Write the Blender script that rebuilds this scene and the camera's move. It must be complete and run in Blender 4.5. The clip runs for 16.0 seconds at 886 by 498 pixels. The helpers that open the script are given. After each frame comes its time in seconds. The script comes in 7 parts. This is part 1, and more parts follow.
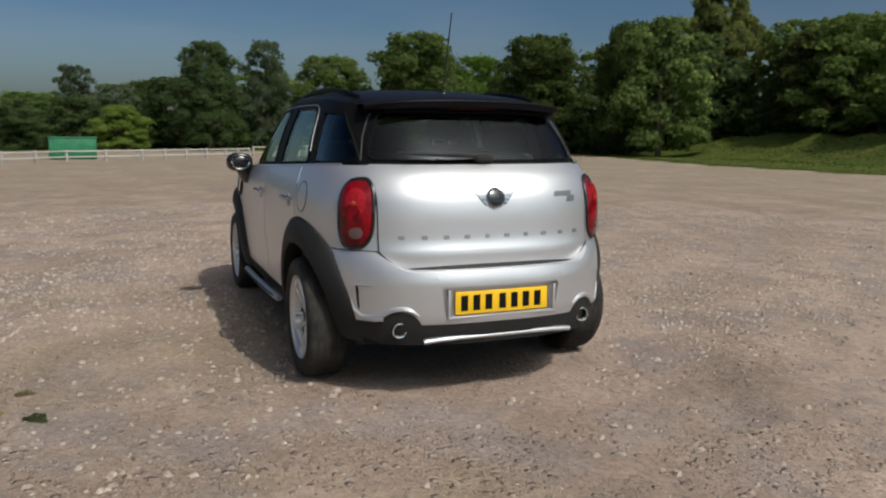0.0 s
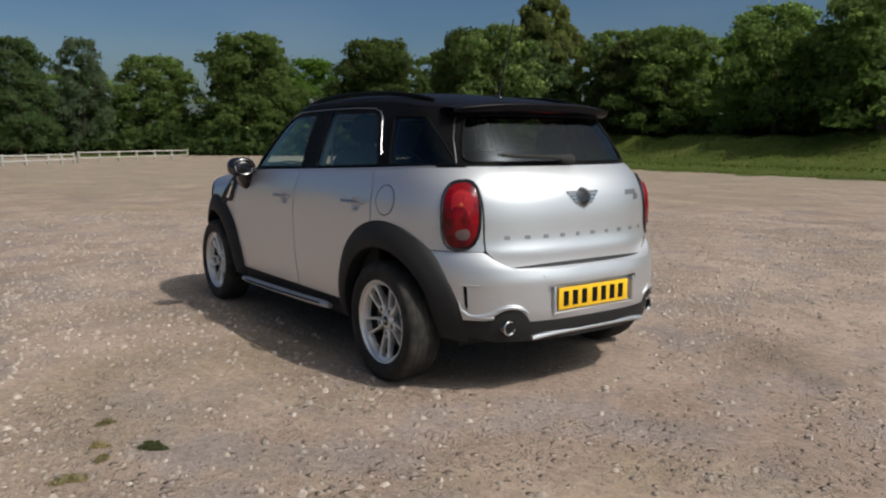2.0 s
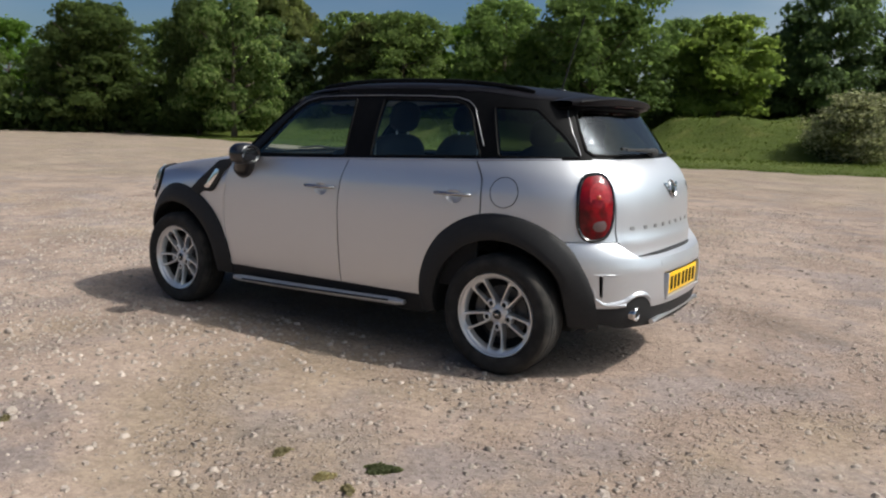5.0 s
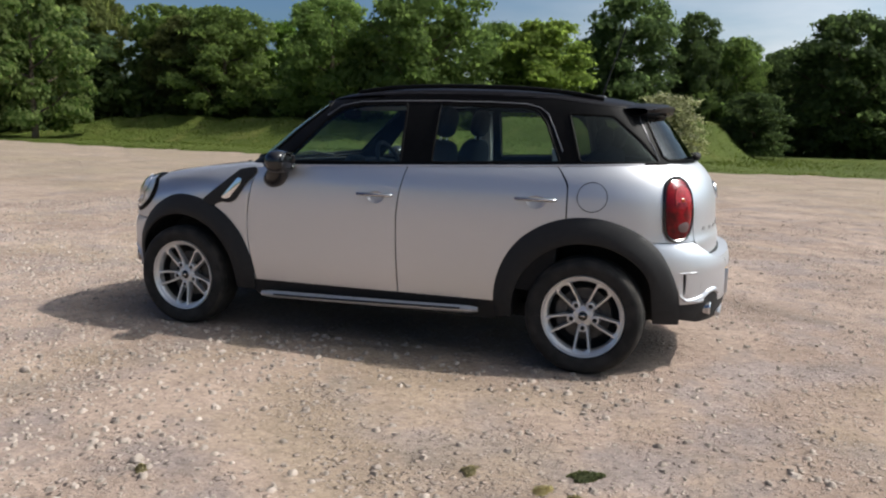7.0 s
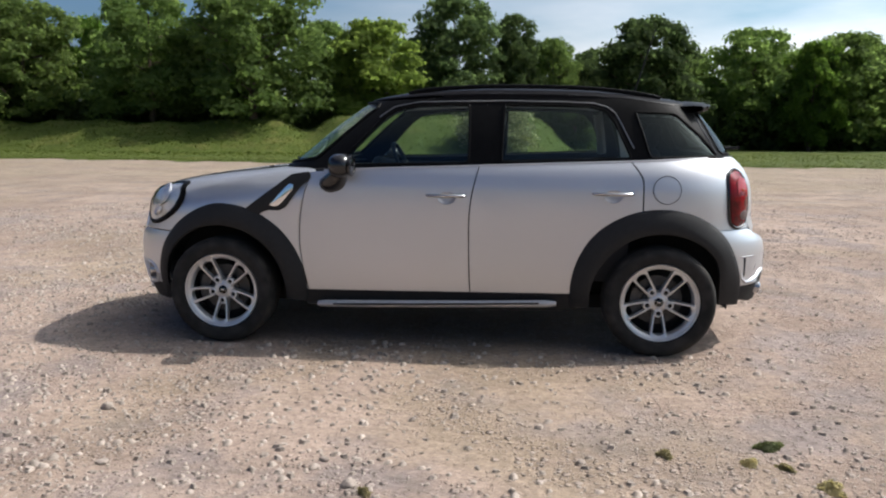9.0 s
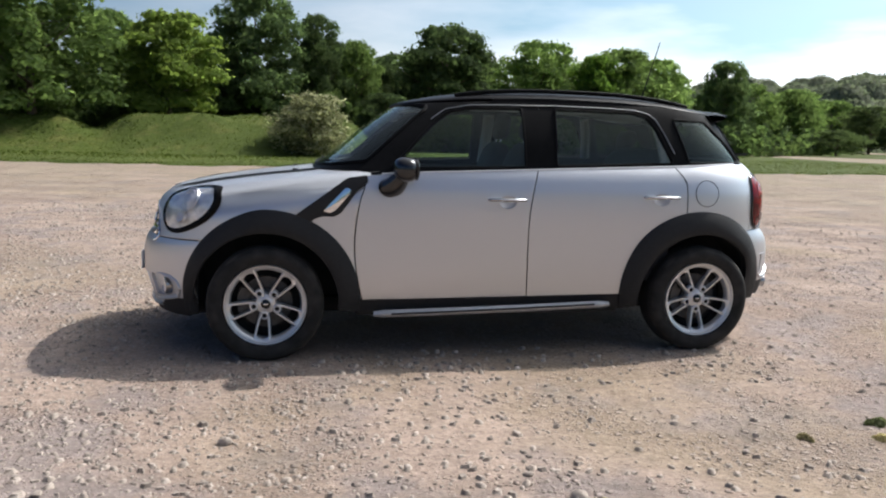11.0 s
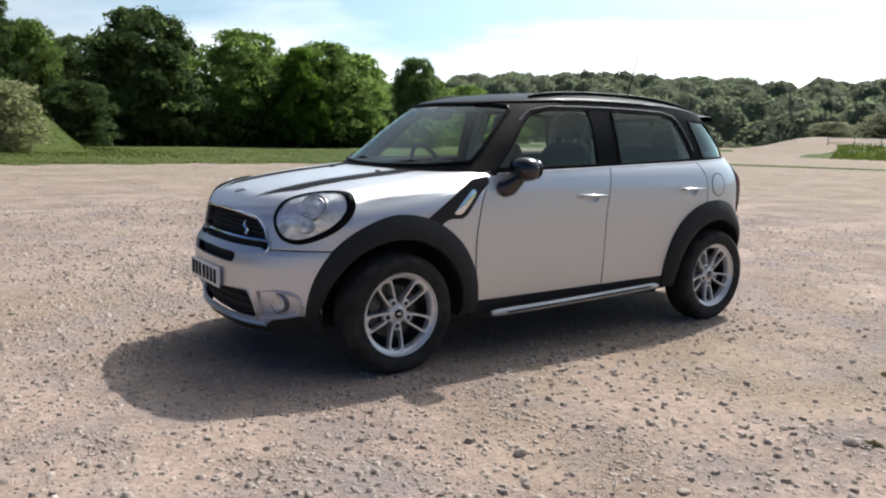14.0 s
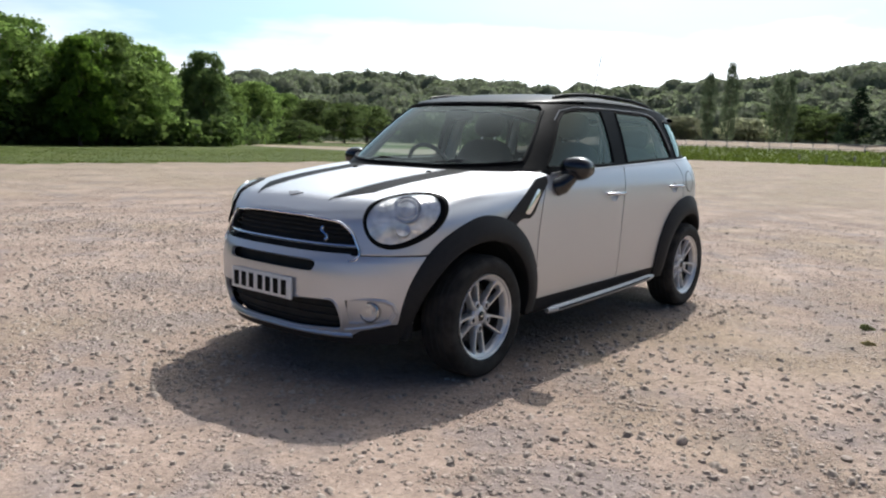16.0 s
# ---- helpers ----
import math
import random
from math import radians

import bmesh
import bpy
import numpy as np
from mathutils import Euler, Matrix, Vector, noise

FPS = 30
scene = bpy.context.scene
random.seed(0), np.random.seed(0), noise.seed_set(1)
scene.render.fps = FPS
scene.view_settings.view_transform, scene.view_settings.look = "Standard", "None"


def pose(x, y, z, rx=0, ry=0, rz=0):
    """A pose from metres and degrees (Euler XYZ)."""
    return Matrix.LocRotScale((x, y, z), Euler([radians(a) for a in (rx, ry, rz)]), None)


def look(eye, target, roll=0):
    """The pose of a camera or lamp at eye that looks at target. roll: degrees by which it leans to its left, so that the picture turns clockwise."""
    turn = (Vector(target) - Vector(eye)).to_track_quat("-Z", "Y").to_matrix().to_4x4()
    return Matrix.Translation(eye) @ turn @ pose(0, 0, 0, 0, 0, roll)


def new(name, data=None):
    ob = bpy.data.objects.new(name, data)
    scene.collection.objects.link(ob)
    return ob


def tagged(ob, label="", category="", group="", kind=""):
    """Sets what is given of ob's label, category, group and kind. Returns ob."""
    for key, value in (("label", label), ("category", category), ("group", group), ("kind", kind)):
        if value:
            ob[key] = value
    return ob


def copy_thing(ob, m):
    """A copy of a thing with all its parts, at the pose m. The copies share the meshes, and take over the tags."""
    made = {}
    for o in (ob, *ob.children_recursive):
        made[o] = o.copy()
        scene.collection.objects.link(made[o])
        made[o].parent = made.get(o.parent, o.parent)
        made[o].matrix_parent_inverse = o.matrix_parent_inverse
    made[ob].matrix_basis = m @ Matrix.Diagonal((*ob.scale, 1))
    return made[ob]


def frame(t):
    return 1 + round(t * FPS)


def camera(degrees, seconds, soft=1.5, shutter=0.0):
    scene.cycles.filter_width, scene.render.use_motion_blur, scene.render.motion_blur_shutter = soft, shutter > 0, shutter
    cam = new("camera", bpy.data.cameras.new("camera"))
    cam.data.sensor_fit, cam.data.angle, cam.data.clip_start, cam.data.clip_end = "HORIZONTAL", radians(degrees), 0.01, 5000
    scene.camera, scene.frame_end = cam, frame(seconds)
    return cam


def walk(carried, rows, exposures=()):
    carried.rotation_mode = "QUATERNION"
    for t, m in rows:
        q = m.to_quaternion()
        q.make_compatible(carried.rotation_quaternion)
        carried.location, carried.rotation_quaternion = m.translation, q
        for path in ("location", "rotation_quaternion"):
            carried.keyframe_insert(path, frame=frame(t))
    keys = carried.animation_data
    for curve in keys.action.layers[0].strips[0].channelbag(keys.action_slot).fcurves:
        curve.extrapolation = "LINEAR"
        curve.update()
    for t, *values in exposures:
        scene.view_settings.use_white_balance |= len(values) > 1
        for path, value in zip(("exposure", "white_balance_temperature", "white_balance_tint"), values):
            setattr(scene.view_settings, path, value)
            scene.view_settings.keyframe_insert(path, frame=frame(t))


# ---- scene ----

# ---------------------------------------------------------------- camera
cam = camera(60.0, 16.0, 2.1, 0.3)
PATH = [
    (0, (5.317, -1.658, 1.288), (3.484, -0.913, 0.996), 0.4),
    (0.5, (5.214, -1.999, 1.301), (3.435, -1.129, 1.021), 0.3),
    (1, (5.056, -2.284, 1.298), (3.323, -1.325, 1.017), -0.4),
    (1.5, (4.918, -2.569, 1.288), (3.24, -1.518, 1.005), -0.4),
    (2, (4.746, -2.881, 1.28), (3.128, -1.741, 0.998), 0.1),
    (2.5, (4.525, -3.124, 1.288), (2.968, -1.903, 0.999), 0.6),
    (3, (4.296, -3.438, 1.281), (2.815, -2.126, 0.983), 1.2),
    (3.5, (4.07, -3.673, 1.263), (2.667, -2.28, 0.959), 1.4),
    (4, (3.779, -3.882, 1.288), (2.48, -2.395, 0.971), 1.4),
    (6.5, (2.31, -4.774, 1.321), (1.539, -2.955, 1.008), 1.7),
    (7, (1.919, -4.912, 1.318), (1.264, -3.049, 1.003), 1.5),
    (7.5, (1.57, -5.069, 1.316), (1.011, -3.175, 0.998), 1.0),
    (8, (1.209, -5.151, 1.331), (0.756, -3.229, 1.013), 1.0),
    (8.5, (0.846, -5.264, 1.334), (0.527, -3.315, 1.023), 0.8),
    (9, (0.473, -5.251, 1.301), (0.283, -3.285, 0.991), 0.5),
    (11.5, (-1.505, -4.997, 1.281), (-1.009, -3.082, 0.988), 1.6),
    (12, (-1.905, -4.873, 1.291), (-1.283, -2.996, 0.988), 1.3),
    (12.5, (-2.305, -4.795, 1.305), (-1.556, -2.966, 1.0), 0.7),
    (13, (-2.651, -4.618, 1.268), (-1.789, -2.838, 0.972), 0.6),
    (13.5, (-2.998, -4.448, 1.27), (-2.013, -2.733, 0.973), 1.1),
    (14, (-3.349, -4.233, 1.269), (-2.234, -2.599, 0.973), 1.5),
    (14.5, (-3.625, -3.996, 1.271), (-2.4, -2.444, 0.974), 2.0),
    (15, (-3.967, -3.733, 1.266), (-2.618, -2.287, 0.969), 1.7),
    (15.5, (-4.228, -3.477, 1.237), (-2.797, -2.111, 0.944), 1.4),
    (16, (-4.454, -3.162, 1.232), (-2.928, -1.901, 0.948), 1.8),
]
walk(cam, [(t, look(eye, aim, roll)) for t, eye, aim, roll in PATH],
     [(0.0, -0.21, 6680, 8), (3.5, 0.11, 6580, 9), (7.0, 0.43, 6450, 10), (9.0, 0.52, 6400, 11), (12.0, 0.56, 6320, 10), (13.5, 0.56, 6320, 10), (16.0, 0.47, 6320, 10)])

# ---------------------------------------------------------------- daylight
SUN_AZ, SUN_EL = 20.8, 49.8
world = bpy.data.worlds.new("sky")
scene.world = world
world.use_nodes = True
wn, wl = world.node_tree.nodes, world.node_tree.links
sky = wn.new("ShaderNodeTexSky")
sky.sky_type = 'NISHITA'
sky.sun_disc = False
sky.sun_elevation = radians(SUN_EL)
sky.sun_rotation = radians(90 - SUN_AZ)
sky.air_density, sky.dust_density, sky.ozone_density = 1.0, 2.5, 1.0
# thin high cloud, denser towards the horizon
co = wn.new("ShaderNodeTexCoord")
mp = wn.new("ShaderNodeMapping")
mp.inputs["Scale"].default_value = (1.0, 1.0, 4.0)
cl = wn.new("ShaderNodeTexNoise")
cl.inputs["Scale"].default_value, cl.inputs["Detail"].default_value = 2.6, 7.0
cr = wn.new("ShaderNodeValToRGB")
cr.color_ramp.elements[0].position, cr.color_ramp.elements[1].position = 0.45, 0.68
mx = wn.new("ShaderNodeMixRGB")
bw = wn.new("ShaderNodeRGBToBW")
br = wn.new("ShaderNodeMath")
br.operation = 'MULTIPLY_ADD'
br.inputs[1].default_value, br.inputs[2].default_value = 1.7, 11.0
deep = wn.new("ShaderNodeGamma")
deep.inputs["Gamma"].default_value = 1.62
wl.new(sky.outputs["Color"], deep.inputs["Color"])
wl.new(deep.outputs["Color"], bw.inputs["Color"])
wl.new(bw.outputs["Val"], br.inputs[0])
tintc = wn.new("ShaderNodeVectorMath")
tintc.operation = 'SCALE'
grade = wn.new("ShaderNodeValToRGB")
grade.color_ramp.elements[0].position, grade.color_ramp.elements[1].position = 0.085, 0.165
grade.color_ramp.elements[0].color, grade.color_ramp.elements[1].color = (1.0, 1.03, 1.06, 1), (0.42, 0.60, 0.72, 1)
for at, shade in ((0.32, (0.50, 0.61, 0.68, 1)), (0.62, (0.95, 0.98, 1.0, 1))):
    stop = grade.color_ramp.elements.new(at)
    stop.color = shade
wl.new(grade.outputs["Color"], tintc.inputs[0])
wl.new(br.outputs["Value"], tintc.inputs["Scale"])
wl.new(tintc.outputs["Vector"], mx.inputs["Color2"])
ms = wn.new("ShaderNodeMath")
ms.operation = 'MULTIPLY'
ms.inputs[1].default_value = 0.9
wl.new(co.outputs["Generated"], mp.inputs["Vector"])
wl.new(mp.outputs["Vector"], cl.inputs["Vector"])
wl.new(cl.outputs["Fac"], cr.inputs["Fac"])
wl.new(cr.outputs["Color"], ms.inputs[0])
sep, low = wn.new("ShaderNodeSeparateXYZ"), wn.new("ShaderNodeMapRange")
low.inputs["From Min"].default_value, low.inputs["From Max"].default_value = 0.02, 0.30
low.inputs["To Min"].default_value, low.inputs["To Max"].default_value = 1.0, 0.25
more = wn.new("ShaderNodeMath")
more.operation = 'MULTIPLY'
wl.new(co.outputs["Generated"], sep.inputs["Vector"])
wl.new(sep.outputs["Z"], low.inputs["Value"])
# streaks of cloud break up the height at which the haze thins out
streak = wn.new("ShaderNodeMath")
streak.operation = 'MULTIPLY_ADD'
streak.inputs[1].default_value = -0.30
lift_ = wn.new("ShaderNodeMath")
lift_.operation = 'ADD'
lift_.inputs[1].default_value = 0.15
wl.new(sep.outputs["Z"], lift_.inputs[0])
wl.new(cl.outputs["Fac"], streak.inputs[0])
wl.new(lift_.outputs["Value"], streak.inputs[2])
wl.new(streak.outputs["Value"], grade.inputs["Fac"])
wl.new(ms.outputs["Value"], more.inputs[0])
wl.new(low.outputs["Result"], more.inputs[1])
# white haze low down towards the sun
aim = wn.new("ShaderNodeVectorMath")
aim.operation = 'DOT_PRODUCT'
aim.inputs[1].default_value = (math.cos(radians(SUN_AZ + 12)), math.sin(radians(SUN_AZ + 12)), 0.0)
wl.new(co.outputs["Generated"], aim.inputs[0])
sunward, haze_low = wn.new("ShaderNodeMapRange"), wn.new("ShaderNodeMapRange")
sunward.inputs["From Min"].default_value, sunward.inputs["From Max"].default_value = 0.10, 0.85
haze_low.inputs["From Min"].default_value, haze_low.inputs["From Max"].default_value = 0.24, 0.55
haze_low.inputs["To Min"].default_value, haze_low.inputs["To Max"].default_value = 0.95, 0.0
sunward.inputs["To Min"].default_value = 0.10
wl.new(aim.outputs["Value"], sunward.inputs["Value"])
wl.new(sep.outputs["Z"], haze_low.inputs["Value"])
hz, most = wn.new("ShaderNodeMath"), wn.new("ShaderNodeMath")
hz.operation, most.operation = 'MULTIPLY', 'MAXIMUM'
wl.new(sunward.outputs["Result"], hz.inputs[0])
wl.new(haze_low.outputs["Result"], hz.inputs[1])
# bright haze round the sun
ring, glow = wn.new("ShaderNodeVectorMath"), wn.new("ShaderNodeMapRange")
ring.operation = 'DOT_PRODUCT'
ring.inputs[1].default_value = (math.cos(radians(SUN_EL)) * math.cos(radians(SUN_AZ)), math.cos(radians(SUN_EL)) * math.sin(radians(SUN_AZ)), math.sin(radians(SUN_EL)))
wl.new(co.outputs["Generated"], ring.inputs[0])
glow.inputs["From Min"].default_value, glow.inputs["From Max"].default_value = 0.12, 0.95
wl.new(ring.outputs["Value"], glow.inputs["Value"])
both_ = wn.new("ShaderNodeMath")
both_.operation = 'MAXIMUM'
wl.new(hz.outputs["Value"], both_.inputs[0])
wl.new(glow.outputs["Result"], both_.inputs[1])
wl.new(both_.outputs["Value"], most.inputs[0])
calm = wn.new("ShaderNodeMapRange")
calm.inputs["From Min"].default_value, calm.inputs["From Max"].default_value = 0.15, 0.9
calm.inputs["To Min"].default_value = 0.0
wl.new(aim.outputs["Value"], calm.inputs["Value"])
fair = wn.new("ShaderNodeMath")
fair.operation = 'MULTIPLY'
wl.new(more.outputs["Value"], fair.inputs[0])
wl.new(calm.outputs["Result"], fair.inputs[1])
wl.new(fair.outputs["Value"], most.inputs[1])
wl.new(most.outputs["Value"], mx.inputs["Fac"])
cool = wn.new("ShaderNodeMixRGB")
cool.blend_type = 'MULTIPLY'
cool.inputs["Fac"].default_value = 1.0
cool.inputs["Color2"].default_value = (0.70, 0.845, 0.985, 1)
wl.new(deep.outputs["Color"], cool.inputs["Color1"])
wl.new(cool.outputs["Color"], mx.inputs["Color1"])
wl.new(mx.outputs["Color"], wn["Background"].inputs["Color"])
wn["Background"].inputs["Strength"].default_value = 0.0262
sun_data = bpy.data.lights.new("sun", 'SUN')
sun_data.energy, sun_data.angle, sun_data.color = 3.35, radians(0.53), (1.0, 0.95, 0.87)
sun = new("sun", sun_data)
ca, sa = math.cos(radians(SUN_EL)), math.sin(radians(SUN_EL))
sun.matrix_world = look((ca * math.cos(radians(SUN_AZ)) * 60, ca * math.sin(radians(SUN_AZ)) * 60, sa * 60), (0, 0, 0))


# ---------------------------------------------------------------- materials
def material(name, base, rough=0.6, metal=0.0, vary=0.0, scale=8.0, bump=0.0, bump_scale=60.0, coat=0.0,
             second=None, second_scale=1.2, island=0.0, spec=0.5, dist=0.02, coat_rough=0.03):
    """A surface of one base colour, with grain at two scales, optional patches of a second colour and fine relief."""
    m = bpy.data.materials.new(name)
    m.use_nodes = True
    n, l = m.node_tree.nodes, m.node_tree.links
    b = n["Principled BSDF"]
    b.inputs["Roughness"].default_value, b.inputs["Metallic"].default_value = rough, metal
    b.inputs["Coat Weight"].default_value, b.inputs["Coat Roughness"].default_value = coat, coat_rough
    b.inputs["Specular IOR Level"].default_value = spec
    b.inputs["Base Color"].default_value = (*base, 1)
    tc = n.new("ShaderNodeTexCoord")
    out = None
    if second:
        t2 = n.new("ShaderNodeTexNoise")
        t2.inputs["Scale"].default_value, t2.inputs["Detail"].default_value = second_scale, 6.0
        l.new(tc.outputs["Object"], t2.inputs["Vector"])
        r2 = n.new("ShaderNodeValToRGB")
        r2.color_ramp.elements[0].position, r2.color_ramp.elements[1].position = 0.42, 0.62
        r2.color_ramp.elements[0].color, r2.color_ramp.elements[1].color = (*base, 1), (*second, 1)
        l.new(t2.outputs["Fac"], r2.inputs["Fac"])
        out = r2.outputs["Color"]
    if vary:
        t1 = n.new("ShaderNodeTexNoise")
        t1.inputs["Scale"].default_value, t1.inputs["Detail"].default_value = scale, 8.0
        l.new(tc.outputs["Object"], t1.inputs["Vector"])
        mr = n.new("ShaderNodeMapRange")
        mr.inputs["From Min"].default_value, mr.inputs["From Max"].default_value = 0.3, 0.7
        mr.inputs["To Min"].default_value, mr.inputs["To Max"].default_value = 1 - vary, 1 + vary
        l.new(t1.outputs["Fac"], mr.inputs["Value"])
        mm = n.new("ShaderNodeVectorMath")
        mm.operation = 'SCALE'
        if out:
            l.new(out, mm.inputs[0])
        else:
            mm.inputs[0].default_value = base
        l.new(mr.outputs["Result"], mm.inputs["Scale"])
        out = mm.outputs["Vector"]
    if island:
        ge = n.new("ShaderNodeNewGeometry")
        m2 = n.new("ShaderNodeMapRange")
        m2.inputs["To Min"].default_value, m2.inputs["To Max"].default_value = 1 - island, 1 + island
        l.new(ge.outputs["Random Per Island"], m2.inputs["Value"])
        sc = n.new("ShaderNodeVectorMath")
        sc.operation = 'SCALE'
        if out:
            l.new(out, sc.inputs[0])
        else:
            sc.inputs[0].default_value = base
        l.new(m2.outputs["Result"], sc.inputs["Scale"])
        out = sc.outputs["Vector"]
    if out:
        l.new(out, b.inputs["Base Color"])
    if bump:
        t3 = n.new("ShaderNodeTexNoise")
        t3.inputs["Scale"].default_value, t3.inputs["Detail"].default_value = bump_scale, 6.0
        l.new(tc.outputs["Object"], t3.inputs["Vector"])
        bp = n.new("ShaderNodeBump")
        bp.inputs["Strength"].default_value, bp.inputs["Distance"].default_value = bump, dist
        l.new(t3.outputs["Fac"], bp.inputs["Height"])
        l.new(bp.outputs["Normal"], b.inputs["Normal"])
    return m


def leaf_material(name, base, light, trans=0.58):
    """Foliage: leaves of varied green that let some light through."""
    m = bpy.data.materials.new(name)
    m.use_nodes = True
    n, l = m.node_tree.nodes, m.node_tree.links
    b = n["Principled BSDF"]
    b.inputs["Roughness"].default_value = 0.8
    b.inputs["Specular IOR Level"].default_value = 0.08
    ge, oi = n.new("ShaderNodeNewGeometry"), n.new("ShaderNodeObjectInfo")
    rp = n.new("ShaderNodeValToRGB")
    rp.color_ramp.elements[0].color, rp.color_ramp.elements[1].color = (*base, 1), (*light, 1)
    l.new(ge.outputs["Random Per Island"], rp.inputs["Fac"])
    mr = n.new("ShaderNodeMapRange")
    mr.inputs["To Min"].default_value, mr.inputs["To Max"].default_value = 0.75, 1.3
    l.new(oi.outputs["Random"], mr.inputs["Value"])
    sc = n.new("ShaderNodeVectorMath")
    sc.operation = 'SCALE'
    l.new(rp.outputs["Color"], sc.inputs[0])
    l.new(mr.outputs["Result"], sc.inputs["Scale"])
    l.new(sc.outputs["Vector"], b.inputs["Base Color"])
    tr, through_ = n.new("ShaderNodeBsdfTranslucent"), n.new("ShaderNodeVectorMath")
    through_.operation = 'MULTIPLY'
    through_.inputs[1].default_value = (2.15, 2.12, 1.75)
    l.new(sc.outputs["Vector"], through_.inputs[0])
    l.new(through_.outputs["Vector"], tr.inputs["Color"])
    mix = n.new("ShaderNodeMixShader")
    mix.inputs["Fac"].default_value = trans
    l.new(b.outputs["BSDF"], mix.inputs[1])
    l.new(tr.outputs["BSDF"], mix.inputs[2])
    l.new(mix.outputs["Shader"], n["Material Output"].inputs["Surface"])
    return m


def glass_material(name, tint, rough=0.0, clear=0.75, gloss=(0.93, 1.0, 0.84), least=0.11, rim=0.85):
    """Thin pane: mostly clear, tinted, with a glossy face."""
    m = bpy.data.materials.new(name)
    m.use_nodes = True
    n, l = m.node_tree.nodes, m.node_tree.links
    n.remove(n["Principled BSDF"])
    tr, gl, fr = n.new("ShaderNodeBsdfTransparent"), n.new("ShaderNodeBsdfGlossy"), n.new("ShaderNodeLayerWeight")
    tr.inputs["Color"].default_value = (*[c * clear for c in tint], 1)
    gl.inputs["Roughness"].default_value = rough
    gl.inputs["Color"].default_value = (*gloss, 1)
    fr.inputs["Blend"].default_value = 0.5
    pw, mu = n.new("ShaderNodeMath"), n.new("ShaderNodeMath")
    pw.operation, mu.operation = 'POWER', 'MULTIPLY_ADD'
    pw.inputs[1].default_value = 3.6
    mu.inputs[1].default_value, mu.inputs[2].default_value = rim, least
    mu.use_clamp = True
    l.new(fr.outputs["Facing"], pw.inputs[0])
    l.new(pw.outputs["Value"], mu.inputs[0])
    mix = n.new("ShaderNodeMixShader")
    l.new(mu.outputs["Value"], mix.inputs["Fac"])
    l.new(tr.outputs["BSDF"], mix.inputs[1])
    l.new(gl.outputs["BSDF"], mix.inputs[2])
    l.new(mix.outputs["Shader"], n["Material Output"].inputs["Surface"])
    return m


bar_metal = material("brushed side bar", (0.46, 0.46, 0.47), 0.5, 0.7, 0.1, 30.0)
paint = material("silver paint", (0.600, 0.608, 0.636), 0.41, 0.80, 0.03, 900.0, coat=0.32, coat_rough=0.16)
roof_black = material("black roof paint", (0.006, 0.0055, 0.007), 0.42, 0.0, 0.2, 30.0, coat=0.04, spec=0.07, coat_rough=0.1)
black_gloss = material("black gloss paint", (0.007, 0.007, 0.009), 0.22, 0.0, coat=0.35, vary=0.2, scale=30.0)
frame_black = material("black pillar paint", (0.006, 0.006, 0.0065), 0.5, 0.0, 0.2, 30.0, spec=0.06)
stripe_black = material("black stripe film", (0.005, 0.005, 0.006), 0.55, 0.0, 0.1, 60.0, spec=0.05)
dark_satin = material("dark satin metal", (0.26, 0.26, 0.27), 0.38, 0.8, 0.1, 30.0)
strip_grey = material("dark grey strip", (0.11, 0.11, 0.115), 0.34, 0.55, 0.1, 60.0)
mark_grey = material("grey chrome", (0.34, 0.34, 0.35), 0.35, 0.75, 0.1, 60.0)
dark_chrome = material("dark chrome", (0.42, 0.42, 0.43), 0.18, 1.0, 0.1, 60.0)
cladding = material("black plastic", (0.0165, 0.0165, 0.0175), 0.65, 0.0, 0.12, 40.0, 0.15, 900.0, dist=0.002, spec=0.3)
dark = material("dark underside", (0.015, 0.015, 0.015), 0.9, 0.0, 0.3, 12.0)
rubber = material("tyre rubber", (0.0145, 0.0142, 0.0140), 0.7, 0.0, 0.25, 14.0, 0.2, 500.0, second=(0.026, 0.0248, 0.0235), second_scale=7.0, dist=0.002, spec=0.25)
tread_rubber = material("dusty tread rubber", (0.016, 0.0155, 0.015), 0.85, 0.0, 0.25, 14.0, 0.2, 500.0, second=(0.040, 0.036, 0.032), second_scale=9.0, dist=0.002, spec=0.25)
alloy = material("alloy wheel", (0.64, 0.64, 0.645), 0.33, 0.65, 0.06, 20.0, coat=0.5)
handle_chrome = material("brushed chrome", (0.48, 0.48, 0.50), 0.22, 0.95)
chrome = material("chrome", (0.80, 0.80, 0.82), 0.08, 1.0)
satin = material("satin aluminium", (0.62, 0.62, 0.64), 0.30, 0.9, 0.06, 30.0)
steel = material("dark brake and barrel metal", (0.075, 0.072, 0.070), 0.5, 0.6, 0.3, 25.0)
red_lens = material("red lens", (0.19, 0.0015, 0.006), 0.15, 0.0, 0.4, 26.0, 0.4, 60.0, spec=0.2, coat=0.25, dist=0.004, second=(0.085, 0.001, 0.004), second_scale=16.0)
red_bright = material("bright red reflector", (0.30, 0.006, 0.009), 0.25, 0.0, 0.3, 70.0, 0.4, 160.0, coat=0.3, dist=0.003)
red_dark = material("deep red lens", (0.20, 0.002, 0.006), 0.12, 0.0, 0.18, 22.0, coat=0.4)
amber_lens = material("amber lens", (0.36, 0.045, 0.010), 0.2, 0.0, coat=0.3)
pale_lens = material("pale lens", (0.10, 0.062, 0.062), 0.3, 0.0, coat=0.3)
yellow = material("yellow plate", (0.78, 0.46, 0.015), 0.35, 0.0, 0.04, 30.0)
white_plate = material("white plate", (0.74, 0.74, 0.72), 0.35, 0.0, 0.04, 30.0)
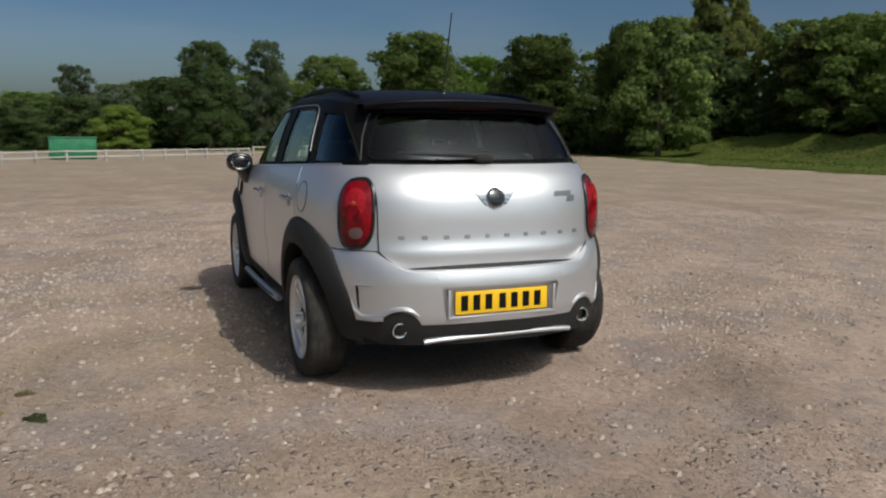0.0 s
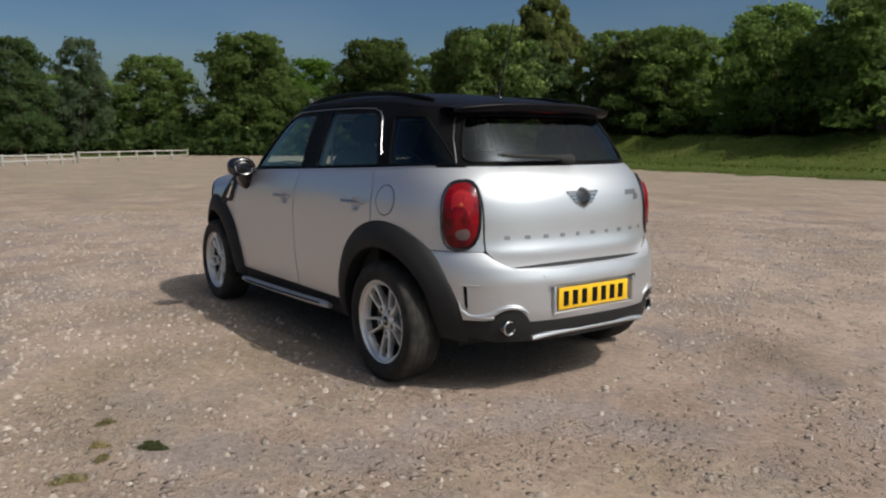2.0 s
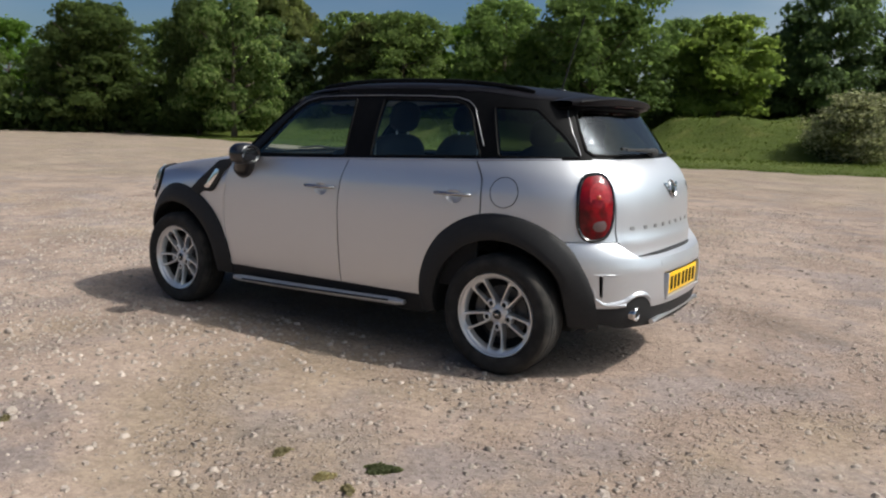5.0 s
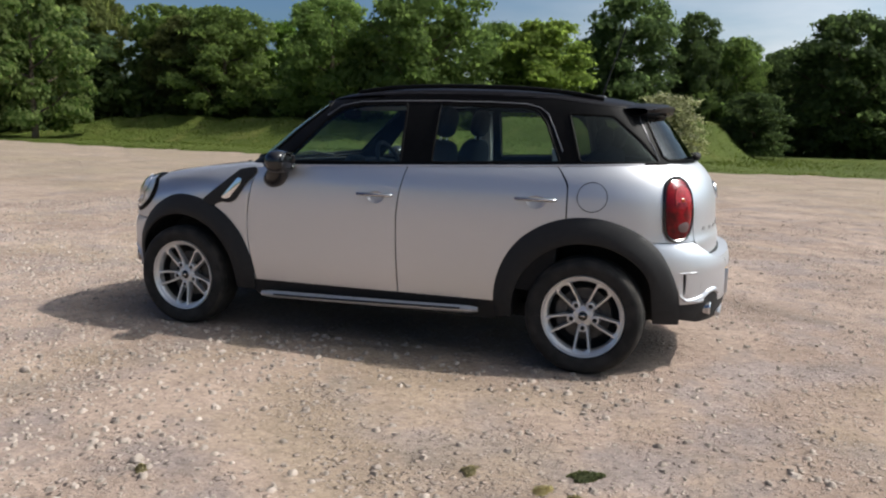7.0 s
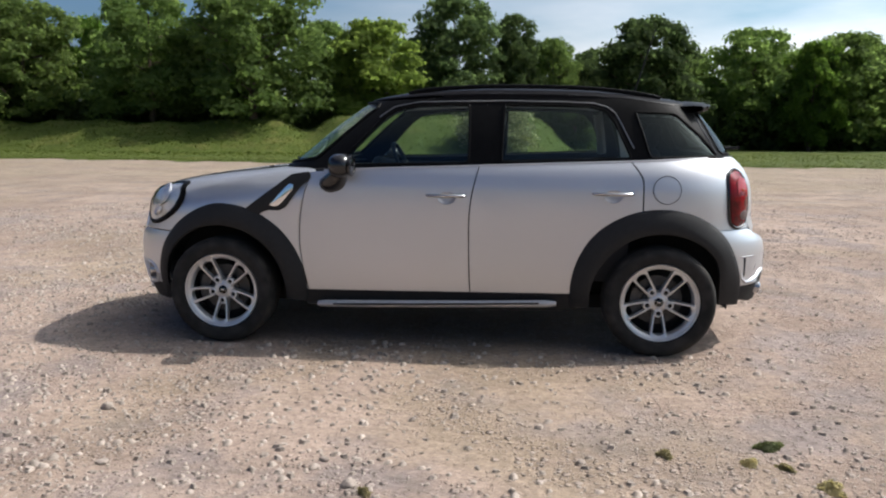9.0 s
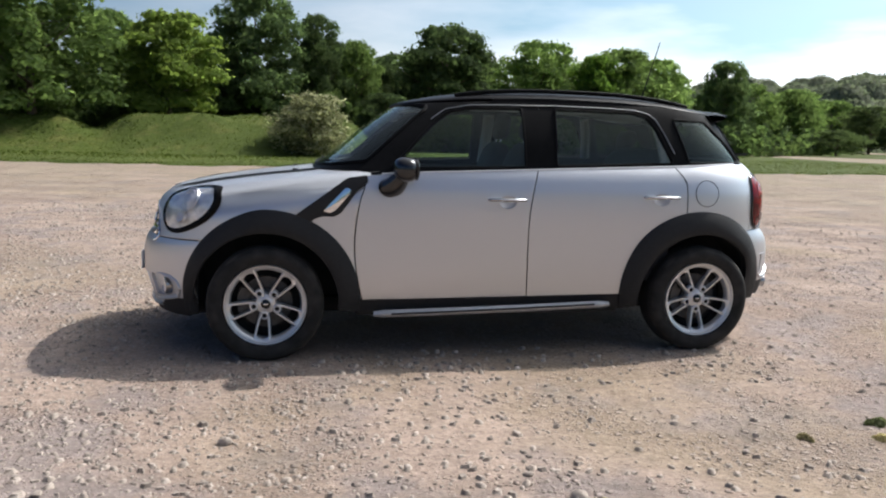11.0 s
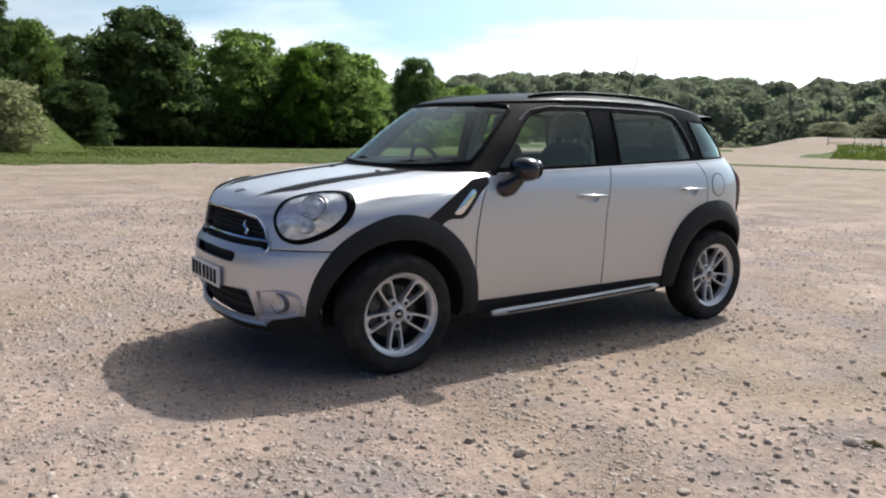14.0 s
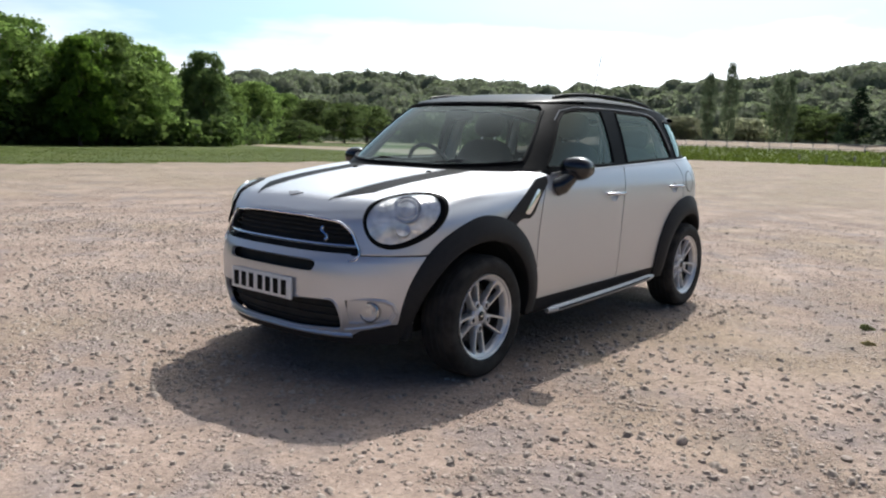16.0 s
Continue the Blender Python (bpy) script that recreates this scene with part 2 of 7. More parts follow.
ink = material("plate characters", (0.006, 0.006, 0.006), 0.6, spec=0.1)
seat_cloth = material("black seat cloth", (0.022, 0.022, 0.024), 0.85, 0.0, 0.2, 90.0, 0.2, 400.0, dist=0.003)
grey_trim = material("grey pillar trim", (0.42, 0.41, 0.38), 0.7, 0.0, 0.05, 60.0)
mirror_glass = material("mirror glass", (0.85, 0.87, 0.88), 0.01, 1.0)
window_glass = glass_material("window glass", (0.86, 0.95, 0.93), 0.0, 0.95, least=0.062, rim=0.58)
quarter_glass = glass_material("tinted glass", (0.34, 0.37, 0.38), 0.0, 0.85, (0.80, 0.90, 0.84), 0.05)
rear_glass = glass_material("privacy glass", (0.30, 0.31, 0.32), 0.0, 0.8, (0.44, 0.46, 0.48), 0.09)
screen_glass = glass_material("windscreen glass", (0.84, 0.95, 0.93), 0.0, 0.96, (0.92, 1.0, 0.96), 0.05, 0.58)
lamp_glass = glass_material("lamp glass", (1.0, 1.0, 1.0), 0.0, 0.97, (1.0, 1.0, 1.0))
calliper = material("red brake calliper", (0.35, 0.03, 0.03), 0.4)

bark = material("bark", (0.11, 0.085, 0.06), 0.9, 0.0, 0.35, 9.0, 0.6, 25.0)
wood_grey = material("weathered fence wood", (0.34, 0.32, 0.28), 0.85, 0.0, 0.2, 10.0, 0.3, 60.0)
wood_white = material("pale fence wood", (0.36, 0.35, 0.33), 0.8, 0.0, 0.12, 10.0, 0.2, 60.0)
green_steel = material("green painted steel", (0.010, 0.145, 0.062), 0.5, 0.0, 0.2, 2.0)


# ---------------------------------------------------------------- mesh helpers
def link_mesh(name, verts, faces, mat, parent=None, label="", smooth=True, sharp=38):
    me = bpy.data.meshes.new(name)
    me.from_pydata([tuple(map(float, v)) for v in verts], [], [tuple(int(i) for i in f) for f in faces])
    for m in (mat if isinstance(mat, (list, tuple)) else [mat]):
        me.materials.append(m)
    if smooth:
        me.polygons.foreach_set("use_smooth", [True] * len(me.polygons))
        me.set_sharp_from_angle(angle=radians(sharp))
    me.update()
    ob = new(name, me)
    if parent is not None:
        ob.parent = parent
    if label:
        tagged(ob, label)
    return ob


def part(name, bm, mat, parent, label="", smooth=True, sharp=38):
    """One bmesh, or a (verts, faces) pair, as a part of a thing."""
    if isinstance(bm, tuple):
        return link_mesh(name, bm[0], bm[1], mat, parent, label, smooth, sharp)
    bm.verts.ensure_lookup_table()
    v = [tuple(x.co) for x in bm.verts]
    f = [[x.index for x in fc.verts] for fc in bm.faces]
    bm.free()
    return link_mesh(name, v, f, mat, parent, label, smooth, sharp)


def join(*pieces):
    vs, fs, k = [], [], 0
    for v, f in pieces:
        vs += [tuple(p) for p in v]
        fs += [[i + k for i in q] for q in f]
        k += len(v)
    return vs, fs


def moved(piece, m):
    return [tuple(m @ Vector(p)) for p in piece[0]], piece[1]


def mirrored(piece):
    return [(p[0], -p[1], p[2]) for p in piece[0]], [list(reversed(f)) for f in piece[1]]


def block(x0, x1, y0, y1, z0, z1, r=0.01):
    """A box with chamfered edges."""
    bm = bmesh.new()
    bmesh.ops.create_cube(bm, size=1.0)
    for v in bm.verts:
        v.co = (x0 + (v.co.x + 0.5) * (x1 - x0), y0 + (v.co.y + 0.5) * (y1 - y0), z0 + (v.co.z + 0.5) * (z1 - z0))
    if r:
        bmesh.ops.bevel(bm, geom=bm.edges[:] + bm.verts[:], offset=r, segments=2, affect='EDGES', profile=0.5)
    bm.verts.index_update()
    v = [tuple(x.co) for x in bm.verts]
    f = [[x.index for x in fc.verts] for fc in bm.faces]
    bm.free()
    return v, f


def pillow(c, size, n=3.2, nu=20, nv=12):
    """A superellipsoid: cushions, housings, rounded lumps."""
    vs, fs = [], []

    def pw(t, e):
        return math.copysign(abs(t) ** e, t)
    for j in range(nv + 1):
        ph = -math.pi / 2 + math.pi * j / nv
        for i in range(nu):
            th = 2 * math.pi * i / nu
            vs.append((c[0] + size[0] / 2 * pw(math.cos(ph), 2 / n) * pw(math.cos(th), 2 / n),
                       c[1] + size[1] / 2 * pw(math.cos(ph), 2 / n) * pw(math.sin(th), 2 / n),
                       c[2] + size[2] / 2 * pw(math.sin(ph), 2 / n)))
    for j in range(nv):
        for i in range(nu):
            k = (i + 1) % nu
            fs.append([j * nu + i, j * nu + k, (j + 1) * nu + k, (j + 1) * nu + i])
    return vs, fs


def tube(points, r, sides=8, closed=False, flat=1.0):
    """A pipe along a line of points."""
    pts = [Vector(p) for p in points]
    n = len(pts)
    vs, fs = [], []
    for i, p in enumerate(pts):
        a = pts[(i - 1) % n] if closed or i > 0 else p
        b = pts[(i + 1) % n] if closed or i < n - 1 else p
        d = (b - a).normalized()
        s = d.cross(Vector((0, 0, 1)))
        if s.length < 0.1:
            s = d.cross(Vector((0, 1, 0)))
        s.normalize()
        u = s.cross(d)
        rr = r[i] if isinstance(r, (list, tuple)) else r
        for k in range(sides):
            t = 2 * math.pi * k / sides
            vs.append(tuple(p + s * math.cos(t) * rr + u * math.sin(t) * rr * flat))
    m = n if closed else n - 1
    for i in range(m):
        j = (i + 1) % n
        for k in range(sides):
            q = (k + 1) % sides
            fs.append([i * sides + k, i * sides + q, j * sides + q, j * sides + k])
    if not closed:
        fs.append(list(range(sides))[::-1])
        fs.append([(n - 1) * sides + k for k in range(sides)])
    return vs, fs


def lathe(profile, n=48, centre=(0, 0, 0)):
    """Turned about the y axis: profile of (radius, y)."""
    vs, fs = [], []
    for i in range(n):
        t = 2 * math.pi * i / n
        for r, y in profile:
            vs.append((centre[0] + r * math.cos(t), centre[1] + y, centre[2] + r * math.sin(t)))
    k = len(profile)
    for i in range(n):
        j = (i + 1) % n
        for a in range(k - 1):
            fs.append([i * k + a, j * k + a, j * k + a + 1, i * k + a + 1])
    return vs, fs


def curve(xs, ys):
    """A smooth monotone curve through points."""
    xs, ys = np.array(xs, float), np.array(ys, float)
    h = np.diff(xs)
    d = np.diff(ys) / h
    m = np.zeros(len(xs))
    m[0], m[-1] = d[0], d[-1]
    for i in range(1, len(xs) - 1):
        m[i] = 0 if d[i - 1] * d[i] <= 0 else 2 * d[i - 1] * d[i] / (d[i - 1] + d[i])

    def f(x):
        x = np.clip(np.asarray(x, float), xs[0], xs[-1])
        i = np.clip(np.searchsorted(xs, x) - 1, 0, len(h) - 1)
        t = (x - xs[i]) / h[i]
        return ((1 + 2 * t) * (1 - t) ** 2 * ys[i] + t * (1 - t) ** 2 * h[i] * m[i]
                + t * t * (3 - 2 * t) * ys[i + 1] + t * t * (t - 1) * h[i] * m[i + 1])
    return f


# ---------------------------------------------------------------- the car's form
class Hull:
    """A stack of plan outlines, each straight along the side and rounded at both ends.
    a: distance along the outline, equal to x on the straight; z: height."""

    def __init__(self, xcf, xcr, xf, xr, w, nf, nr, lf, lr, barrel=0.0):
        self.xcf, self.xcr, self.xf, self.xr, self.w = xcf, xcr, xf, xr, w
        self.lf, self.lr, self.barrel = lf, lr, barrel
        self.tf, self.tr = self.table(nf), self.table(nr)

    @staticmethod
    def table(n):
        t = np.linspace(0, math.pi / 2, 400)
        c, s = np.cos(t) ** (2 / n), np.sin(t) ** (2 / n)
        q = np.concatenate([[0], np.cumsum(np.hypot(np.diff(c), np.diff(s)))])
        return q / q[-1], c, s

    def at(self, a, z):
        a, z = np.asarray(a, float), np.asarray(z, float)
        xcf, xcr = self.xcf(z), self.xcr(z)
        af, ar = xcf - self.lf, xcr + self.lr
        sign = np.where((a < af) | (a > ar), 1.0, -1.0)
        a = np.where(a < af, 2 * af - a, np.where(a > ar, 2 * ar - a, a))
        w = self.w(z)
        qf = np.clip((a - af) / self.lf, 0, 1)
        qr = np.clip((ar - a) / self.lr, 0, 1)
        x = np.where(a < xcf, xcf + (self.xf(z) - xcf) * np.interp(qf, self.tf[0], self.tf[1]),
                     np.where(a > xcr, xcr + (self.xr(z) - xcr) * np.interp(qr, self.tr[0], self.tr[1]), a))
        y = np.where(a < xcf, np.interp(qf, self.tf[0], self.tf[2]), np.where(a > xcr, np.interp(qr, self.tr[0], self.tr[2]), 1.0))
        y = y * w * (1 - self.barrel * x * x)
        return np.stack([x, sign * y, z], -1)

    def front(self, z):
        return self.xcf(z) - self.lf

    def rear(self, z):
        return self.xcr(z) + self.lr

    def a_of_x(self, x, z):
        """a of the point on the left side at that x."""
        xcf, xcr = float(self.xcf(z)), float(self.xcr(z))
        if x < xcf:
            c = min((x - xcf) / (float(self.xf(z)) - xcf), 1.0)
            return xcf - self.lf * (1 - np.interp(c, self.tf[1][::-1], self.tf[0][::-1]))
        if x > xcr:
            c = min((x - xcr) / (float(self.xr(z)) - xcr), 1.0)
            return xcr + self.lr * (1 - np.interp(c, self.tr[1][::-1], self.tr[0][::-1]))
        return x

    def a_front(self, y, z):
        """a of the point on the front face at that y (negative: left side)."""
        q = np.interp(min(abs(y) / float(self.w(z)), 0.9999), self.tf[2], self.tf[0])
        af = float(self.front(z))
        return af + self.lf * q if y < 0 else af - self.lf * q

    def a_rear(self, y, z):
        q = np.interp(min(abs(y) / float(self.w(z)), 0.9999), self.tr[2], self.tr[0])
        ar = float(self.rear(z))
        return ar - self.lr * q if y < 0 else ar + self.lr * q


def const(v):
    return lambda z: np.full(np.shape(z), v) if np.ndim(z) else v


LOW = Hull(const(-1.0), const(1.1),
           curve([0.18, 0.26, 0.34, 0.45, 0.55, 0.63, 0.67, 0.74, 0.80, 0.84, 0.88, 0.93],
                 [-1.96, -2.00, -2.03, -2.05, -2.05, -2.035, -2.01, -1.985, -1.965, -1.95, -1.92, -1.87]),
           curve([0.20, 0.30, 0.37, 0.45, 0.58, 0.65, 0.70, 0.74, 0.80, 0.90, 0.98, 1.05, 1.10, 1.15],
                 [1.97, 2.00, 2.02, 2.03, 2.03, 2.015, 1.985, 1.95, 1.935, 1.93, 1.918, 1.89, 1.855, 1.80]),
           curve([0.20, 0.30, 0.36, 0.50, 0.70, 0.85, 0.95, 1.02, 1.07, 1.10, 1.15],
                 [0.78, 0.805, 0.822, 0.838, 0.848, 0.852, 0.848, 0.834, 0.816, 0.800, 0.768]),
           2.85, 2.9, 1.45, 1.28, 0.004)
CAB = Hull(curve([1.0, 1.07, 1.45, 1.6], [-0.25, -0.2, 0.25, 0.35]), const(0.9),
           curve([1.00, 1.05, 1.13, 1.32, 1.42, 1.47, 1.52], [-1.10, -1.04, -0.93, -0.70, -0.56, -0.48, -0.38]),
           curve([1.05, 1.15, 1.25, 1.36, 1.44, 1.52], [1.83, 1.785, 1.72, 1.635, 1.565, 1.49]),
           curve([1.00, 1.06, 1.10, 1.25, 1.40, 1.46, 1.50, 1.54], [0.795, 0.785, 0.772, 0.728, 0.668, 0.638, 0.61, 0.56]),
           3.4, 3.4, 1.2, 1.25, 0.004)
shoulder = curve([-2.45, -2.2, -1.9, -1.6, -1.3, -1.0, -0.72, 0.2, 1.1, 1.6, 2.4],
                 [0.835, 0.845, 0.875, 0.915, 0.965, 1.01, 1.045, 1.085, 1.12, 1.14, 1.15])
spine = curve([-2.0, -1.95, -1.87, -1.7, -1.5, -1.3, -1.1, -0.95, -0.7], [0.835, 0.865, 0.925, 0.968, 1.002, 1.028, 1.05, 1.068, 1.085])
roof_edge = curve([-1.2, -0.6, -0.25, 0.0, 0.35, 0.8, 1.1, 1.4, 2.2], [1.455, 1.465, 1.48, 1.497, 1.507, 1.499, 1.480, 1.447, 1.424])
roof_spine = curve([-0.55, -0.4, -0.2, 0.05, 0.4, 0.75, 1.1, 1.35, 1.6], [1.462, 1.497, 1.533, 1.556, 1.568, 1.563, 1.537, 1.505, 1.456])

# outline of the bonnet's edge, front centre to cowl
EDGE_A = np.linspace(-2.45, -0.72, 160)
EDGE = LOW.at(EDGE_A, shoulder(EDGE_A))
bon_half = lambda x: np.interp(x, EDGE[:, 0], -EDGE[:, 1])
bon_edge = lambda x: np.interp(x, EDGE[:, 0], EDGE[:, 2])
ROOF_A = np.linspace(-1.2 + 0.2, 2.2, 400)
_r = CAB.at(ROOF_A, roof_edge(ROOF_A))
_k = _r[:, 1] <= 0
ROOF = _r[_k]


def bonnet_z(x, y):
    r = np.clip(np.abs(y) / np.maximum(bon_half(x), 1e-4), 0, 1)
    return bon_edge(x) + np.maximum(spine(x) - bon_edge(x), 0) * np.sqrt(np.maximum(1 - r ** 2.3, 0))


roof_half = lambda x: np.interp(x, ROOF[:, 0], -ROOF[:, 1])
roof_low = lambda x: np.interp(x, ROOF[:, 0], ROOF[:, 2])


def roof_z(x, y):
    r = np.clip(np.abs(y) / np.maximum(roof_half(x), 1e-4), 0, 1)
    return roof_low(x) + np.maximum(roof_spine(x) - roof_low(x), 0) * np.sqrt(np.maximum(1 - r ** 2.2, 0))


def inside(px, pz, poly):
    poly = np.asarray(poly, float)
    hit = np.zeros(px.shape, bool)
    j = len(poly) - 1
    for i in range(len(poly)):
        (xi, zi), (xj, zj) = poly[i], poly[j]
        if zi != zj:
            hit ^= ((zi > pz) != (zj > pz)) & (px < (xj - xi) * (pz - zi) / (zj - zi) + xi)
        j = i
    return hit


def snap(p, poly):
    best, at = 1e9, p
    n = len(poly)
    for i in range(n):
        a, b = np.array(poly[i], float), np.array(poly[(i + 1) % n], float)
        d = b - a
        t = np.clip(np.dot(p - a, d) / max(np.dot(d, d), 1e-12), 0, 1)
        q = a + t * d
        e = np.hypot(*(q - p))
        if e < best:
            best, at = e, q
    return at


def rounded(poly, r, seg=5):
    """The polygon with its corners rounded."""
    out = []
    n = len(poly)
    for i in range(n):
        p, a, b = (np.array(poly[k % n], float) for k in (i, i - 1, i + 1))
        la, lb = np.hypot(*(a - p)), np.hypot(*(b - p))
        rr = min(r, la * 0.45, lb * 0.45)
        s, e = p + (a - p) / la * rr, p + (b - p) / lb * rr
        for k in range(seg + 1):
            t = k / seg
            out.append(tuple((1 - t) ** 2 * s + 2 * t * (1 - t) * p + t * t * e))
    return out


def sheet(surface, a, z, cuts=(), thick=0.012, centre=(0.0, 0.0, 0.75)):
    """A grid of points on a hull, with openings cut through, given thickness. a, z: arrays of one shape."""
    a, z = np.array(a, float), np.array(z, float)
    ni, nj = a.shape
    idx = np.arange(ni * nj).reshape(ni, nj)
    quads = np.stack([idx[:-1, :-1], idx[1:, :-1], idx[1:, 1:], idx[:-1, 1:]], -1).reshape(-1, 4)
    fa, fz = a.ravel().copy(), z.ravel().copy()
    keep = np.ones(len(quads), bool)
    for poly in cuts:
        ca, cz = fa[quads].mean(1), fz[quads].mean(1)
        gone = inside(ca, cz, poly) & keep
        keep &= ~gone
        edge = np.intersect1d(np.unique(quads[gone]), np.unique(quads[keep]))
        for v in edge:
            fa[v], fz[v] = snap(np.array([fa[v], fz[v]]), poly)
    quads = quads[keep]
    used, inv = np.unique(quads, return_inverse=True)
    quads = inv.reshape(-1, 4)
    return thicken(surface(fa[used], fz[used]), quads, thick, centre)


def thicken(v, quads, thick, centre=(0.0, 0.0, 0.75)):
    v = np.asarray(v, float)
    nrm = np.zeros_like(v)
    fn = np.cross(v[quads[:, 2]] - v[quads[:, 0]], v[quads[:, 3]] - v[quads[:, 1]])
    out = (fn * (v[quads].mean(1) - np.array(centre))).sum()
    if out < 0:
        quads, fn = quads[:, ::-1], -fn
    for k in range(4):
        np.add.at(nrm, quads[:, k], fn)
    nrm /= np.maximum(np.linalg.norm(nrm, axis=1, keepdims=True), 1e-12)
    if not thick:
        return v.tolist(), quads.tolist()
    n = len(v)
    edges = {}
    for q in quads:
        for k in range(4):
            e = (int(q[k]), int(q[(k + 1) % 4]))
            edges[e] = 1
    rim = [[e[1], e[0], e[0] + n, e[1] + n] for e in edges if (e[1], e[0]) not in edges]
    return np.concatenate([v, v - nrm * thick]).tolist(), quads.tolist() + (quads[:, ::-1] + n).tolist() + rim


def field(a0, a1, z0, z1, na, nz, bias=None):
    """Grid between two side lines a0(t), a1(t) and two height lines z0(a), z1(a)."""
    s, t = np.linspace(0, 1, na + 1)[:, None], np.linspace(0, 1, nz + 1)[None, :]
    if bias is not None:
        s = bias(s)
    lo, hi = (f if callable(f) else (lambda q, c=f: np.full(np.shape(q), c)) for f in (a0, a1))
    zl, zh = (f if callable(f) else (lambda q, c=f: np.full(np.shape(q), c)) for f in (z0, z1))
    a = lo(t) * (1 - s) + hi(t) * s
    z = zl(a) * (1 - t) + zh(a) * t
    return a, z


# ---------------------------------------------------------------- skin to lay things on
bv = np.sin(np.linspace(-math.pi / 2, math.pi / 2, 57))[:, None]
bt = (1 - np.cos(np.linspace(0, math.pi / 2, 41)))[None, :]
_top = int(np.argmax(-EDGE[:, 1])) + 1
front_of = lambda y: np.interp(np.abs(y), -EDGE[:_top, 1], EDGE[:_top, 0])
cowl_of = lambda y: -1.0 + 0.28 * np.minimum(np.abs(y) / 0.80, 1.0) ** 2.4
WIDE = float(-EDGE[:, 1].min()) - 0.0005
yy = bv * WIDE + 0 * bt
xx = front_of(yy) * (1 - bt) + cowl_of(yy) * bt
sx = np.clip(bt * 4, 0, 1)
yy = yy * (1 - sx) + bv * bon_half(xx) * sx
yy = np.clip(yy, -bon_half(xx), bon_half(xx))
BON = np.stack([xx, yy, bonnet_z(xx, yy)], -1)
BON[:, 0, 2] = bon_edge(xx[:, 0])
rf0 = lambda y: np.interp(np.abs(y), -ROOF[:120, 1], ROOF[:120, 0])
_rr = ROOF[::-1]
rf1 = lambda y: np.interp(np.abs(y), -_rr[:120, 1], _rr[:120, 0])
rv = np.sin(np.linspace(-math.pi / 2, math.pi / 2, 49))[:, None]
rt = (0.5 - 0.5 * np.cos(np.linspace(0, math.pi, 61)))[None, :]
ry = rv * float(-ROOF[:, 1].min()) * 0.999 + 0 * rt
rx = rf0(ry) * (1 - rt) + rf1(ry) * rt
ROO = np.stack([rx, ry, roof_z(rx, ry)], -1)


def grid_faces(ni, nj):
    idx = np.arange(ni * nj).reshape(ni, nj)
    return np.stack([idx[:-1, :-1], idx[1:, :-1], idx[1:, 1:], idx[:-1, 1:]], -1).reshape(-1, 4)


def skin_tree():
    from mathutils import bvhtree
    vs, fs, k = [], [], 0
    ga, gz = field(-3.9, 3.9 - 0.0, 0.2, shoulder, 400, 40)
    ga = np.clip(ga, -2.45 - 1.45, 2.38 + 1.28)
    sh = lambda a: shoulder(np.where(a < -2.45, -4.9 - a, np.where(a > 2.38, 4.76 - a, a)))
    gz = 0.2 + (sh(ga) - 0.2) * np.linspace(0, 1, 41)[None, :]
    for g in (LOW.at(ga, gz), BON, ROO):
        v = g.reshape(-1, 3)
        vs += v.tolist()
        fs += (grid_faces(*g.shape[:2]) + k).tolist()
        k += len(v)
    ca, cz = field(-2.4, 3.4, 1.02, 1.41, 300, 20)
    g = CAB.at(ca, cz)
    vs += g.reshape(-1, 3).tolist()
    fs += (grid_faces(*g.shape[:2]) + k).tolist()
    return bvhtree.BVHTree.FromPolygons(vs, fs)


SKIN = skin_tree()


def laid(points, way, lift):
    """Points dropped along a direction on the car's skin, then lifted off it."""
    way = Vector(way).normalized()
    out = []
    for p in points:
        p = Vector(p)
        hit = SKIN.ray_cast(p - way * 0.8, way, 1.6)
        if hit[0] is None:
            hit = SKIN.find_nearest(p)
        n = hit[1]
        if n.dot(way) > 0:
            n = -n
        out.append(hit[0] + n * lift)
    return out


def badge(outline, origin, u, v, lift=0.004, dome=0.0, rings=4, sink=0.004):
    """A thin piece with that outline, laid on the skin: proud by lift at its edge and by lift + dome in the middle."""
    u, v = Vector(u).normalized(), Vector(v).normalized()
    n = u.cross(v).normalized()
    c = np.mean(np.array(outline), 0)
    vs, fs = [], []
    m = len(outline)
    steps = [(1.0, -sink), (1.0, lift)] + [(1 - (k + 1) / (rings + 0.5), lift + dome * (1 - (1 - (k + 1) / (rings + 0.5)) ** 2)) for k in range(rings)]
    for f, h in steps:
        pts = [Vector(origin) + u * (c[0] + (p[0] - c[0]) * f) + v * (c[1] + (p[1] - c[1]) * f) for p in outline]
        vs += laid(pts, -n, h)
    for k in range(len(steps) - 1):
        for i in range(m):
            j = (i + 1) % m
            fs.append([k * m + i, k * m + j, (k + 1) * m + j, (k + 1) * m + i])
    fs.append([(len(steps) - 1) * m + i for i in range(m)])
    return [tuple(p) for p in vs], fs


def band(outer, inner, origin, u, v, lift=0.006, mid=0.012):
    """A closed strip between two outlines of equal length, laid on the skin."""
    u, v = Vector(u).normalized(), Vector(v).normalized()
    n = u.cross(v).normalized()
    m = len(outer)
    vs, fs = [], []
    for f, h in ((0, -0.006), (0, lift), (0.5, mid), (1, lift), (1, -0.006)):
        pts = [Vector(origin) + u * (a[0] * (1 - f) + b[0] * f) + v * (a[1] * (1 - f) + b[1] * f) for a, b in zip(outer, inner)]
        vs += laid(pts, -n, h)
    for k in range(4):
        for i in range(m):
            j = (i + 1) % m
            fs.append([k * m + i, k * m + j, (k + 1) * m + j, (k + 1) * m + i])
    return [tuple(p) for p in vs], fs


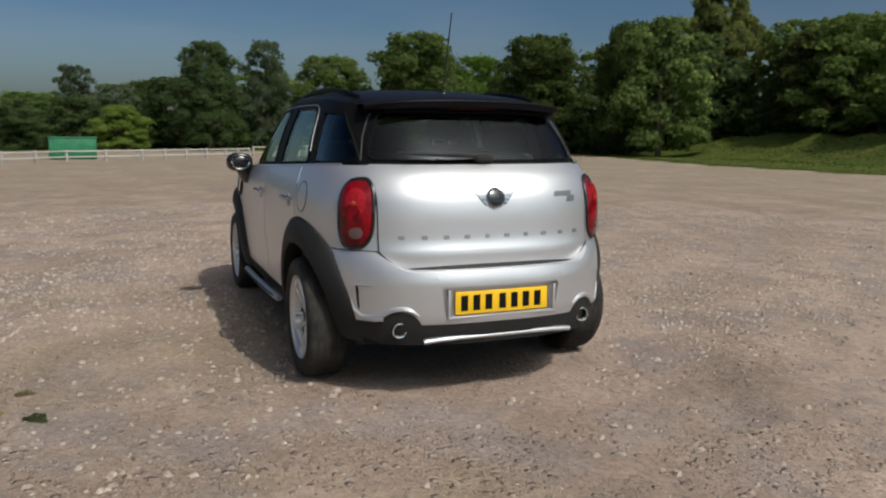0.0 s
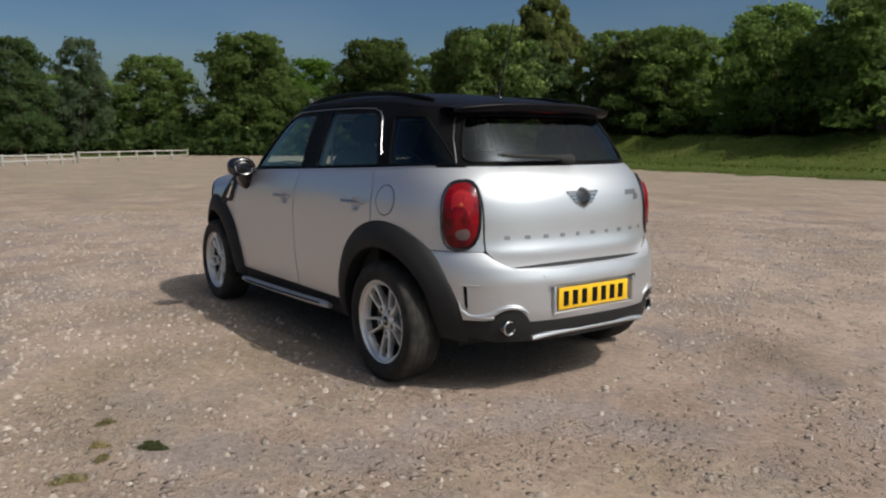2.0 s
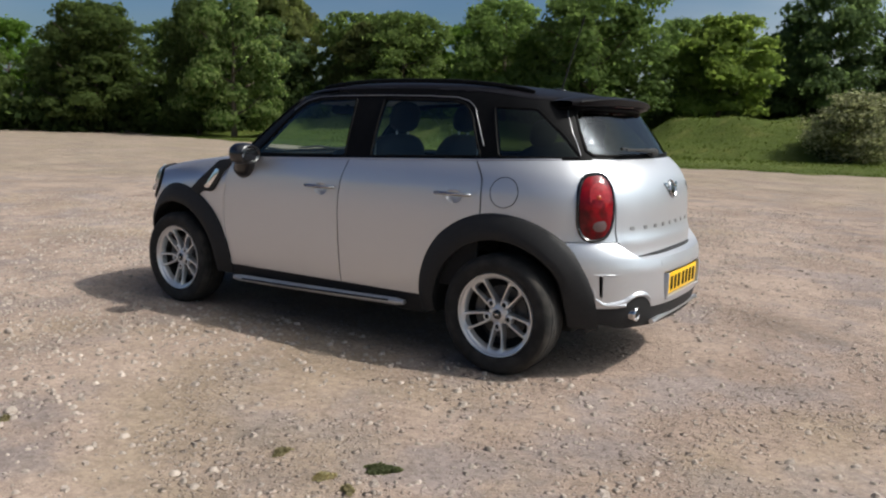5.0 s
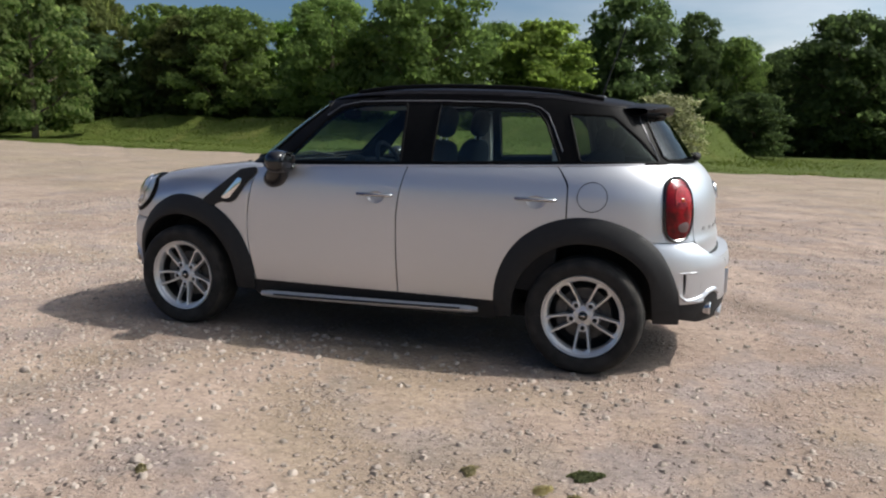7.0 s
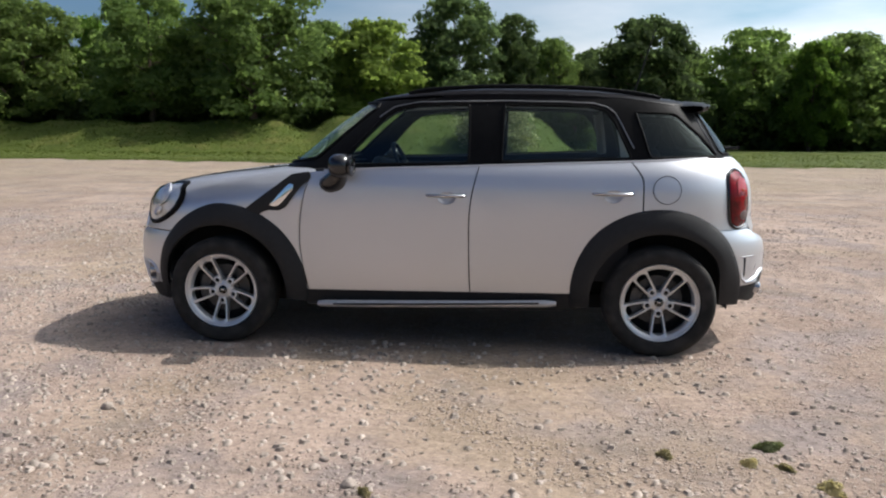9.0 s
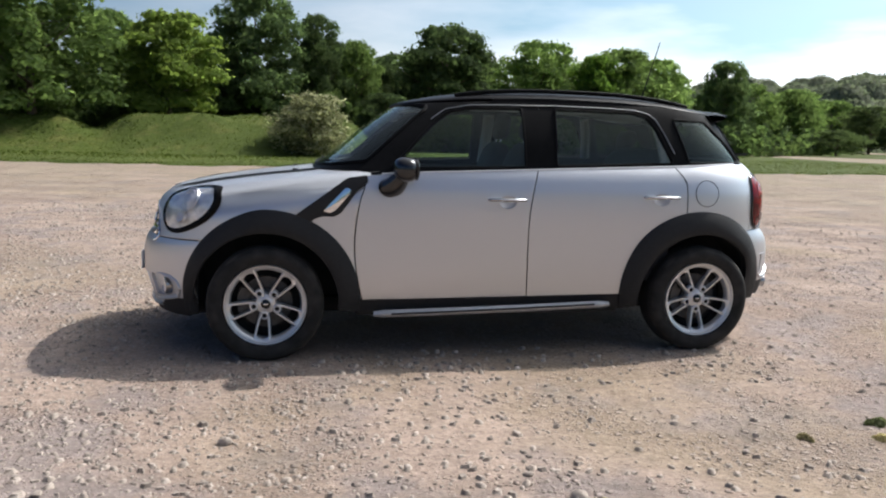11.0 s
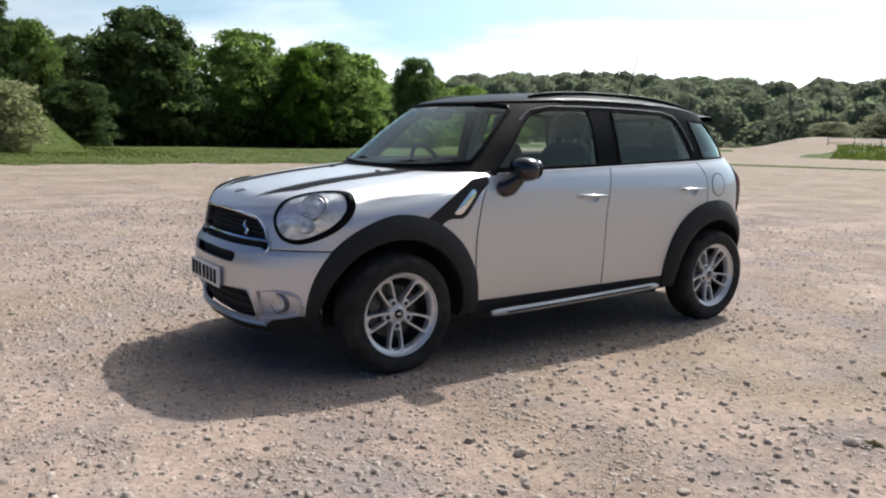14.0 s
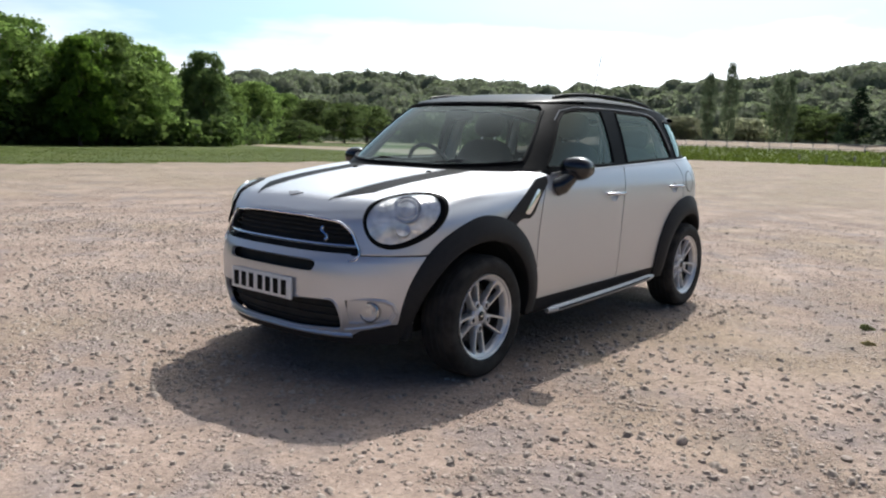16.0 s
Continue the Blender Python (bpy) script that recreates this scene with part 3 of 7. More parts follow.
def oval(rx, ry, n=40, power=2.0, cx=0.0, cy=0.0, skew=0.0, egg=0.0):
    out = []
    for i in range(n):
        t = 2 * math.pi * i / n
        c, s = math.cos(t), math.sin(t)
        x = math.copysign(abs(c) ** (2 / power), c) * rx
        y = math.copysign(abs(s) ** (2 / power), s) * ry * (1 + egg * c)
        out.append((cx + x, cy + y + skew * x))
    return out


# ---------------------------------------------------------------- ground
def two_scale_ground(name, c1, c2, c3, rough, patch, grain, bump, bump_scale, dist):
    """Ground: wide patches of three colours, fine speckle and relief, by world place."""
    m = bpy.data.materials.new(name)
    m.use_nodes = True
    n, l = m.node_tree.nodes, m.node_tree.links
    b = n["Principled BSDF"]
    b.inputs["Roughness"].default_value = rough
    b.inputs["Specular IOR Level"].default_value = 0.2
    tc = n.new("ShaderNodeTexCoord")

    def tex(scale, detail=7.0):
        t = n.new("ShaderNodeTexNoise")
        t.inputs["Scale"].default_value, t.inputs["Detail"].default_value = scale, detail
        t.inputs["Roughness"].default_value = 0.65
        l.new(tc.outputs["Object"], t.inputs["Vector"])
        return t.outputs["Fac"]

    def ramp(f, p0, p1, a, c):
        r = n.new("ShaderNodeValToRGB")
        r.color_ramp.elements[0].position, r.color_ramp.elements[1].position = p0, p1
        r.color_ramp.elements[0].color, r.color_ramp.elements[1].color = (*a, 1), (*c, 1)
        l.new(f, r.inputs["Fac"])
        return r.outputs["Color"]

    def mixed(f, a, c, mode='MIX', k=1.0):
        x = n.new("ShaderNodeMixRGB")
        x.blend_type = mode
        x.inputs["Fac"].default_value = k
        if f is not None:
            l.new(f, x.inputs["Fac"])
        l.new(a, x.inputs["Color1"])
        l.new(c, x.inputs["Color2"])
        return x.outputs["Color"]
    wide = ramp(tex(patch), 0.40, 0.60, c1, c2)
    spots = ramp(tex(patch * 4.3), 0.52, 0.66, (0, 0, 0), (1, 1, 1))
    third = ramp(tex(grain), 0.3, 0.7, tuple(c * 0.75 for c in c3), tuple(c * 1.2 for c in c3))
    col = mixed(spots, wide, third)
    speck = ramp(tex(grain, 9.0), 0.33, 0.68, (0.80, 0.80, 0.80), (1.17, 1.17, 1.17))
    col = mixed(None, col, speck, 'MULTIPLY')
    pebble = n.new("ShaderNodeTexVoronoi")
    pebble.inputs["Scale"].default_value = grain * 1.6
    l.new(tc.outputs["Object"], pebble.inputs["Vector"])
    pc = ramp(pebble.outputs["Distance"], 0.05, 0.6, (1.10, 1.10, 1.10), (0.92, 0.92, 0.92))
    col = mixed(None, col, pc, 'MULTIPLY')
    l.new(col, b.inputs["Base Color"])
    bp = n.new("ShaderNodeBump")
    bp.inputs["Strength"].default_value, bp.inputs["Distance"].default_value = bump, dist
    l.new(tex(bump_scale, 8.0), bp.inputs["Height"])
    l.new(bp.outputs["Normal"], b.inputs["Normal"])
    return m


def gravel_ground():
    """Trodden gravel: buff and grey drifts with dark patches, and stones of three sizes pressed into it."""
    m = bpy.data.materials.new("trodden gravel")
    m.use_nodes = True
    n, l = m.node_tree.nodes, m.node_tree.links
    b = n["Principled BSDF"]
    b.inputs["Roughness"].default_value = 0.95
    b.inputs["Specular IOR Level"].default_value = 0.15
    tc = n.new("ShaderNodeTexCoord")

    def noise_of(scale, detail=6.0, w=0.6):
        t = n.new("ShaderNodeTexNoise")
        t.inputs["Scale"].default_value, t.inputs["Detail"].default_value, t.inputs["Roughness"].default_value = scale, detail, w
        l.new(tc.outputs["Object"], t.inputs["Vector"])
        return t.outputs["Fac"]

    def step(v, lo, hi, a=0.0, c=1.0):
        r = n.new("ShaderNodeMapRange")
        r.interpolation_type = 'SMOOTHSTEP'
        for key, val in (("From Min", lo), ("From Max", hi), ("To Min", a), ("To Max", c)):
            r.inputs[key].default_value = val
        l.new(v, r.inputs["Value"])
        return r.outputs["Result"]

    def calc(op, a, c):
        q = n.new("ShaderNodeMath")
        q.operation = op
        for i, v in enumerate((a, c)):
            if isinstance(v, (int, float)):
                q.inputs[i].default_value = v
            else:
                l.new(v, q.inputs[i])
        return q.outputs["Value"]

    def mix(f, a, c):
        x = n.new("ShaderNodeMixRGB")
        l.new(f, x.inputs["Fac"])
        for key, v in (("Color1", a), ("Color2", c)):
            if isinstance(v, tuple):
                x.inputs[key].default_value = (*v, 1)
            else:
                l.new(v, x.inputs[key])
        return x.outputs["Color"]

    def scaled(c, f):
        x = n.new("ShaderNodeVectorMath")
        x.operation = 'SCALE'
        l.new(c, x.inputs[0])
        l.new(f, x.inputs["Scale"])
        return x.outputs["Vector"]
    col = mix(step(noise_of(0.55, 7.0, 0.68), 0.42, 0.58), (0.330, 0.253, 0.206), (0.262, 0.196, 0.158))
    col = mix(step(noise_of(1.3), 0.48, 0.62), col, (0.241, 0.197, 0.179))
    col = mix(step(noise_of(2.2, 7.0, 0.7), 0.54, 0.70, 0.0, 0.45), col, (0.209, 0.151, 0.122))
    col = mix(step(noise_of(0.24, 6.0, 0.65), 0.52, 0.64, 0.0, 0.5), col, (0.276, 0.217, 0.144))
    mp_ = n.new("ShaderNodeMapping")
    mp_.inputs["Scale"].default_value, mp_.inputs["Rotation"].default_value = (0.10, 0.75, 1.0), (0, 0, radians(28))
    l.new(tc.outputs["Object"], mp_.inputs["Vector"])
    ruts = n.new("ShaderNodeTexNoise")
    ruts.inputs["Scale"].default_value, ruts.inputs["Detail"].default_value, ruts.inputs["Roughness"].default_value = 1.0, 7.0, 0.65
    l.new(mp_.outputs["Vector"], ruts.inputs["Vector"])
    col = scaled(col, step(ruts.outputs["Fac"], 0.36, 0.62, 0.90, 1.07))
    col = scaled(col, step(noise_of(4.5, 8.0, 0.75), 0.34, 0.64, 0.84, 1.10))
    off = n.new("ShaderNodeVectorMath")
    off.operation = 'LENGTH'
    l.new(tc.outputs["Object"], off.inputs[0])
    col = mix(calc('MULTIPLY', step(off.outputs["Value"], 7.0, 19.0, 0.0, 0.75), step(noise_of(0.33, 7.0, 0.7), 0.40, 0.62, 0.35, 1.0)), col, (0.246, 0.203, 0.140))
    # ragged darker patch of gravel beside the car's tail
    spot = n.new("ShaderNodeVectorMath")
    spot.operation = 'DISTANCE'
    spot.inputs[1].default_value = (2.4, 1.25, 0.0)
    l.new(tc.outputs["Object"], spot.inputs[0])
    ragged = calc('ADD', spot.outputs["Value"], calc('MULTIPLY', noise_of(3.1, 6.0, 0.7), -0.9))
    col = scaled(col, step(ragged, -0.34, 0.10, 0.72, 1.0))
    col = scaled(col, step(noise_of(34.0, 8.0, 0.7), 0.3, 0.7, 0.80, 1.2))
    height = calc('MULTIPLY', noise_of(60.0, 8.0, 0.75), 0.0035)
    height = calc('ADD', height, calc('MULTIPLY', noise_of(13.0, 6.0, 0.65), 0.018))
    drift = noise_of(1.1, 6.0, 0.62)
    for scale, tall_, lo, hi in ((22.0, 0.022, 0.03, 0.40), (47.0, 0.014, 0.05, 0.58), (100.0, 0.005, 0.15, 0.80)):
        v = n.new("ShaderNodeTexVoronoi")
        v.inputs["Scale"].default_value = scale
        l.new(tc.outputs["Object"], v.inputs["Vector"])
        sp = n.new("ShaderNodeSeparateColor")
        l.new(v.outputs["Color"], sp.inputs["Color"])
        chance = step(drift, 0.42, 0.60, lo, hi)
        there = calc('LESS_THAN', sp.outputs["Red"], chance)
        bump_ = step(v.outputs["Distance"], 0.46, 0.20)
        f = calc('MULTIPLY', bump_, there)
        height = calc('ADD', height, calc('MULTIPLY', calc('MULTIPLY', f, calc('ADD', sp.outputs["Green"], 0.3)), tall_))
        shade = step(sp.outputs["Blue"], 0.0, 1.0, 0.72, 1.28)
        stone = scaled(mix(sp.outputs["Green"], (0.283, 0.240, 0.213), (0.343, 0.276, 0.234)), shade)
        col = mix(calc('MULTIPLY', f, 0.75), col, stone)
    l.new(col, b.inputs["Base Color"])
    bp = n.new("ShaderNodeBump")
    bp.inputs["Strength"].default_value, bp.inputs["Distance"].default_value = 1.0, 1.0
    l.new(height, bp.inputs["Height"])
    l.new(bp.outputs["Normal"], b.inputs["Normal"])
    return m


gravel_mat = gravel_ground()
grass_mat = two_scale_ground("grass", (0.070, 0.094, 0.014), (0.051, 0.074, 0.010), (0.108, 0.114, 0.028), 0.9, 0.16, 5.0, 0.8, 9.0, 0.12)
far_mat = two_scale_ground("far meadow", (0.10, 0.115, 0.035), (0.07, 0.105, 0.028), (0.15, 0.14, 0.06), 0.9, 0.03, 1.0, 0.3, 4.0, 0.2)

EDGE_X = [-75, -58, -46, -32, -20, -10, 0, 12, 22, 30, 36, 40]
EDGE_Y = [47, 37, 30, 25.5, 23.2, 22.6, 22.8, 23.8, 24.5, 26.5, 31, 40]
grass_edge = curve(EDGE_X, EDGE_Y)


def smooth(t):
    t = np.clip(t, 0, 1)
    return t * t * (3 - 2 * t)


def bank(x, y):
    """Height of the grassy bank behind the car park."""
    x, y = np.asarray(x, float), np.asarray(y, float)
    along = smooth((x + 52) / 18) * (1 - smooth((x - 1.4) / 2.6))
    start = 33.0 - 2.2 * (1 - smooth((x + 26) / 12)) + 1.5 * np.sin(x * 0.13) + 0.5 * np.sin(x * 0.41)
    climb = np.clip((y - start) / 4.6, 0, 1)
    h = (1.45 + 0.40 * smooth((x + 18) / 8)) * along * (0.35 * smooth(climb * 2.2) + 0.65 * smooth((climb - 0.38) / 0.62))
    dip = 1 - 0.40 * np.exp(-((x + 9.5 + (y - 30) * 0.25) / 1.1) ** 2)
    wob = 0.10 * np.sin(x * 0.8 + 1.3) * np.sin(y * 0.9) + 0.07 * np.sin(x * 1.9 + y * 0.7) + 0.05 * np.sin(x * 0.7 - y * 2.1)
    return h * dip + wob * smooth((y - start) / 4) * along


_w = np.random.default_rng(77)
WAVES = [(2 * math.pi / l * math.cos(t), 2 * math.pi / l * math.sin(t), p, 0.010 * l) for l, t, p in zip(np.geomspace(0.16, 1.1, 22), _w.uniform(0, 6.3, 22), _w.uniform(0, 6.3, 22))]


def rough(x, y):
    """Fine relief of the trodden surface near the car."""
    x, y = np.asarray(x, float), np.asarray(y, float)
    h = sum(a * np.sin(kx * x + ky * y + p) for kx, ky, p, a in WAVES) * 0.32
    return np.maximum(h, -0.004) * np.exp(-(np.hypot(x, y) / 9.0) ** 6)


def swell(x, y):
    """Shallow unevenness of the gravel."""
    r = np.hypot(x, y)
    k = np.exp(-(r / 60) ** 2)
    flat = 1 - np.exp(-((np.abs(x) / 2.6) ** 4 + (np.abs(y) / 1.6) ** 4))
    return rough(x, y) * (0.35 + 0.65 * flat) + k * flat * (0.012 * np.sin(x * 1.1 + 0.4) * np.sin(y * 1.3 + 1.0) + 0.008 * np.sin(x * 2.7 + y * 1.9) + 0.012 * np.sin(0.31 * x - 0.2) * np.cos(0.27 * y))


rings = np.concatenate([[0.0], np.linspace(0.5, 9.5, 130), np.geomspace(9.7, 2500, 90)])
spokes = np.linspace(0, 2 * math.pi, 441)[:-1]
gx = rings[:, None] * np.cos(spokes)[None, :]
gyy = rings[:, None] * np.sin(spokes)[None, :]
gz = swell(gx, gyy)
gv = np.stack([gx, gyy, gz], -1).reshape(-1, 3)
nr, ns = gx.shape
gf, gm = [], []
for i in range(nr - 1):
    for j in range(ns):
        k = (j + 1) % ns
        gf.append((i * ns + j, (i + 1) * ns + j, (i + 1) * ns + k, i * ns + k))
        gm.append(1 if rings[i] > 150 else 0)
ground = link_mesh("ground", gv, gf, [gravel_mat, far_mat])
ground.data.polygons.foreach_set("material_index", gm)
tagged(ground, "pale trodden gravel car park with scattered stones", "ground", kind="structure")

# grass beyond the gravel, rising to a bank
ex = np.linspace(-75, 39.9, 260)
et = np.concatenate([np.linspace(0, 0.10, 12), np.linspace(0.11, 1, 60)])
VX, VT = np.meshgrid(ex, et, indexing='ij')
rag = 0.45 * np.sin(VX * 1.7) + 0.3 * np.sin(VX * 3.9 + 1) + 0.22 * np.sin(VX * 9.1 + 2)
VY = grass_edge(VX) + rag * (1 - VT) + VT * 62
VZ = swell(VX, VY) + 0.004 + 0.03 * smooth(VT * 40) + bank(VX, VY)
grass = link_mesh("grass_field", np.stack([VX, VY, VZ], -1).reshape(-1, 3), grid_faces(*VX.shape), grass_mat)
tagged(grass, "mown green grass verge rising to a bank", "grass", kind="structure")


def grass_patch(name, cx, cy, rx, ry, turn, label):
    vs, fs = [(0, 0, 0.05)], []
    n, rr = 72, (0.3, 0.6, 0.85, 1.0)
    for k, r in enumerate(rr):
        for i in range(n):
            t = 2 * math.pi * i / n
            w = r * (1 + 0.10 * math.sin(3 * t + 1) + 0.05 * math.sin(7 * t))
            vs.append((rx * w * math.cos(t), ry * w * math.sin(t), 0.05 if r < 1 else 0.002))
    for i in range(n):
        j = (i + 1) % n
        fs.append([0, 1 + i, 1 + j])
        for k in range(3):
            fs.append([1 + k * n + i, 1 + (k + 1) * n + i, 1 + (k + 1) * n + j, 1 + k * n + j])
    ob = link_mesh(name, vs, fs, grass_mat)
    ob.matrix_basis = pose(cx, cy, 0.0, 0, 0, turn)
    return tagged(ob, label, "grass", kind="structure")




def rise(x, y):
    """Height of the gentle grass rise towards the far track."""
    r, az = np.hypot(x, y), np.degrees(np.arctan2(y, x))
    return 2.2 * smooth((r - 66) / 46) * (1 - smooth((az - 29) / 6)) * smooth((az + 34) / 8)


def grass_rise():
    A, R = np.meshgrid(np.radians(np.linspace(-36, 36, 120)), np.concatenate([np.linspace(60, 104, 30), np.linspace(105, 170, 20)]), indexing='ij')
    X, Y = R * np.cos(A), R * np.sin(A) + 1.2 * np.sin(R * 0.2)
    Z = rise(X, Y) + 0.006 + 0.05 * smooth((R - 70) / 5) * np.sin(X * 1.3) * np.sin(Y * 0.9) * smooth((102 - R) / 8) - 0.05 * smooth((66 - R) / 4)
    ob = link_mesh("grass_verge", np.stack([X, Y, Z], -1).reshape(-1, 3), grid_faces(*X.shape), [grass_mat, gravel_mat])
    ob.data.polygons.foreach_set("material_index", [1 if j > 20 or j < 6 or i > 107 - j * 0.1 else 0 for i in range(119) for j in range(49)])
    tagged(ob, "long grass verge rising to a pale gravel track", "grass", kind="structure")


grass_rise()
grass_patch("grass_strip", 34, 21.5, 8.5, 0.9, -57, "thin strip of grass between gravel areas")
grass_patch("grass_bed", -66, 8, 9, 42, 8, "grass under the trees behind the fence")
grass_patch("far_grass", 75, 75, 42, 22, -38, "rough grass below the wooded hill")


# ---------------------------------------------------------------- foliage
def leaves(centres, out, size, rng, spread=0.9, long=1.0):
    """Quads round the given centres, turned roughly outwards."""
    n = len(centres)
    d = out + rng.normal(0, spread, (n, 3))
    d /= np.maximum(np.linalg.norm(d, axis=1, keepdims=True), 1e-9)
    u = np.cross(d, rng.normal(0, 1, (n, 3)))
    u /= np.maximum(np.linalg.norm(u, axis=1, keepdims=True), 1e-9)
    v = np.cross(d, u)
    s = size * rng.uniform(0.6, 1.35, (n, 1))
    a, b = u * s, v * s * long
    q = np.stack([centres - a * 0.9 - b * 0.5, centres + a * 0.2 - b, centres + a - b * 0.1 + d * s * 0.3, centres + a * 0.1 + b], 1)
    return q.reshape(-1, 3)


def quads_mesh(name, v, mat, parent=None):
    n = len(v) // 4
    me = bpy.data.meshes.new(name)
    me.vertices.add(len(v))
    me.vertices.foreach_set("co", np.asarray(v, np.float32).ravel())
    me.loops.add(n * 4)
    me.loops.foreach_set("vertex_index", np.arange(n * 4, dtype=np.int32))
    me.polygons.add(n)
    me.polygons.foreach_set("loop_start", np.arange(0, n * 4, 4, dtype=np.int32))
    me.update(calc_edges=True)
    me.materials.append(mat)
    ob = new(name, me)
    if parent is not None:
        ob.parent = parent
    return ob


def crown_points(rng, n, lobes, shape, low, lobe_r, squash=0.8):
    """Leaf centres on many rounded lobes that fill a crown 1 high and 1 wide."""
    cs, rs = [], []
    for k in range(lobes):
        h = low + (1 - low) * (k + 0.5) / lobes
        w = shape(h)
        t = k * 2.39996 + rng.uniform(-0.4, 0.4)
        rad = w * rng.uniform(0.30, 0.86)
        r = lobe_r * rng.uniform(0.65, 1.25) * (0.45 + 0.55 * w / 0.5)
        cs.append((rad * math.cos(t), rad * math.sin(t), min(h, 1 - r * squash)))
        rs.append(r)
    cs, rs = np.array(cs), np.array(rs)
    pick = rng.choice(lobes, n, p=rs ** 2 / (rs ** 2).sum())
    d = rng.normal(0, 1, (n, 3))
    d /= np.linalg.norm(d, axis=1, keepdims=True)
    d[:, 2] = np.where(d[:, 2] < -0.3, -d[:, 2] * 0.6, d[:, 2])
    r = rs[pick] * np.where(rng.uniform(0, 1, n) < 0.2, rng.uniform(0.9, 1.32, n), rng.uniform(0.62, 1.06, n))
    p = cs[pick] + d * r[:, None] * np.array([1, 1, squash])
    return p, d


def dome(h):
    return 0.5 * math.sqrt(max(0.02, 1 - ((h - 0.42) / 0.60) ** 2))


def tall(h):
    return 0.5 * math.sqrt(max(0.02, 1 - ((h - 0.36) / 0.68) ** 2)) * (1 - 0.15 * h)


def column(h):
    return 0.5 * (math.sin(math.pi * min(1, 0.12 + h * 0.86)) ** 0.6)


def cone(h):
    return 0.5 * (1.04 - h)


SHAPES = {"elm": (dome, 116, 0.106), "oak": (dome, 120, 0.108), "dark": (tall, 110, 0.116), "bright": (dome, 90, 0.105), "birch": (tall, 64, 0.115), "willow": (dome, 60, 0.14), "ash": (tall, 70, 0.105),
          "lime": (dome, 46, 0.125), "poplar": (column, 40, 0.16), "conifer": (cone, 40, 0.14), "bush": (dome, 44, 0.15), "hawthorn": (dome, 76, 0.175), "sallow": (dome, 60, 0.19)}
LEAF = {
    "oak": leaf_material("oak leaves", (0.090, 0.138, 0.042), (0.120, 0.173, 0.056)),
    "elm": leaf_material("elm leaves", (0.068, 0.099, 0.030), (0.090, 0.125, 0.041)),
    "dark": leaf_material("dark leaves", (0.051, 0.079, 0.033), (0.069, 0.101, 0.040)),
    "bright": leaf_material("fresh leaves", (0.075, 0.133, 0.023), (0.095, 0.161, 0.030)),
    "birch": leaf_material("birch leaves", (0.085, 0.115, 0.066), (0.111, 0.146, 0.085)),
    "willow": leaf_material("willow leaves", (0.121, 0.173, 0.039), (0.154, 0.208, 0.051)),
    "ash": leaf_material("ash leaves", (0.069, 0.085, 0.028), (0.089, 0.103, 0.036)),
    "lime": leaf_material("flowering leaves", (0.038, 0.072, 0.016), (0.149, 0.188, 0.072)),
    "poplar": leaf_material("poplar leaves", (0.038, 0.054, 0.034), (0.058, 0.075, 0.051), 0.6),
    "conifer": leaf_material("conifer needles", (0.007, 0.015, 0.010), (0.018, 0.031, 0.018)),
    "bush": leaf_material("bush leaves", (0.053, 0.077, 0.029), (0.073, 0.101, 0.041), 0.6),
    "hawthorn": leaf_material("blossom", (0.062, 0.076, 0.030), (0.250, 0.250, 0.170)),
    "under": leaf_material("undergrowth", (0.026, 0.045, 0.015), (0.069, 0.100, 0.033)),
    "sallow": leaf_material("silvery leaves", (0.135, 0.145, 0.105), (0.165, 0.175, 0.130), 0.6),
    # distance haze is put into this leaf colour: paler and greyer green
    "hill": leaf_material("hazed hill leaves", (0.069, 0.085, 0.058), (0.075, 0.090, 0.062), 0.6),
}
WORDS = {"elm": "broad dark green tree in full leaf", "oak": "broad green tree in full leaf", "dark": "tall dark green tree", "bright": "fresh light green tree", "birch": "thin pale birch tree", "willow": "soft yellow-green tree",
         "ash": "loose brownish green tree", "lime": "light green tree with pale blossom", "poplar": "narrow grey-green poplar", "conifer": "dense dark conifer", "bush": "rounded grey-green bush", "hawthorn": "hawthorn bush covered in white blossom", "sallow": "pale silvery grey-green bush"}


def make_tree(kind, seed, count, coarse=1.0):
    """A tree 1 m high and 1 m wide: trunk with limbs, and a crown of leaf clumps."""
    rng = np.random.default_rng(seed)
    shape, lobes, lobe_r = SHAPES[kind]
    low = {"bush": 0.12, "hawthorn": 0.0, "sallow": 0.0, "conifer": 0.06, "poplar": 0.03}.get(kind, 0.07)
    root = tagged(new("bush" if kind in ("bush", "hawthorn", "sallow") else "tree"), WORDS[kind] + " beside the car park", "bush" if kind in ("bush", "hawthorn", "sallow") else "tree", "trees round the car park")
    pieces = [tube([(0, 0, -0.04), (0.004, 0.003, 0.12), (-0.006, 0.004, 0.36), (0.004, 0, 0.62), (0.0, 0.0, 0.84)], [0.030, 0.022, 0.017, 0.010, 0.004], 8)]
    for k in range(9):
        t, h = k * 2.4 + rng.uniform(-0.3, 0.3), 0.16 + 0.06 * k
        r = shape(h + 0.12) * 0.75
        pieces.append(tube([(0, 0, h), (r * 0.5 * math.cos(t), r * 0.5 * math.sin(t), h + 0.06), (r * math.cos(t), r * math.sin(t), h + 0.17)], [0.010, 0.006, 0.002], 5))
    part("trunk", join(*pieces), bark, root)
    p, d = crown_points(rng, count, lobes, shape, low, lobe_r, 1.5 if kind == "poplar" else 0.75)
    size = {"birch": 0.0115, "hawthorn": 0.017, "sallow": 0.018, "bush": 0.015, "lime": 0.016, "poplar": 0.018}.get(kind, 0.0135)
    quads_mesh("crown", leaves(p, d, size * coarse, rng, 0.32, 1.5 if kind in ("willow", "birch", "ash") else 1.0), LEAF[kind], root)
    return root


PROTO = {}
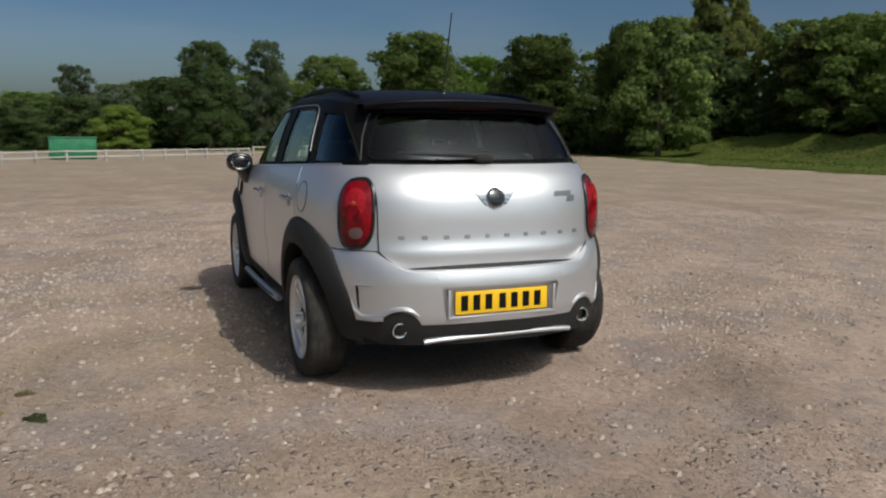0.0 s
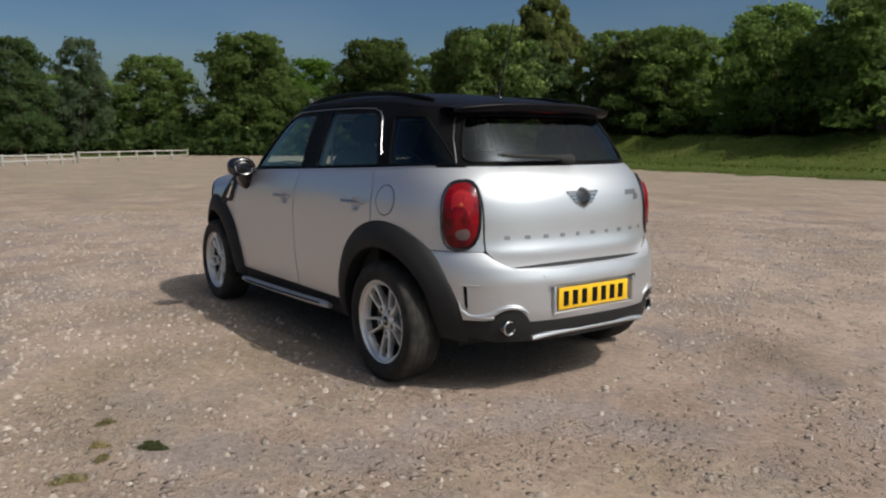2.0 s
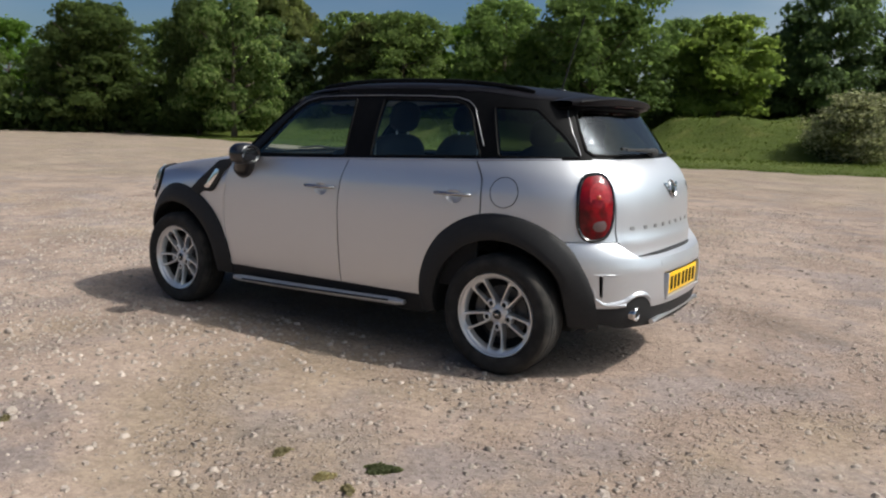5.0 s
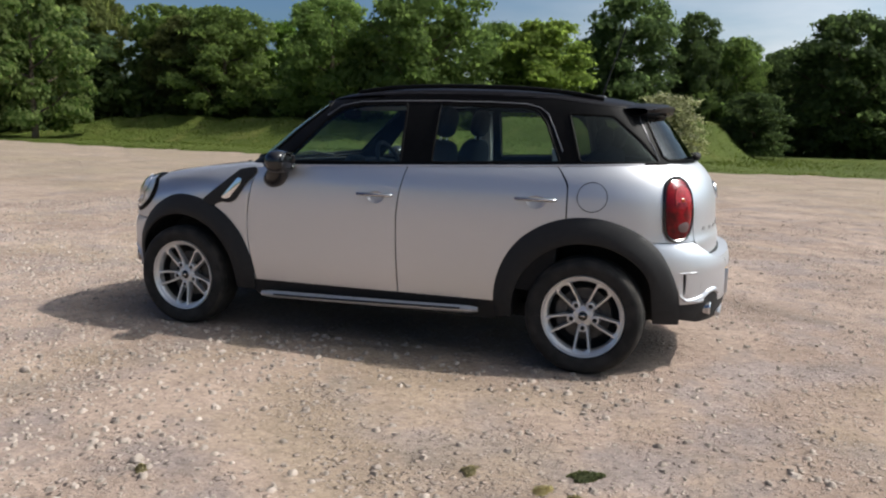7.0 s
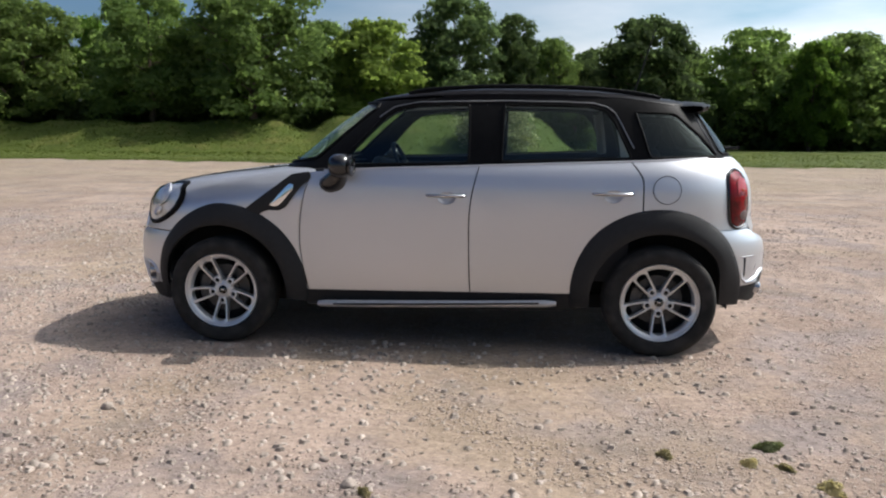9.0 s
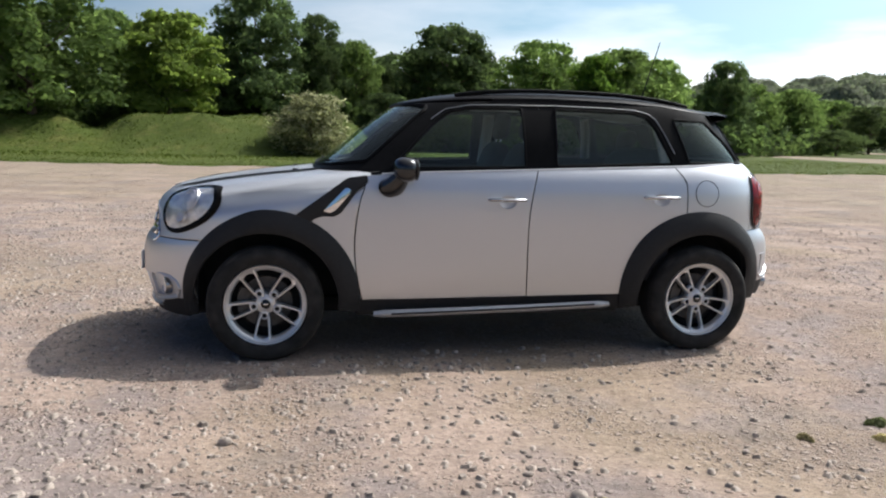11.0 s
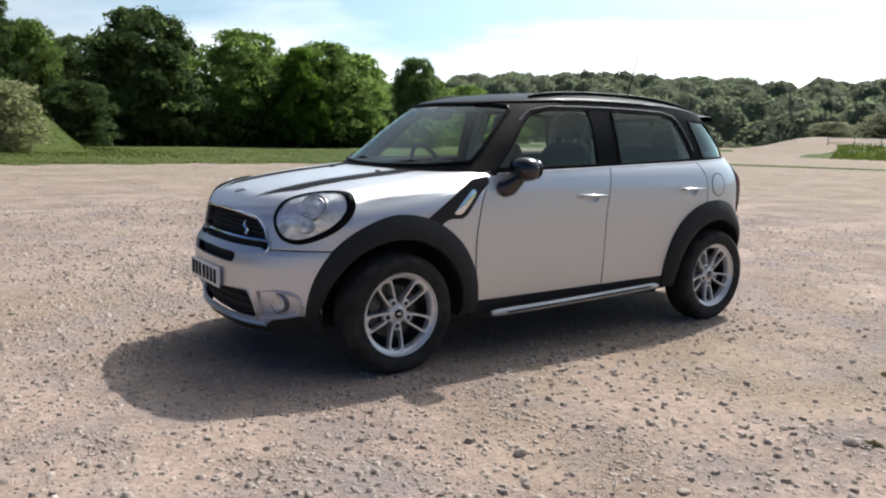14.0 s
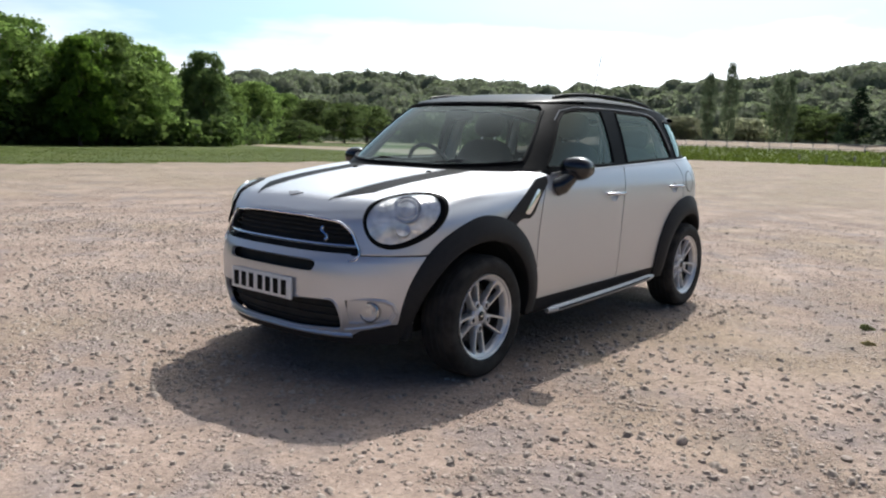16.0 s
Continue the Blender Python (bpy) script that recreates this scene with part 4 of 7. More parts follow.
PROTO_N = {"oak": 3, "elm": 2, "dark": 2}


def plant(kind, x, y, h, w, k, behind=False):
    """Sets a tree of that height and half-width."""
    which = (kind, "behind" if behind else k % PROTO_N.get(kind, 1))
    zb = float(bank(x, y)) if y > 20 and -75 < x < 39 and y < grass_edge(x) + 60 else float(rise(x, y))
    m = pose(x, y, zb - 0.05, 0, 0, (k * 67) % 360) @ Matrix.Diagonal((w * 2.35, w * 2.35, (h - zb) * 1.05, 1))
    if which not in PROTO:
        n = {"birch": 9500, "poplar": 3600, "conifer": 5000, "bush": 9000, "hawthorn": 11000, "sallow": 9000, "lime": 13000}.get(kind, 19000)
        PROTO[which] = make_tree(kind, 11 + 7 * len(PROTO), 6500 if behind else n, 1.45 if behind else 1.0)
        PROTO[which].matrix_basis = m
        return PROTO[which]
    src = PROTO[which]
    keep_scale = src.scale.copy()
    src.scale = (1, 1, 1)
    c = copy_thing(src, m)
    src.scale = keep_scale
    return c


WEST = [("dark", -59.3, -9.5, 3.6, 2.4), ("birch", -69.0, -5.8, 6.8, 2.2), ("willow", -56.1, -2.1, 3.2, 2.0), ("elm", -73.8, -0.2, 6.0, 2.4), ("dark", -57.7, 4.2, 8.0, 2.8),
        ("birch", -63.5, 9.6, 8.9, 2.5), ("elm", -66.9, 16.4, 8.2, 3.9), ("elm", -59.2, 22.1, 9.6, 4.8), ("bright", -62.3, 29.5, 8.4, 3.3), ("elm", -48.3, 28.2, 8.6, 4.1), ("elm", -41.0, 31.3, 8.8, 2.4)]
NORTH = [("lime", -36.5, 30.5, 8.5, 3.3), ("elm", -46.0, 36.5, 9.5, 3.4), ("ash", -43.0, 41.0, 12.2, 4.0), ("ash", -32.3, 38.9, 7.8, 2.8), ("elm", -29.1, 39.0, 8.3, 3.5), ("bright", -28.5, 45.4, 8.2, 2.3),
         ("oak", -21.0, 38.7, 8.6, 3.4), ("oak", -14.6, 37.9, 9.1, 4.0), ("oak", -13.9, 51.0, 8.6, 2.3), ("willow", -8.5, 41.5, 7.4, 2.9), ("dark", -4.0, 47.5, 9.6, 3.3), ("dark", -0.0, 49.6, 8.8, 2.0),
         ("oak", 2.8, 51.4, 7.4, 1.9), ("dark", 4.9, 53.1, 6.1, 1.8), ("dark", 9.0, 49.3, 8.4, 4.2)]
EAST = [("dark", 5.9, 61.1, 6.6, 2.2), ("oak", 16.7, 51.9, 8.0, 3.6), ("oak", 22.6, 50.3, 7.5, 3.8), ("bright", 19.5, 47.9, 6.8, 2.2), ("oak", 26.2, 52.3, 7.2, 3.1), ("dark", 37.2, 60.8, 8.2, 2.4), ("dark", 3.7, 39.8, 3.4, 1.9),
        ("hawthorn", -0.6, 33.4, 3.0, 1.75), ("poplar", 107.5, 40.0, 11.9, 1.1), ("poplar", 108.5, 37.3, 13.3, 1.2), ("poplar", 110.5, 31.4, 11.1, 1.2), ("poplar", 110.9, 29.8, 11.4, 1.1),
        ("conifer", 103.2, 19.2, 8.9, 3.0), ("conifer", 103.9, 15.0, 6.8, 3.4)]
FAR = [("bush", 80.7, 95.1, 6.7, 4.3), ("bush", 80.7, 88.4, 6.2, 3.7), ("bush", 93.8, 96.6, 6.5, 4.6), ("oak", 82.7, 106.4, 7.9, 5.2), ("oak", 67.0, 93.3, 8.4, 4.0), ("bush", 56.2, 69.9, 2.8, 2.8),
       ("bush", 35.3, 57.5, 1.9, 2.1), ("sallow", 118.5, 48.5, 6.0, 3.6), ("sallow", 122.0, 56.5, 6.2, 4.6), ("sallow", 112.0, 60.5, 4.6, 2.9), ("sallow", 124.0, 40.0, 6.0, 4.2), ("bush", 138.3, 36.0, 8.6, 6.5), ("bush", 133.0, 30.0, 7.2, 5.0), ("oak", 53.0, 82.0, 8.0, 3.6), ("oak", 60.0, 84.0, 7.6, 3.4)]
SECOND = [("elm", -36.5, 42.5, 9.2, 3.6), ("elm", -33.0, 45.0, 8.5, 3.2), ("birch", -66.0, -2.5, 5.2, 2.6), ("dark", -61.5, -5.5, 4.0, 2.6), ("oak", -68.2, 10.3, 6.8, 3.8), ("dark", -66.4, 2.2, 5.9, 3.6), ("oak", -63.7, -8.6, 4.3, 3.6), ("oak", -64.6, 24.3, 7.9, 4.1), ("dark", -53.8, 30.6, 7.5, 4.1), ("oak", -48.4, 35.5, 8.2, 4.0), ("dark", -42.1, 38.2, 8.4, 4.0),
          ("dark", -35.8, 43.6, 8.2, 3.6), ("oak", -24.6, 44.5, 8.1, 3.4), ("dark", -18.7, 45.4, 8.1, 3.4), ("dark", -10.6, 49.0, 7.5, 2.9), ("oak", 12.8, 56.2, 6.8, 3.4), ("dark", 20.4, 55.3, 6.8, 3.6)]
k = 0
FILL = [("oak", -8.0, 54.0, 7.6, 3.5), ("oak", 1.5, 56.0, 7.4, 3.5), ("dark", 6.5, 57.0, 7.2, 3.5), ("oak", 12.0, 60.0, 7.4, 3.6), ("oak", 19.0, 60.0, 7.2, 3.6), ("oak", 25.5, 58.5, 6.9, 3.5), ("oak", 31.0, 62.0, 6.9, 3.5), ("dark", 40.0, 66.0, 7.2, 3.5)]
for row in WEST + NORTH + EAST + FAR + SECOND + FILL:
    plant(*row, k, row in SECOND or row in FILL)
    k += 1


# shrubs and shade plants that close the foot of the woods
def undergrowth():
    rng = np.random.default_rng(5)
    ps, ds = [], []
    for x0, y0, x1, y1, h, depth, n in ((-76, -14, -62, 16, 2.4, 6, 6200), (-62, 16, -42, 37, 2.8, 7, 6200), (-42, 37, -10, 45, 2.7, 5, 7600), (-10, 47, 6, 50, 2.4, 4, 4200), (3, 49, 34, 53, 2.9, 5, 6400), (36, 60, 66, 86, 3.2, 8, 5000)):
        t = rng.uniform(0, 1, n)
        off = rng.uniform(-depth / 2, depth / 2, n)
        nx, ny = -(y1 - y0), x1 - x0
        ln = math.hypot(nx, ny)
        x, y = x0 + (x1 - x0) * t + nx / ln * off, y0 + (y1 - y0) * t + ny / ln * off
        top = h * (0.55 + 0.25 * np.sin(x * 0.9 + y * 0.4) + 0.2 * np.sin(x * 2.1 - y * 1.3))
        z = top * rng.uniform(0, 1, n) ** 0.7 + np.where((y > 22) & (x < 39), bank(x, y), 0)
        ps.append(np.stack([x, y, z], -1))
        ds.append(np.stack([rng.normal(0, 0.5, n), -np.ones(n) * 0.4, np.ones(n) * 0.7], -1))
    ob = quads_mesh("undergrowth", leaves(np.concatenate(ps), np.concatenate(ds), 0.26, rng, 0.7), LEAF["under"])
    return tagged(ob, "dark shrubs and shade plants at the foot of the trees", "undergrowth", kind="stuff")


undergrowth()


# rough grass on the bank and along the verge
def tussocks():
    rng = np.random.default_rng(8)
    n = 36000
    x = rng.uniform(-56, 36, n)
    d = rng.uniform(0, 1, n) ** 1.3 * 17
    y = grass_edge(x) + 0.2 + d
    tall_ = smooth((d - 3) / 5)
    z = swell(x, y) + bank(x, y) + 0.03
    h = 0.020 + 0.085 * tall_ * rng.uniform(0.3, 1.0, n) * (1 - smooth((x - 4) / 5) * 0.8)
    t = rng.uniform(0, 2 * math.pi, n)
    w = 0.018 + 0.02 * rng.uniform(0, 1, n)
    ux, uy = np.cos(t) * w, np.sin(t) * w
    lean = rng.normal(0, 0.06, (n, 2))
    v = np.stack([np.stack([x - ux, y - uy, z - 0.02], -1), np.stack([x + ux, y + uy, z - 0.02], -1),
                  np.stack([x + ux * 0.5 + lean[:, 0], y + uy * 0.5 + lean[:, 1], z + h], -1), np.stack([x - ux * 0.7 + lean[:, 0], y - uy * 0.7 + lean[:, 1], z + h * 0.8], -1)], 1)
    n = 10500
    a, r = np.radians(rng.uniform(-12, 27.5, n)), rng.uniform(68, 90, n)
    x, y = r * np.cos(a), r * np.sin(a)
    z = rise(x, y) + 0.02
    h = rng.uniform(0.08, 0.38, n) ** 1.2
    t = rng.uniform(0, 2 * math.pi, n)
    ux, uy = np.cos(t) * 0.07, np.sin(t) * 0.07
    lean = rng.normal(0, 0.10, (n, 2))
    far = np.stack([np.stack([x - ux, y - uy, z - 0.02], -1), np.stack([x + ux, y + uy, z - 0.02], -1),
                    np.stack([x + ux + lean[:, 0], y + uy + lean[:, 1], z + h], -1), np.stack([x - ux + lean[:, 0], y - uy + lean[:, 1], z + h * 0.8], -1)], 1)
    v = np.concatenate([v, far])
    ob = quads_mesh("rough_grass", v.reshape(-1, 3), leaf_material("grass blades", (0.052, 0.073, 0.014), (0.066, 0.085, 0.020), 0.42))
    return tagged(ob, "rough grass tussocks on the bank", "grass", kind="stuff")


tussocks()


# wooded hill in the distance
# canopy colours include the haze of the air in between, as grey-green
hazed_hill_mat = two_scale_ground("hazed hill foliage", (0.100, 0.120, 0.072), (0.120, 0.136, 0.084), (0.084, 0.104, 0.064), 0.95, 0.09, 0.9, 0.8, 1.6, 0.6)


def hill_height(az, r):
    ridge = np.interp(az, [-40, 0, 10, 22, 28, 36, 44, 52, 58, 66, 80], [20, 24, 25, 19, 16.0, 17.5, 19.5, 19.0, 16, 12, 5])
    return ridge * smooth((r - 150) / 190)


def hill():
    az = np.linspace(-60, 84, 100)
    rr = np.linspace(150, 620, 30)
    A, R = np.meshgrid(az, rr, indexing='ij')
    t = np.radians(A)
    Zh = hill_height(A, R) - 1.2 + 1.2 * smooth((R - 150) / 20)
    v = np.stack([R * np.cos(t), R * np.sin(t), Zh], -1).reshape(-1, 3)
    ob = link_mesh("hill", v, grid_faces(100, 30), far_mat)
    tagged(ob, "long green hill in the distance", "hill", kind="structure")
    rng = np.random.default_rng(21)
    # canopy: crowns on a jittered grid, one merged surface
    cell, size = 10.5, 70
    jit = rng.uniform(0.1, 0.9, (size, size, 2))
    rad, tall_ = rng.uniform(5.4, 9.8, (size, size)), rng.uniform(4.2, 11.0, (size, size))

    def canopy(x, y):
        i0, j0 = np.floor(x / cell).astype(int), np.floor(y / cell).astype(int)
        h = np.zeros_like(x)
        for di in (-1, 0, 1):
            for dj in (-1, 0, 1):
                i, j = (i0 + di) % size, (j0 + dj) % size
                cx, cy = (i0 + di + jit[i, j, 0]) * cell, (j0 + dj + jit[i, j, 1]) * cell
                d2 = ((x - cx) ** 2 + (y - cy) ** 2) / rad[i, j] ** 2
                h = np.maximum(np.maximum(h, 3.2), tall_[i, j] * np.sqrt(np.maximum(0, 1 - d2)))
        return h
    az, rr = np.linspace(0, 80, 560), np.linspace(158, 360, 150)
    A, R = np.meshgrid(az, rr, indexing='ij')
    t = np.radians(A)
    X, Y = R * np.cos(t), R * np.sin(t)
    H = canopy(X, Y) + rng.normal(0, 0.22, X.shape)
    Z = hill_height(A, R) - 1.0 + H * smooth((R - 158) / 14)
    ob = link_mesh("far_woods", np.stack([X + rng.normal(0, 0.3, X.shape), Y + rng.normal(0, 0.3, X.shape), Z], -1).reshape(-1, 3), grid_faces(560, 150), hazed_hill_mat, sharp=180)
    tagged(ob, "green woods covering the distant hill, haze mixed into their colour", "woods", kind="stuff")
    n = 100000
    a, r = rng.uniform(0, 80, n), rng.uniform(160, 358, n)
    t = np.radians(a)
    x, y = r * np.cos(t), r * np.sin(t)
    z = hill_height(a, r) - 1.0 + canopy(x, y) * smooth((r - 158) / 14) + rng.uniform(-0.2, 0.7, n)
    out = np.stack([rng.normal(0, 0.6, n), rng.normal(0, 0.6, n), np.ones(n)], -1)
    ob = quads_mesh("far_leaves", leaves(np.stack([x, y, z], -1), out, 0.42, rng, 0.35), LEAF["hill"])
    tagged(ob, "green woods covering the distant hill, haze mixed into their colour", "woods", kind="stuff")


hill()


# ---------------------------------------------------------------- fences and container
def knee_rail(pts, mat, label, height=0.62, gap=1.5, group="fences round the car park", lift=0.0):
    f = tagged(new("fence"), label, "fence", group)
    for (x0, y0), (x1, y1) in zip(pts[:-1], pts[1:]):
        ln = math.hypot(x1 - x0, y1 - y0)
        n = max(1, round(ln / gap))
        ang = math.degrees(math.atan2(y1 - y0, x1 - x0))
        for i in range(n + (1 if (x1, y1) == pts[-1] else 0)):
            t = i / n
            p = part("post", block(-0.05, 0.05, -0.05, 0.05, -0.1, height, 0.012), mat, f)
            p.matrix_basis = pose(x0 + (x1 - x0) * t, y0 + (y1 - y0) * t, lift, 0, 0, ang)
        for zc in (height - 0.06, height * 0.42):
            r = part("rail", block(0.0, ln, -0.085, -0.052, zc - 0.036, zc + 0.036, 0.008), mat, f)
            r.matrix_basis = pose(x0, y0, lift, 0, 0, ang)
    return f


knee_rail([(-27.2, -9.6), (-30.4, -6.5), (-33.3, -4.3), (-35.2, -1.1), (-38.3, 3.2), (-40.0, 4.7)], wood_white, "low pale wooden rail fence on the gravel edge", 0.54)
knee_rail([(-40.4, 5.0), (-43.8, 8.8), (-47.0, 12.8)], wood_grey, "low weathered grey wooden rail fence on the gravel edge")
knee_rail([(89.0, 0.0), (86.5, 20.0), (82.0, 32.5), (77.5, 41.5)], wood_white, "long pale rail fence beyond the grass", 1.05, 2.4, lift=1.0)
bol = None
for i in range(6):
    m = pose(70.5 + 0.9 * i, 17.0 - 2.1 * i, 0)
    if bol is None:
        bol = part("post", join(block(-0.07, 0.07, -0.07, 0.07, -0.1, 0.85, 0.02)), wood_grey, None)
        bol.name = "bollard"
        tagged(bol, "short weathered wooden post beside the grass verge", "post", "wooden posts")
        bol.matrix_basis = m
    else:
        copy_thing(bol, m)


def container():
    c = tagged(new("container"), "green steel storage container behind the fence", "container")
    part("body", block(-1.15, 1.15, -0.9, 0.9, 0.05, 1.35, 0.02), green_steel, c)
    for i in range(12):
        part("rib", block(-1.09 + 0.19 * i, -1.02 + 0.19 * i, -0.93, -0.895, 0.12, 1.28, 0.008), green_steel, c)
    part("lid", block(-1.2, 1.2, -0.95, 0.95, 1.34, 1.42, 0.02), green_steel, c, "green lid")
    part("skid", block(-1.1, 1.1, -0.8, 0.8, 0.0, 0.07, 0.01), dark, c)
    c.matrix_basis = pose(-37.6, -4.3, 0, 0, 0, 96) @ Matrix.Diagonal((0.92, 0.9, 0.78, 1))


container()


# ---------------------------------------------------------------- the car
def dense_line(pts, k):
    out = []
    for a, b in zip(pts[:-1], pts[1:]):
        out += [tuple(np.array(a) + (np.array(b) - np.array(a)) * j / k) for j in range(k)]
    return out + [pts[-1]]


car = tagged(new("car"), "silver compact crossover car with a black roof parked on gravel", "car")
WHEEL_X, WHEEL_Z = 1.2975, 0.322

# seams between the panels, as a function of height fraction
door_front = lambda t: -0.765 - 0.045 * np.sin(np.pi * np.clip(t * 1.1, 0, 1)) + 0.10 * np.clip(t - 0.82, 0, 1)
door_mid = lambda t: 0.205 - 0.01 * np.sin(np.pi * t) + 0.045 * np.clip((t - 0.55) / 0.45, 0, 1) ** 2
door_rear = lambda t: 1.175 - 0.06 * np.clip((t - 0.85) / 0.15, 0, 1) ** 1.5
G = 0.0035
sill_line = lambda a: 0.338 + 0.018 * (a + 0.75) / 1.55


def arch_cut(xc, r=0.44):
    ring = [(xc + r * math.cos(t), WHEEL_Z + r * math.sin(t)) for t in np.linspace(-0.6, math.pi + 0.6, 60)]
    return [(float(LOW.a_of_x(x, max(z, 0.2))), z) for x, z in ring]


CUT_F, CUT_R = arch_cut(-WHEEL_X), arch_cut(WHEEL_X)


def both(name, piece, mat, label="", smooth=True, parent=None, sharp=38):
    """A part on the left side and its twin on the right."""
    a = part(name, piece, mat, parent or car, label, smooth, sharp)
    b = part(name, mirrored(piece), mat, parent or car, label, smooth, sharp)
    return a, b


# inner liner behind the seams
liner = lambda a, z: LOW.at(a, z) * np.array([0.985, 0.972, 1.0])
both("door_liner", sheet(liner, *field(-0.95, 1.35, 0.30, lambda a: shoulder(a) - 0.02, 60, 16), [CUT_F, CUT_R], 0.0), dark)

# front wing behind the arch, doors, quarter panel
wings = both("wing", sheet(LOW.at, *field(-1.06, lambda t: door_front(t) - G, sill_line, shoulder, 14, 34), [CUT_F]), paint)
def cup_line(x, z, k=1.0):
    return [(x + 0.004 + 0.054 * k * math.cos(t), z - 0.010 + (0.042 if math.sin(t) < 0 else 0.030) * k * math.sin(t)) for t in np.linspace(0, 2 * math.pi, 32, endpoint=False)]


HANDLES = [(0.061, 0.920), (1.010, 0.944)]
fdoors = both("front_door", sheet(LOW.at, *field(lambda t: door_front(t) + G, lambda t: door_mid(t) - G, sill_line, shoulder, 60, 50), [cup_line(*HANDLES[0])]), paint)
rdoors = both("rear_door", sheet(LOW.at, *field(lambda t: door_mid(t) + G, lambda t: door_rear(t) - G, sill_line, shoulder, 60, 50), [CUT_R, cup_line(*HANDLES[1])]), paint)
GATE_Y = 0.585
gate_a = lambda z: np.array([LOW.a_rear(-GATE_Y + 0.03 * max(0.0, float(q) - 1.0) / 0.15, float(q)) for q in np.ravel(z)])
bump_top = lambda a: 0.739 + 0 * a
gate_t = lambda t: np.interp(t, np.linspace(0, 1, 24), gate_a(np.linspace(0.739, 1.15, 24)))
both("quarter_panel", sheet(LOW.at, *field(lambda t: door_rear(0.45 + 0.55 * t) + G, lambda t: gate_t(t) - G, bump_top, shoulder, 50, 26), [CUT_R]), paint)

# tailgate: drawn in y and z on the rear face, with rounded lower corners
gy = np.linspace(-GATE_Y + 0.004, GATE_Y - 0.004, 61)
gate_low = lambda y: 0.650 + 0.086 * np.clip((np.abs(y) - 0.43) / 0.155, 0, 1) ** 2.2
low_edge = gate_low(gy) + 0.004
GA = np.zeros((61, 27))
GZ = np.zeros((61, 27))
for i, y in enumerate(gy):
    for j, t in enumerate(np.linspace(0, 1, 27)):
        z = low_edge[i] * (1 - t) + 1.148 * t
        GZ[i, j] = z
        GA[i, j] = LOW.a_rear(y, z)
tail = lambda a, z: LOW.at(a, np.maximum(z, 0.735)) * np.array([1, 1, 0]) + np.stack([np.zeros_like(z), np.zeros_like(z), z], -1)
GA2 = np.array([[LOW.a_rear(gy[i], max(GZ[i, j], 0.735)) for j in range(27)] for i in range(61)])
tailgate = part("tailgate", sheet(tail, GA2, GZ), paint, car)
seam_y = np.concatenate([np.linspace(-GATE_Y, -0.42, 14), np.linspace(-0.38, 0.38, 14), np.linspace(0.42, GATE_Y, 14)])
seam_p = [LOW.at(LOW.a_rear(y, 0.737), 0.737) * np.array([1, 1, 0]) + np.array([0.0015, 0, float(gate_low(y)) + 0.0015]) for y in seam_y]
part("gate_seam", tube([tuple(p) for p in seam_p], 0.0032, 6), dark, tailgate, "dark gap round the tailgate")

# rear bumper: silver upper skin, black lower skin with arches over the tail pipes
EXH = 0.505


def rear_line(a):
    p = LOW.at(a, np.full(np.shape(a), 0.45))
    y = np.abs(p[..., 1])
    d = np.abs(y - EXH)
    hump = np.where(d < 0.098, 0.365 + np.sqrt(np.maximum(0.098 ** 2 - d ** 2, 0)), 0)
    base = np.where(y < EXH, 0.395, 0.402)
    return np.maximum(base, hump)


RA0, RA1 = 1.50, 2 * 2.38 - 1.50
shelf = lambda a: gate_low(LOW.at(a, np.full(np.shape(a), 0.72))[..., 1]) - 0.002
plate_hole = [(LOW.a_rear(y, z), z) for y, z in rounded([(-0.30, 0.43), (0.30, 0.43), (0.325, 0.572), (-0.325, 0.572)], 0.02)]
slot_l = [(float(LOW.a_of_x(x, z)), z) for x, z in rounded([(1.800, 0.472), (1.808, 0.452), (1.813, 0.462), (1.813, 0.560), (1.808, 0.574), (1.796, 0.574)], 0.004)]
slot_r = [(4.76 - a, z) for a, z in slot_l][::-1]
CUT_R2 = [(4.76 - a, z) for a, z in CUT_R][::-1]
rear_bumper = part("rear_bumper", sheet(LOW.at, *field(RA0, RA1, rear_line, shelf, 170, 26), [CUT_R, CUT_R2, plate_hole, slot_l, slot_r], 0.016), paint, car)
ra = np.linspace(RA0 + 0.12, RA1 - 0.12, 120)
ledge = []
for f_in, dz in ((1.0, -0.001), (0.985, 0.003), (0.955, 0.006)):
    ledge.append(LOW.at(ra, shelf(ra)) * np.array([f_in, f_in, 1]) + np.array([0, 0, dz]))
part("bumper_ledge", thicken(np.stack(ledge, 1).reshape(-1, 3), grid_faces(120, 3), 0.004, (1.5, 0, 0.0)), paint, rear_bumper)
back = lambda a, z: LOW.at(a, z) * np.array([0.975, 0.97, 1.0])
part("bumper_recess", sheet(back, *field(RA0 + 0.1, RA1 - 0.1, 0.30, 0.70, 80, 8), [CUT_R, CUT_R2], 0.0), cladding, rear_bumper, "black recess behind the bumper slots")
part("plate_recess", sheet(lambda a, z: LOW.at(a, z) * np.array([0.985, 1, 1]), *field(LOW.a_rear(-0.35, 0.5), LOW.a_rear(0.35, 0.5), 0.42, 0.59, 30, 6), [], 0.0), paint, rear_bumper, "silver recess round the number plate")
part("rear_valance", sheet(LOW.at, *field(RA0, RA1, lambda a: 0.288 + 0.030 * smooth((np.abs(LOW.at(a, np.full(np.shape(a), 0.4))[..., 1]) - 0.55) / 0.15), lambda a: rear_line(a) - 0.004, 170, 10), [CUT_R, CUT_R2], 0.03), cladding, rear_bumper, "black plastic lower bumper")

